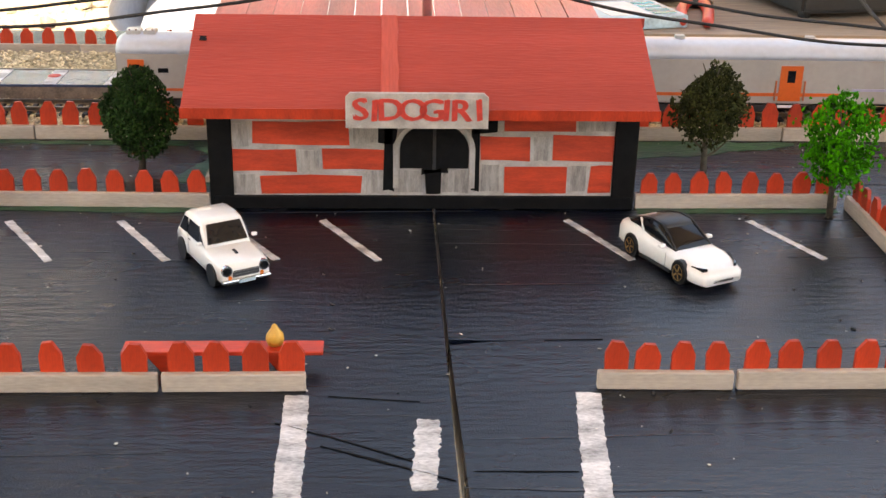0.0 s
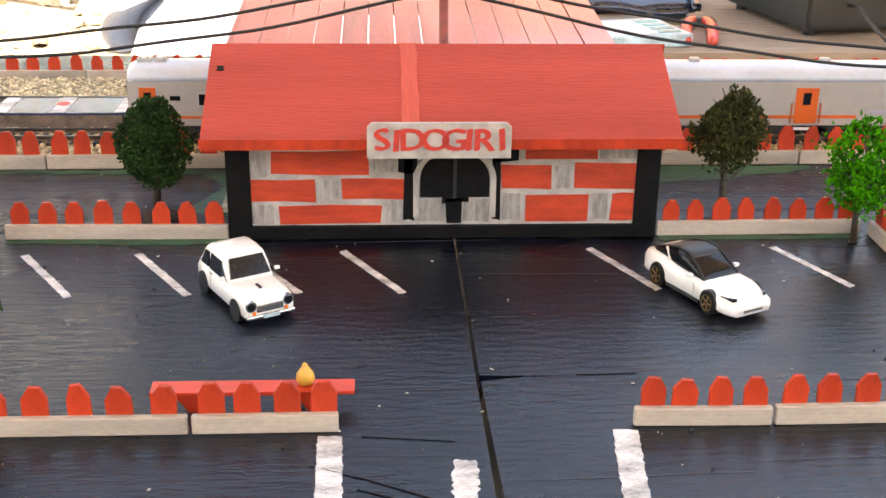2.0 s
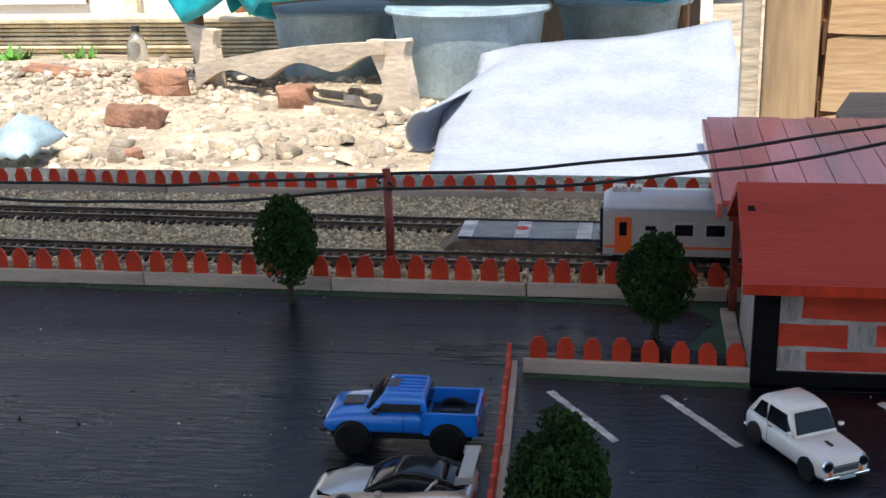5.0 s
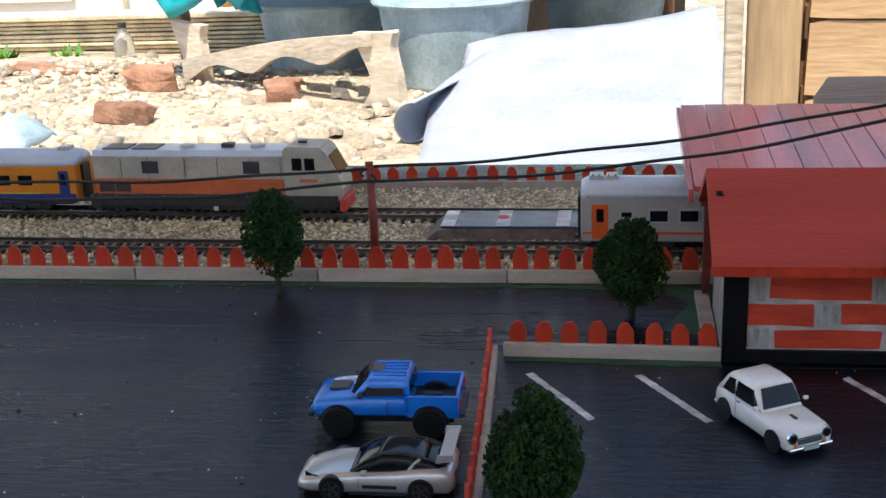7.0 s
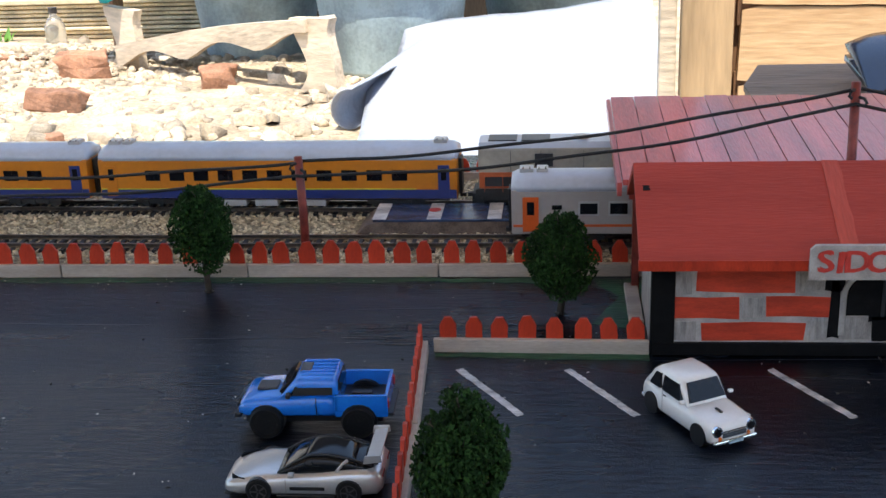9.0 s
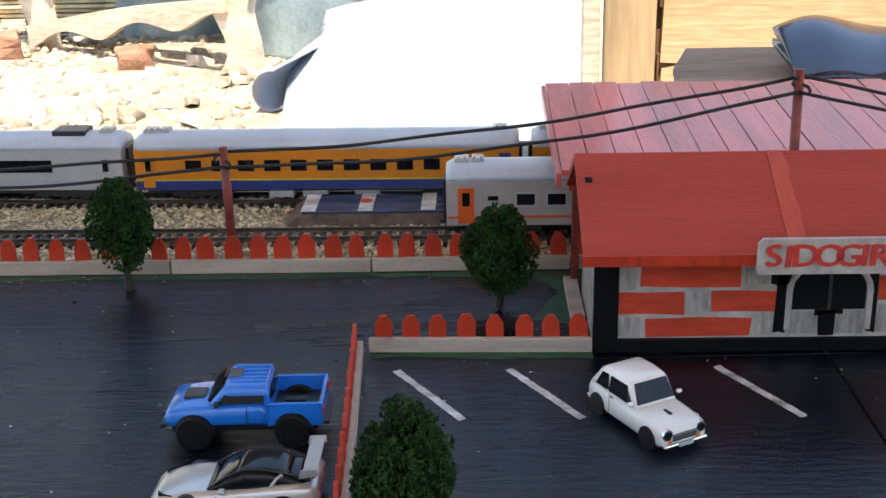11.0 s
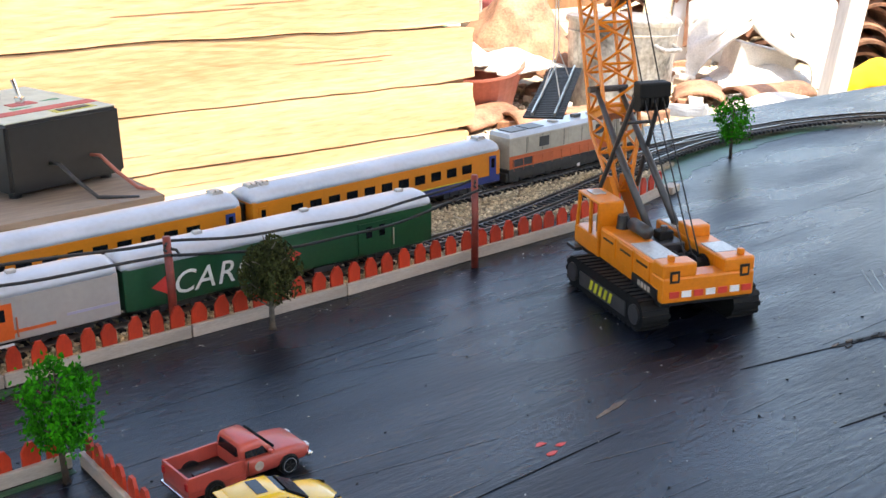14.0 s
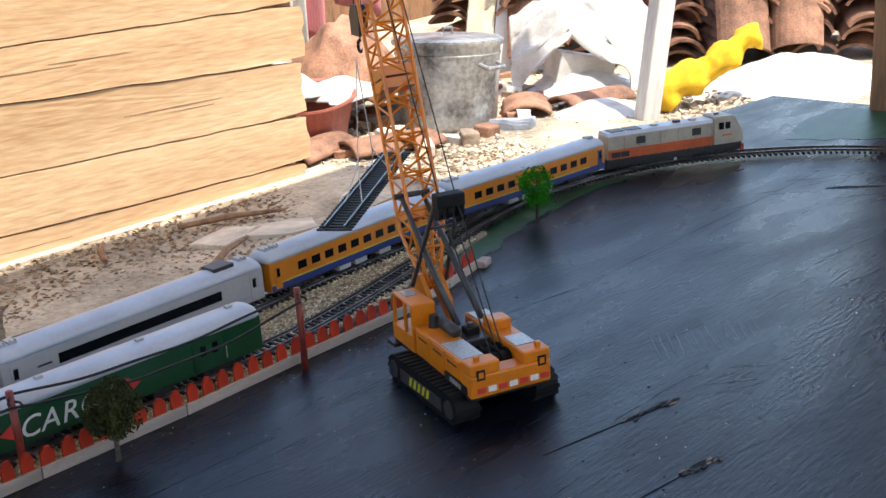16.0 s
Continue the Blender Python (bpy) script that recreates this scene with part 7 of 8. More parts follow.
def chunk(name, x, y, z, sx, sy, sz, rz, material, label, category, seed, group=""):
    rnd = random.Random(seed)
    bm = box(bmesh.new(), -sx, sx, -sy, sy, 0, sz * 2, min(sx, sy, sz) * 0.22)
    bmesh.ops.subdivide_edges(bm, edges=bm.edges[:], cuts=2, use_grid_fill=True)
    for v in bm.verts:
        v.co += Vector((noise.noise(v.co * 14 + Vector((seed, 0, 0))), noise.noise(v.co * 14 + Vector((0, seed, 0))), noise.noise(v.co * 14 + Vector((0, 0, seed))))) * min(sx, sy, sz) * 0.7
    ob = part(name, bm, material, None, label, m=pose(x, y, z - 0.015, rnd.uniform(-8, 8), rnd.uniform(-8, 8), rz))
    tagged(ob, "", category, group)
    return ob


def rubble():
    rnd = random.Random(31)
    pl = []
    for _ in range(5200):
        x, y = rnd.uniform(-3.6, -0.6), rnd.uniform(2.3, 4.8)
        h = 0.1 * math.exp(-((x + 2.7) / 0.9) ** 2 - ((y - 4.0) / 0.8) ** 2)
        if rnd.random() < 0.45 + (0.55 if y > 3.3 else 0):
            pl.append((x, y, GROUND + h - 0.002))
    pebbles("rubble", pl, 0.022, M["stone"], label="pale broken stones heaped on the yard", category="rubble", seed=7, sides=6, smooth=True)
    pl2 = [(rnd.uniform(-3.4, -0.8), rnd.uniform(2.9, 4.8), GROUND + 0.012) for _ in range(260)]
    pebbles("large_rubble", pl2, 0.05, M["stone"], label="larger pale lumps of rubble on the yard", category="rubble", seed=8, sides=7, smooth=True)
    for i, (x, y, sx, sy, sz, rz) in enumerate([(-2.42, 4.15, 0.17, 0.06, 0.045, 8), (-1.9, 3.95, 0.09, 0.07, 0.055, 20), (-1.3, 3.76, 0.062, 0.05, 0.042, 5), (-1.78, 3.38, 0.098, 0.05, 0.04, -6), (-1.62, 2.95, 0.03, 0.03, 0.012, 30)]):
        chunk("broken_brick", x, y, GROUND + 0.02, sx, sy, sz, rz, M["clay"], "broken red-brown brick on the rubble", "brick", 40 + i, "broken bricks")
    pl = []
    for _ in range(11000):
        x = rnd.uniform(0.3, 3.3)
        y = rnd.uniform(1.0, 2.44)
        pl.append((x, y, GROUND + 0.004))
    pebbles("wood_chips", pl, 0.0085, M["chip"], flat=0.2, label="wood chips and dry litter on the earth", category="litter", seed=9, sides=4)
    for i, (x, y, l, a) in enumerate([(1.9, 1.95, 0.12, 30), (2.1, 2.2, 0.16, -25), (1.7, 2.25, 0.09, 60), (2.5, 1.9, 0.1, -5)]):
        bm = tube(bmesh.new(), [(-l, 0, 0.01), (0, 0.01, 0.014), (l, 0, 0.01)], [0.008, 0.01, 0.005], 7)
        tagged(part("stick", bm, M["brown_wood"], None, "dry brown stick lying on the earth", m=pose(x, y, GROUND + 0.01, 0, 0, a)), "", "stick", "dry sticks")
    for i, (x, y, a) in enumerate([(2.0, 2.1, 20), (2.13, 2.02, -30)]):
        chunk("flat_stone", x, y, GROUND + 0.005, 0.1, 0.06, 0.012, a, M["pale_wood"], "flat pale scrap slab on the earth", "stone", 60 + i)
    bt = thing("spray_can", pose(2.42, 2.02, GROUND + 0.03, 0, 90, 25), "small white can with a green cap lying", "can")
    part("can_body", lathe(bmesh.new(), [(0.001, -0.06), (0.024, -0.06), (0.026, -0.05), (0.026, 0.04), (0.018, 0.055), (0.001, 0.055)], 18), M["white_paint"], bt)
    part("can_cap", lathe(bmesh.new(), [(0.001, 0.055), (0.018, 0.055), (0.018, 0.085), (0.001, 0.086)], 16), M["plastic_green"], bt)


rubble()


def left_yard():
    # leaning fibre sheet
    s = thing("fibre_sheet", pose(0, 0, 0), "pale grey fibre cement sheet leaning over the earth", "sheet")

    def f(u, v):
        r = max(0.0, (v - 0.4) / 0.6)
        left = float(np.interp(v, (0, 0.3, 0.5, 0.75, 0.86, 0.94, 1.0), (-0.6, -0.62, -0.654, -0.7, -0.68, -0.6, -0.48)))
        x = left + (0.305 - left) * u
        y = 2.2 + 0.25 * u + (1.8 - 0.2 * u) * v
        side = min(1.0, 0.25 + u / 0.2) if v < 0.9 else 1.0
        return (x, y, GROUND + 0.03 + (0.175 + 0.085 * u) * r ** 1.2 * side + 0.02 * math.sin(3.1 * r) + 0.01 * math.sin(5 * u + 2 * v) + 0.004 * noise.noise((u * 6, v * 8, 2)))
    part("sheet_panel", sheet_mesh(bmesh.new(), f, 32, 28, 0.008), M["sheet"], s, smooth=True)

    def g(u, v):
        a = -1.1 - 3.6 * v
        r = 0.066 * (1 - 0.45 * u)
        ax, ay = -0.70 + 0.13 * u, 3.1 + 0.62 * u
        return (ax + r * math.cos(a) * 0.95 + 0.03 * v * (1 - u), ay - r * math.cos(a) * 0.2 - 0.1 * v * (1 - u), GROUND + 0.075 + r * math.sin(a) * 1.05)
    part("curled_edge", sheet_mesh(bmesh.new(), g, 12, 20, 0.005), M["sheet"], s, smooth=True)
    # tubs
    for x, y, r, h, lab in ((-0.70, 4.18, 0.31, 0.35, "large blue-grey plastic tub under the tarpaulin"), (-1.35, 4.6, 0.28, 0.3, "grey plastic tub under the tarpaulin"), (-0.1, 4.7, 0.28, 0.32, "grey plastic tub under the tarpaulin")):
        t = thing("plastic_tub", pose(x, y, GROUND), lab, "tub", "plastic tubs")
        part("tub_wall", lathe(bmesh.new(), [(0.001, 0.0), (r * 0.8, 0.0), (r * 0.84, 0.02), (r * 0.98, h * 0.94), (r * 0.95, h * 0.94), (r * 0.8, 0.03), (0.001, 0.03)], 36), M["tub"], t, smooth=False)
        part("tub_rim", lathe(bmesh.new(), [(r * 0.96, h * 0.93), (r * 1.05, h * 0.93), (r * 1.07, h * 0.96), (r * 1.05, h), (r * 0.95, h)], 36), M["tub"], t)
    # bench with curved legs
    b = thing("low_bench", pose(0, 0, 0), "pale worn broken wooden bench with curved legs", "bench")
    for x, y, hh, lean in ((-1.80, 4.17, 0.245, 4), (-0.885, 3.62, 0.262, -2)):
        prof = []
        for side in (1, -1):
            row = []
            for k in range(13):
                t = k / 12
                c = 0.02 * math.sin(5.2 * t)
                wd = 0.062 + 0.03 * max(0, 1 - 3.2 * t) ** 1.5 + 0.034 * t ** 3
                row.append((c + side * wd, hh * t))
            prof += row if side == 1 else row[::-1]
        part("leg", prism(bmesh.new(), prof, "y", -0.022, 0.022), M["pale_wood"], b, m=pose(x, y, GROUND + 0.02, 0, lean, -30))
    n = 28
    L = 1.06
    top = [(L * k / n, 0.1 + 0.02 * math.sin(3 * k / n)) for k in range(n + 1)]
    low = [(L * k / n, 0.012 + 0.05 * abs(math.sin(math.pi * 2.6 * k / n)) ** 1.5) for k in range(n + 1)]
    part("apron", prism(bmesh.new(), top + low[::-1], "y", -0.016, 0.016), M["pale_wood"], b, m=pose(-1.82, 4.14, GROUND + 0.02, 0, -8.5, -30.5))
    part("stretcher", slab(0.06, 1.0, 0.05, 0.2, 0.075, 0.1, 0.004), M["pale_wood"], b, m=pose(-1.80, 4.14, GROUND + 0.02, 0, -8.5, -30.5))
    # tarpaulin
    t = thing("tarpaulin", pose(0, 0, 0), "crumpled turquoise tarpaulin draped over the tubs", "tarpaulin")

    hem = ((-1.96, -0.12), (-1.9, -0.2), (-1.83, -0.31), (-1.76, -0.27), (-1.68, -0.2), (-1.6, -0.29), (-1.545, -0.235), (-1.3, -0.225), (-0.97, -0.225), (-0.74, -0.165), (-0.56, -0.12), (-0.45, -0.075), (-0.29, -0.09), (-0.19, -0.17), (-0.1, -0.24), (0.07, -0.25), (0.22, -0.2), (0.36, -0.155))

    def tarp(u, v):
        x = -1.96 + 2.32 * u
        edge = float(np.interp(x, [a for a, _ in hem], [b for _, b in hem]))
        crumple = max(0.0, min(1.0, (-1.5 - x) / 0.12))
        y = 4.1 + 0.6 * v ** 1.3 + 0.06 * math.sin(4.5 * x + 1) * (1 - v) + crumple * (0.1 * abs(((x + 2.0) * 6.2) % 2 - 1) - 0.1 * v)
        z = edge + (0.34 - edge) * min(1.0, v * 1.5) ** 0.75
        wr = min(1.0, 4 * v)
        z += wr * (0.045 * noise.noise((x * 2.2, v * 5, 1.0)) + 0.012 * noise.noise((x * 5, v * 7, 5.0)))
        y += 0.05 * noise.noise((x * 3.1, v * 4, 11)) + 0.016 * noise.noise((x * 7, v * 5, 3)) - 0.02 * abs(noise.noise((x * 4.5 + v * 3, v * 3 - x * 2, 3)))
        return (x + 0.03 * noise.noise((x * 4, v * 5, 9)), y, z)
    part("tarp_cloth", sheet_mesh(bmesh.new(), tarp, 150, 40, 0.004), M["tarp"], t, smooth=True)

    def fold(u, v):
        return (-1.7 + 0.17 * u + 0.02 * math.sin(6 * v), 4.2 + 0.1 * math.sin(7 * u) + 0.06 * v, -0.02 - 0.27 * v + 0.04 * math.sin(4 * u) * v + 0.02 * noise.noise((u * 6, v * 6, 2)))
    part("hanging_fold", sheet_mesh(bmesh.new(), fold, 18, 14, 0.004), M["tarp"], t, smooth=True)
    for x, z in ((-1.282, -0.186), (-0.589, -0.098), (0.123, -0.215)):
        e = min((tarp((x + 1.96) / 2.32, q / 60) for q in range(20)), key=lambda p: abs(p[2] - z))
        part("eyelet", lathe(bmesh.new(), [(0.007, 0), (0.016, 0), (0.016, 0.004), (0.007, 0.004)], 16), M["alu"], t, m=pose(x, e[1] - 0.008, z, 90, 0, 0))
    # boards that hold the tarpaulin up
    rk = thing("pole_rack", pose(0, 0, 0), "rough pole rack holding the tarpaulin up", "rack")
    for x, y in ((-1.95, 4.5), (0.15, 4.6), (-1.95, 5.1), (0.15, 5.1)):
        part("rack_post", cyl(bmesh.new(), (x, y, GROUND - 0.02), (x, y, 0.3), 0.03, n=10), M["brown_wood"], rk)
    for y in (4.5, 5.1):
        part("rack_rail", cyl(bmesh.new(), (-2.1, y, 0.3), (0.3, y, 0.3), 0.028, n=10), M["brown_wood"], rk)
    # added screen; the deep shade behind the tubs is in its dark colour
    part("back_screen", slab(-1.95, 0.25, 5.12, 5.15, GROUND - 0.02, 0.5), M["shade_dark_wood"], rk, "boards behind the tubs, coloured dark as deep shade")
    # stacked slats
    st = thing("slat_stack", pose(0, 0, 0), "low stack of bleached bamboo slats", "slats")
    rnd = random.Random(5)
    for k in range(9):
        z = GROUND + 0.01 + k * 0.021
        part("slat", slab(-3.9 + rnd.uniform(-0.1, 0.1), -1.2 + rnd.uniform(-0.2, 0.1), 4.93 + rnd.uniform(-0.015, 0.015), 5.05, z, z + 0.015, 0.004), M["bamboo"], st)
    part("top_slat", slab(-4.0, -1.5, 4.88, 5.1, GROUND + 0.2, GROUND + 0.225, 0.005), M["bamboo"], st)
    # barred window in the far wall, crates, bottle, weeds
    w = thing("window_1", pose(-3.75, 6.59, 0), "pale barred window in the whitewashed wall", "window", "", "structure")
    part("window_frame", slab(-0.35, 0.3, -0.02, 0.01, -0.47, 0.6), M["brown_wood"], w)
    for k in range(6):
        part("bar", slab(-0.3 + k * 0.11, -0.24 + k * 0.11, -0.05, -0.02, -0.45, 0.55), M["whitewash"], w)
    for z in (-0.47, -0.2, 0.1):
        part("rail", slab(-0.36, 0.31, -0.055, -0.045, z, z + 0.05), M["whitewash"], w)
    tagged(part("board_post", slab(-0.04, 0.04, -0.03, 0.03, 0, 0.62), M["bamboo"], None, "bleached board leaning on the white wall", m=pose(-3.12, 6.5, GROUND, -3, 0, 0)), "", "board")
    tagged(part("sack", lathe(bmesh.new(), [(0.001, 0), (0.16, 0.0), (0.2, 0.04), (0.17, 0.11), (0.08, 0.145), (0.001, 0.15)], 20), M["cloth_white"], None, "white sack lying behind the slats", smooth=True, m=pose(-3.35, 5.6, GROUND)), "", "sack")
    bt = thing("plastic_bottle", pose(-2.35, 4.75, GROUND + 0.02), "clear plastic bottle standing in the rubble", "bottle")
    part("bottle_body", lathe(bmesh.new(), [(0.001, 0), (0.045, 0.0), (0.048, 0.01), (0.048, 0.1), (0.03, 0.135), (0.017, 0.145), (0.017, 0.16), (0.001, 0.16)], 20), M["clear_plastic"], bt, smooth=True)
    part("bottle_cap", lathe(bmesh.new(), [(0.001, 0.16), (0.02, 0.16), (0.02, 0.185), (0.001, 0.185)], 16), M["steel"], bt)
    rnd = random.Random(12)
    for x, y, n in ((-2.95, 4.72, 60), (-2.62, 4.7, 45), (-3.2, 5.5, 50), (-2.75, 5.6, 30)):
        bm = bmesh.new()
        for _ in range(n):
            a, l, t = rnd.uniform(0, 6.3), rnd.uniform(0.05, 0.13), rnd.uniform(0.3, 1.2)
            o = Vector((rnd.uniform(-0.05, 0.05), rnd.uniform(-0.04, 0.04), 0.0))
            d = Vector((math.cos(a) * math.cos(t), math.sin(a) * math.cos(t), math.sin(t))) * l
            p = d.cross(Vector((0, 0, 1))).normalized() * l * 0.16
            v = [bm.verts.new(q) for q in (o, o + d * 0.5 + p, o + d, o + d * 0.5 - p, o + d * 0.5 + Vector((0, 0, 0.004)))]
            bm.faces.new((v[0], v[1], v[4]))
            bm.faces.new((v[1], v[2], v[4]))
            bm.faces.new((v[2], v[3], v[4]))
            bm.faces.new((v[3], v[0], v[4]))
        tagged(part("weed", bm, M["weed"], None, "small bright green weed in the rubble", m=pose(x, y, GROUND + 0.02)), "", "plant", "weeds in the rubble")

    # crumpled sheet standing in for a grey box-like thing on the rubble
    def rag(u, v):
        return (-2.05 + 0.2 * u, 2.75 + 0.25 * v, GROUND + 0.05 + 0.1 * math.sin(3 * u) * math.sin(2.5 * v) + 0.03 * noise.noise((u * 5, v * 5, 4)))
    tagged(part("rag", sheet_mesh(bmesh.new(), rag, 12, 12, 0.006), M["tub"], None, "crumpled grey-blue sheet in place of a grey box", smooth=True), "", "rag")


left_yard()


def right_yard():
    # aluminium pot with a lid
    p = thing("cooking_pot", pose(3.42, 2.55, GROUND - 0.01, 0, 4, 0), "large dull aluminium cooking pot with lid", "pot")
    r, h = 0.205, 0.335
    part("pot_wall", lathe(bmesh.new(), [(0.001, 0), (r * 0.86, 0.0), (r * 0.92, 0.02), (r, h), (r * 0.97, h), (r * 0.88, 0.03), (0.001, 0.03)], 40), M["alu"], p)
    part("pot_rim", lathe(bmesh.new(), [(r * 0.98, h - 0.012), (r * 1.05, h - 0.01), (r * 1.06, h + 0.005), (r * 0.98, h + 0.006)], 40), M["alu"], p)
    part("lid", lathe(bmesh.new(), [(0.001, h + 0.024), (r * 0.6, h + 0.022), (r * 0.95, h + 0.018), (r * 1.04, h + 0.01), (r * 1.04, h + 0.002), (0.001, h + 0.004)], 40), M["alu"], p)
    for s in (1, -1):
        part("pot_handle", tube(bmesh.new(), [(0.05, s * r, h * 0.78), (0.045, s * (r + 0.04), h * 0.74), (-0.045, s * (r + 0.04), h * 0.74), (-0.05, s * r, h * 0.78)], 0.008, 8), M["alu"], p)
    part("lid_knob", tube(bmesh.new(), [(-0.03, 0, h + 0.02), (-0.022, 0, h + 0.05), (0.022, 0, h + 0.05), (0.03, 0, h + 0.02)], 0.006, 8), M["alu"], p)
    part("pot_band", lathe(bmesh.new(), [(r * 0.97, h - 0.05), (r * 1.0, h - 0.05), (r * 1.01, h - 0.042), (r * 0.97, h - 0.036)], 40), M["alu"], p)
    # basins
    for x, y, z, rr, m, lab in ((2.97, 2.83, 0.0, 0.17, "plastic_red", "faded red plastic basin with rubbish"), (2.82, 3.05, 0.2, 0.16, "plastic_green", "green plastic basin on the heap")):
        b = thing("plastic_basin", pose(x, y, GROUND + z, 6, -8, 0), lab, "basin", "plastic basins")
        part("basin_wall", lathe(bmesh.new(), [(0.001, 0), (rr * 0.72, 0), (rr, 0.17), (rr * 1.07, 0.175), (rr * 1.06, 0.185), (rr * 0.97, 0.18), (rr * 0.68, 0.015), (0.001, 0.015)], 32), M[m], b)
    chunk("rubbish_heap", 2.85, 3.1, GROUND, 0.2, 0.18, 0.11, 20, M["grey_wood"], "grey-brown heap of rubbish under the basin", "heap", 71)

    def cloth(x0, y0, z0, sx, sy, hz, seed):
        def f(u, v):
            d = math.sin(u * 3.0) * math.sin(v * 3.0)
            return (x0 + sx * (u - 0.5) + 0.03 * noise.noise((u * 5, v * 5, seed)), y0 + sy * (v - 0.5), z0 + hz * d + 0.09 * hz * noise.noise((u * 9, v * 9, seed + 3)) + 0.25 * hz * noise.noise((u * 4, v * 4, seed)) * d)
        return f
    for x, y, z, sx, sy, hz, m, lab in ((2.85, 2.95, -0.42, 0.42, 0.36, 0.14, "cloth_white", "crumpled white plastic sack on the heap"), (3.1, 2.8, -0.44, 0.3, 0.3, 0.06, "cloth_white", "crumpled white paper in the basin"), (2.75, 3.25, -0.22, 0.5, 0.4, 0.26, "cloth_white", "crumpled white plastic sack on the heap"),
                                        (3.35, 3.05, -0.5, 0.5, 0.5, 0.3, "clay", "red-brown crumpled cloth behind the basin"), (3.85, 2.12, GROUND - 0.01, 0.5, 0.4, 0.06, "cloth_white", "white plastic sacks spread on the ground"), (4.2, 2.5, GROUND - 0.01, 0.5, 0.42, 0.12, "cloth_white", "white plastic sacks spread on the ground"), (4.75, 1.75, GROUND - 0.01, 0.9, 0.7, 0.12, "cloth_white", "white plastic sacks spread on the ground")):
        tagged(part("crumpled_sack", sheet_mesh(bmesh.new(), cloth(x, y, z, sx, sy, hz, sx * 10 + y), 26, 26, 0.006), M[m], None, lab, smooth=True), "", "sack", "crumpled sacks")
    for i, (x, y, a, sx) in enumerate([(2.78, 2.62, 15, 0.16), (2.95, 2.45, -20, 0.13), (3.72, 2.4, 40, 0.14), (3.05, 2.38, 10, 0.08), (3.95, 2.25, -15, 0.16)]):
        bm = bmesh.new()
        f = lambda u, v: (sx * (2 * u - 1), 0.11 * math.sin(2.2 * (v - 0.5)), 0.01 + 0.07 * math.cos(2.2 * (v - 0.5)) - 0.03)
        tagged(part("roof_tile", sheet_mesh(bm, f, 8, 10, 0.012), M["clay"], None, "broken curved clay roof tile on the ground", smooth=True, m=pose(x, y, GROUND + 0.015, 0, 0, a)), "", "roof tile", "loose clay roof tiles")
    rnd = random.Random(91)
    pl = [(rnd.uniform(2.7, 4.6), rnd.uniform(1.7, 3.1), GROUND + 0.004) for _ in range(2600)]
    pebbles("yard_gravel", pl, 0.016, M["stone"], label="pale gravel and broken bits by the pot", category="gravel", seed=92)
    for i in range(46):
        x, y = rnd.uniform(2.75, 4.5), rnd.uniform(2.25, 3.0)
        m = rnd.choice(("clay", "cloth_white", "grey_wood", "sheet", "clay", "pale_wood"))
        names = {"clay": ("tile_shard", "broken red-brown tile shard on the ground", "roof tile"), "cloth_white": ("paper_scrap", "crumpled white paper scrap on the ground", "litter"), "grey_wood": ("wood_scrap", "grey scrap of wood on the ground", "litter"), "sheet": ("sheet_scrap", "pale scrap of sheet on the ground", "litter"), "pale_wood": ("wood_scrap", "pale scrap of wood on the ground", "litter")}[m]
        chunk(names[0], x, y, GROUND + 0.015, rnd.uniform(0.03, 0.09), rnd.uniform(0.02, 0.05), rnd.uniform(0.008, 0.025), rnd.uniform(0, 180), M[m], names[1], names[2], 200 + i, "litter by the pot")
    wb2 = thing("white_box", pose(4.2, 2.52, GROUND, 0, 14, -30), "crushed white cardboard box under the sack", "box")
    part("box_body", slab(-0.13, 0.13, -0.08, 0.08, 0, 0.16, 0.006), M["cloth_white"], wb2)
    # leaning white panel, red patterned cloth, posts
    wp = thing("leaning_board", pose(4.36, 3.05, GROUND, -10, 10, -38), "bleached wide board leaning behind the pot", "board")
    for k, x in enumerate((-0.2, -0.065, 0.07)):
        part("board_plank", slab(x, x + 0.13, 0, 0.025, 0, 1.15, 0.004), M["whitewash"] if k else M["bamboo"], wp)
    cl = thing("hanging_cloth", pose(0, 0, 0), "red and white checked cloth hanging behind", "cloth")
    f = lambda u, v: (3.92 + 0.36 * u, 3.3 - 0.16 * u + 0.03 * math.sin(14 * u), -0.2 + 0.57 * v)
    part("cloth_panel", sheet_mesh(bmesh.new(), f, 26, 14, 0.006), M["plastic_red"], cl, smooth=True)
    for i in range(5):
        for j in range(6):
            u, v = 0.08 + i * 0.2, 0.06 + j * 0.16
            a = Vector(f(u, v))
            part("check", slab(a.x - 0.018, a.x + 0.018, a.y - 0.0105, a.y - 0.006, a.z - 0.016, a.z + 0.016, 0.001), M["cloth_white"] if (i + j) % 2 else M["coach_orange"], cl)
    part("cloth_rail", cyl(bmesh.new(), (3.15, 3.5, 0.37), (4.4, 3.12, 0.37), 0.015, n=10), M["brown_wood"], cl)
    for x, y in ((3.15, 3.5), (4.4, 3.12)):
        part("cloth_post", cyl(bmesh.new(), (x, y, GROUND - 0.02), (x, y, 0.38), 0.015, n=10), M["brown_wood"], cl)
    for x, y, wd, lo_, m, lab in ((3.32, 3.42, 0.26, -0.25, "cloth_pink", "faded pink cloth hanging from the rail"), (3.56, 3.34, 0.3, -0.16, "cloth_pink", "faded pink cloth hanging from the rail"), (3.2, 3.3, 0.14, -0.3, "cloth_white", "white plastic sack hanging from the rail")):
        f2 = lambda u, v: (x + wd * u * (0.75 + 0.25 * v), y - 0.08 * u + 0.035 * math.sin(16 * u + x) * (1.2 - v * 0.6), lo_ - 0.1 * u * (1 - v) + (0.38 - lo_) * v)
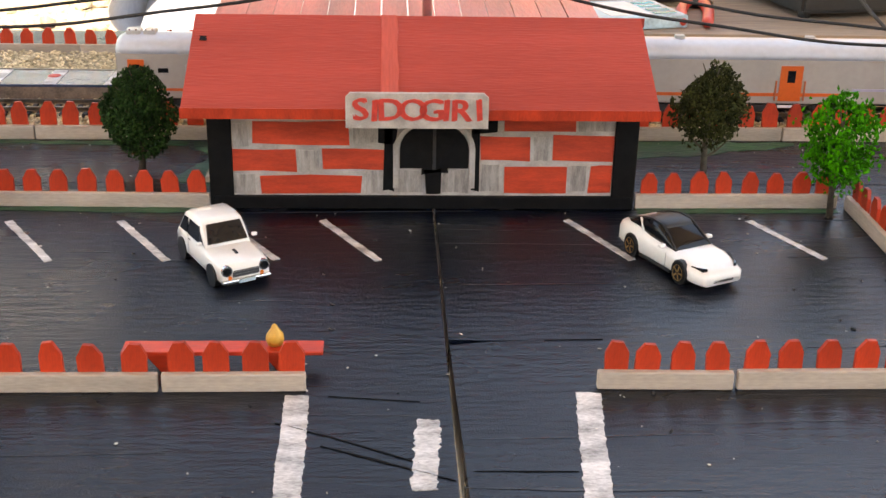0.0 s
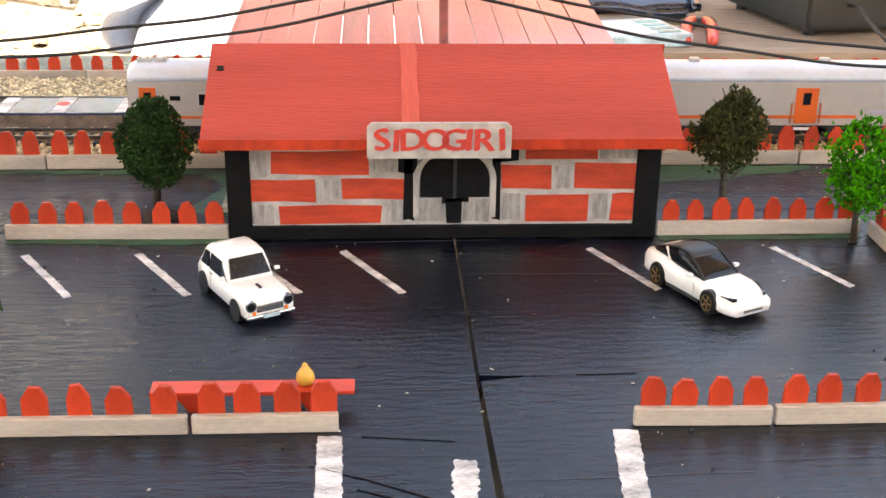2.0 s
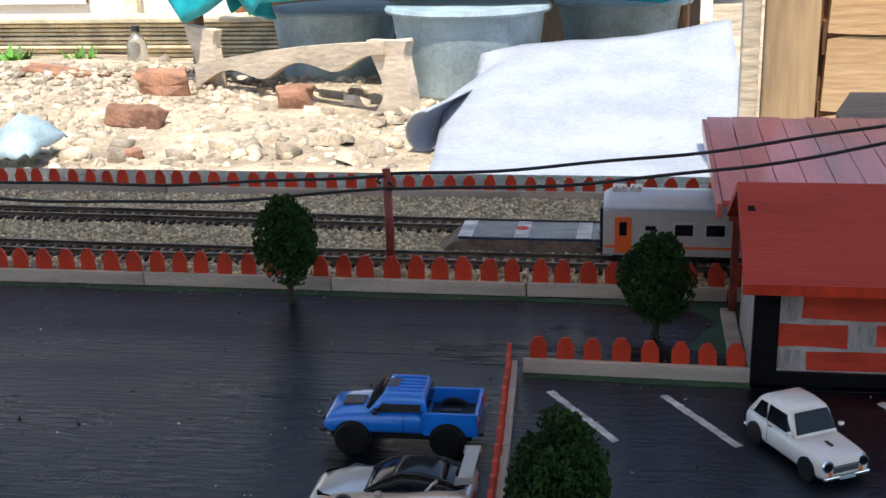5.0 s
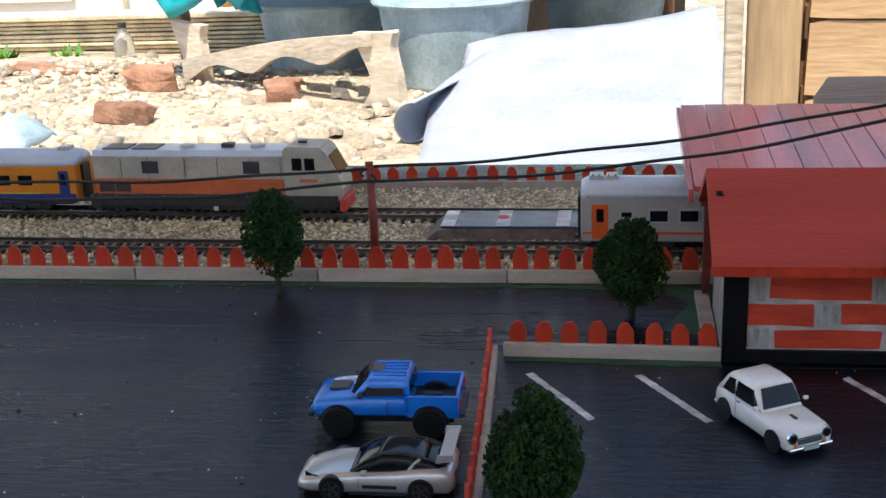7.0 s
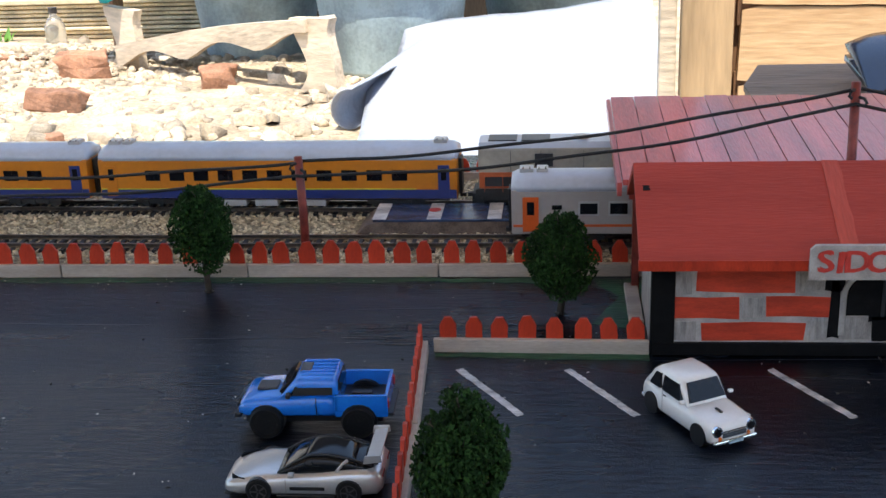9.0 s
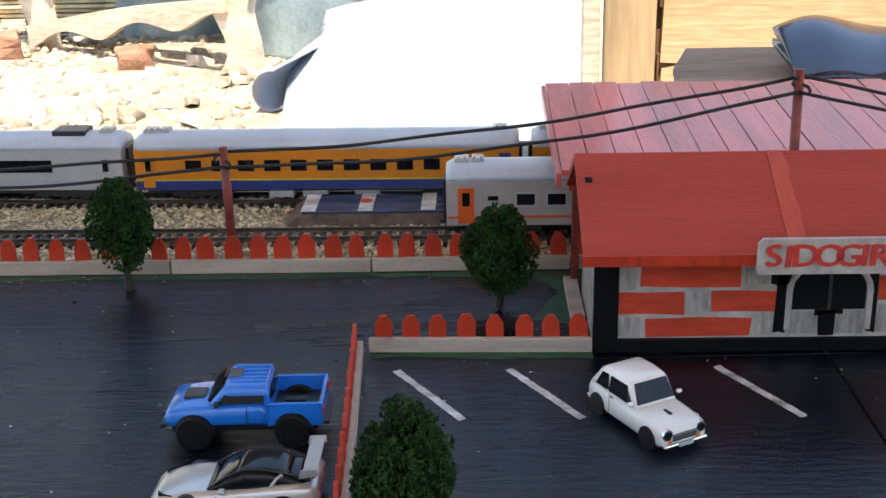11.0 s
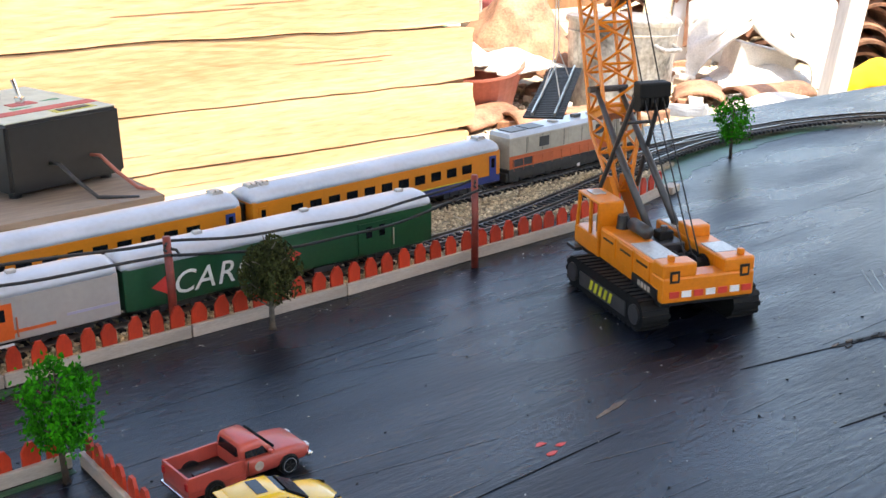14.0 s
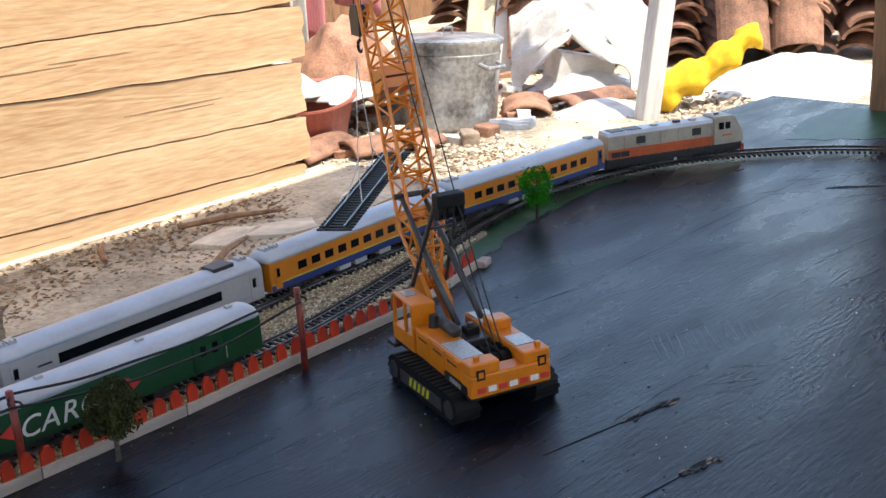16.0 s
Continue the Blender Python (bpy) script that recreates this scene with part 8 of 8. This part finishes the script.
        tagged(part("hanging_cloth", sheet_mesh(bmesh.new(), f2, 26, 14, 0.006), M[m], None, lab, smooth=True), "", "cloth")
    pw = thing("white_post", pose(3.81, 1.9, GROUND - 0.02, 2.2, 8, -25), "white painted square timber post", "post")
    part("post_shaft", slab(-0.036, 0.036, -0.036, 0.036, 0, 2.6, 0.005), M["post_white"], pw)
    bp = thing("wooden_post", pose(1.822, 0.088, GROUND - 0.02, 0, 0, 18), "thick rough brown wooden post by the boards", "post")
    bm = slab(-0.075, 0.075, -0.085, 0.085, 0, 2.6, 0.012)
    bmesh.ops.subdivide_edges(bm, edges=[e for e in bm.edges if e.calc_length() > 1], cuts=30)
    for v in bm.verts:
        v.co.x += 0.008 * noise.noise(v.co * 7)
        v.co.y += 0.008 * noise.noise(v.co * 7 + Vector((9, 0, 0)))
    part("post_shaft", bm, M["brown_wood"], bp)
    # stacks of curved clay tiles
    bm = bmesh.new()
    g = lambda u, v: (0.17 * (2 * u - 1), 0.125 * math.sin(2.5 * (v - 0.5)), 0.1 * math.cos(2.5 * (v - 0.5)) - 0.06)
    sheet_mesh(bm, g, 4, 10, 0.014)
    bmesh.ops.recalc_face_normals(bm, faces=bm.faces)
    me = bpy.data.meshes.new("clay_tile")
    bm.to_mesh(me)
    bm.free()
    me.materials.append(M["clay"])
    rnd = random.Random(77)
    for row in range(3):
        for k in range(7 - row):
            x, y = 4.45 + 0.5 * row + 0.17 * k + rnd.uniform(-0.05, 0.05), 3.35 + 0.1 * row - 0.26 * k + rnd.uniform(-0.04, 0.04)
            st = thing("tile_stack", pose(x, y, GROUND, 0, 0, 36 + rnd.uniform(-28, 28)), "stack of curved brown clay roof tiles", "roof tiles", "stacks of clay roof tiles")
            lean = rnd.uniform(-9, 9)
            for q in range(rnd.randint(8, 11) + 4 * row):
                ob = new("tile", me)
                ob.parent = st
                ob.matrix_basis = pose(rnd.uniform(-0.05, 0.05), 0.006 * lean * q * 0.2 + rnd.uniform(-0.015, 0.015), 0.07 + 0.043 * q, lean + rnd.uniform(-9, 9), rnd.uniform(-14, 8), rnd.uniform(-12, 12))
            if rnd.random() < 0.7:
                ob = new("tile", me)
                ob.parent = st
                ob.matrix_basis = pose(-0.2, 0.03, 0.24, 20 * rnd.uniform(-1, 1), -62, rnd.uniform(-25, 25))

    def drape(u, v):
        x, y = 4.02 + 0.42 * u - 0.12 * v, 2.72 - 0.42 * u - 0.1 * v
        fall = 0.36 * (0.4 + 0.6 * abs(math.cos(3.3 * u + 0.2)) ** 1.4)
        return (x + 0.03 * noise.noise((u * 5, v * 4, 8)), y + 0.05 * math.sin(15 * u) * v, -0.17 - 0.1 * (2 * u - 1) ** 2 - fall * v ** 0.8 + 0.04 * noise.noise((u * 6, v * 5, 1)) + 0.012 * noise.noise((u * 20, v * 18, 3)))
    tagged(part("draped_sack", sheet_mesh(bmesh.new(), drape, 46, 30, 0.005), M["cloth_white"], None, "worn white sack draped over the tiles", smooth=True), "", "sack")
    bm = bmesh.new()
    pts, rad = [], []
    for k in range(25):
        t = k / 24
        pts.append((3.95 + 0.42 * t, 1.96 - 0.22 * t, GROUND + 0.05 + 0.2 * t + 0.015 * math.sin(9 * t)))
        rad.append(0.08 * (0.55 + 0.45 * math.sin(math.pi * min(0.86, 0.12 + t * 1.6)) ** 0.5) * (1 - 0.35 * t) + 0.008 * math.sin(21 * t))
    tube(bm, pts, rad, 18)
    for v in bm.verts:
        v.co += Vector((noise.noise(v.co * 22), noise.noise(v.co * 22 + Vector((5, 0, 0))), noise.noise(v.co * 22 + Vector((0, 5, 0))))) * 0.024
    tagged(part("rolled_towel", bm, M["cloth_yellow"], None, "bright yellow towel rolled and thrown on sacks", smooth=True), "", "towel")
    wb = thing("upturned_basin", pose(5.35, 2.35, -0.16, 20, -10, 0), "white enamel basin lying on the tile stacks", "basin")
    part("basin_wall", lathe(bmesh.new(), [(0.001, 0), (0.2, 0), (0.27, 0.1), (0.33, 0.12), (0.33, 0.13), (0.26, 0.115), (0.19, 0.015), (0.001, 0.015)], 36), M["whitewash"], wb)
    tagged(part("shed_back", slab(2.5, 9, 5.0, 5.1, GROUND - 0.02, 0.7), M["brown_wood"], None, "dark brown shed boards behind the tile stacks"), "", "wall", "", "structure")
    tagged(part("shed_side", slab(8.0, 8.1, 1.0, 5.0, GROUND - 0.02, 0.15), M["brown_wood"], None, "dark brown shed boards behind the tile stacks"), "", "wall", "", "structure")


right_yard()


# ---- motion ----
def motions():
    _, s, xs, ys = smooth_path(FAR_TRACK, 0.01)
    at = lambda v: (float(np.interp(v, s, xs)), float(np.interp(v, s, ys)))
    # the locomotive's nose along the far track: seconds, metres from the track's beginning
    nose = [(0.0, 1.13), (2.0, 1.30), (4.0, 1.52), (5.2, 1.77), (6.2, 2.02), (7.3, 2.228), (7.5, 2.254), (8.0, 2.332), (9.2, 2.527), (10.3, 2.71), (11.0, 2.836), (11.5, 2.922), (12.0, 3.008), (12.5, 3.1), (13.0, 3.192), (13.5, 3.292), (14.0, 3.394), (14.5, 3.505), (15.0, 3.62), (15.5, 3.727), (16.0, 3.836)]
    for ob, back, half in TRAIN:
        rows = []
        for t in [0.25 * k for k in range(65)]:
            v = float(np.interp(t, [a for a, _ in nose], [b for _, b in nose])) - back
            (xa, ya), (xb, yb) = at(v - half), at(v + half)
            rows.append((t, pose((xa + xb) / 2, (ya + yb) / 2, RAIL_TOP + 0.0005, 0, 0, math.degrees(math.atan2(yb - ya, xb - xa)))))
        walk(ob, rows)
    swing = [(0.0, 30, 0), (6.0, 36, 1), (12.0, 29, 2), (13.0, 31, 2), (13.5, 36, 1), (14.2, 42, 0), (15.0, 40, -1), (15.5, 36, -2), (16.0, 32, -2)]
    walk(PANEL, [(t, pose(0.808, 0.2, 0.2145, 0, 0, a) @ pose(0, 0, 0, 0, b)) for t, a, b in swing])


motions()
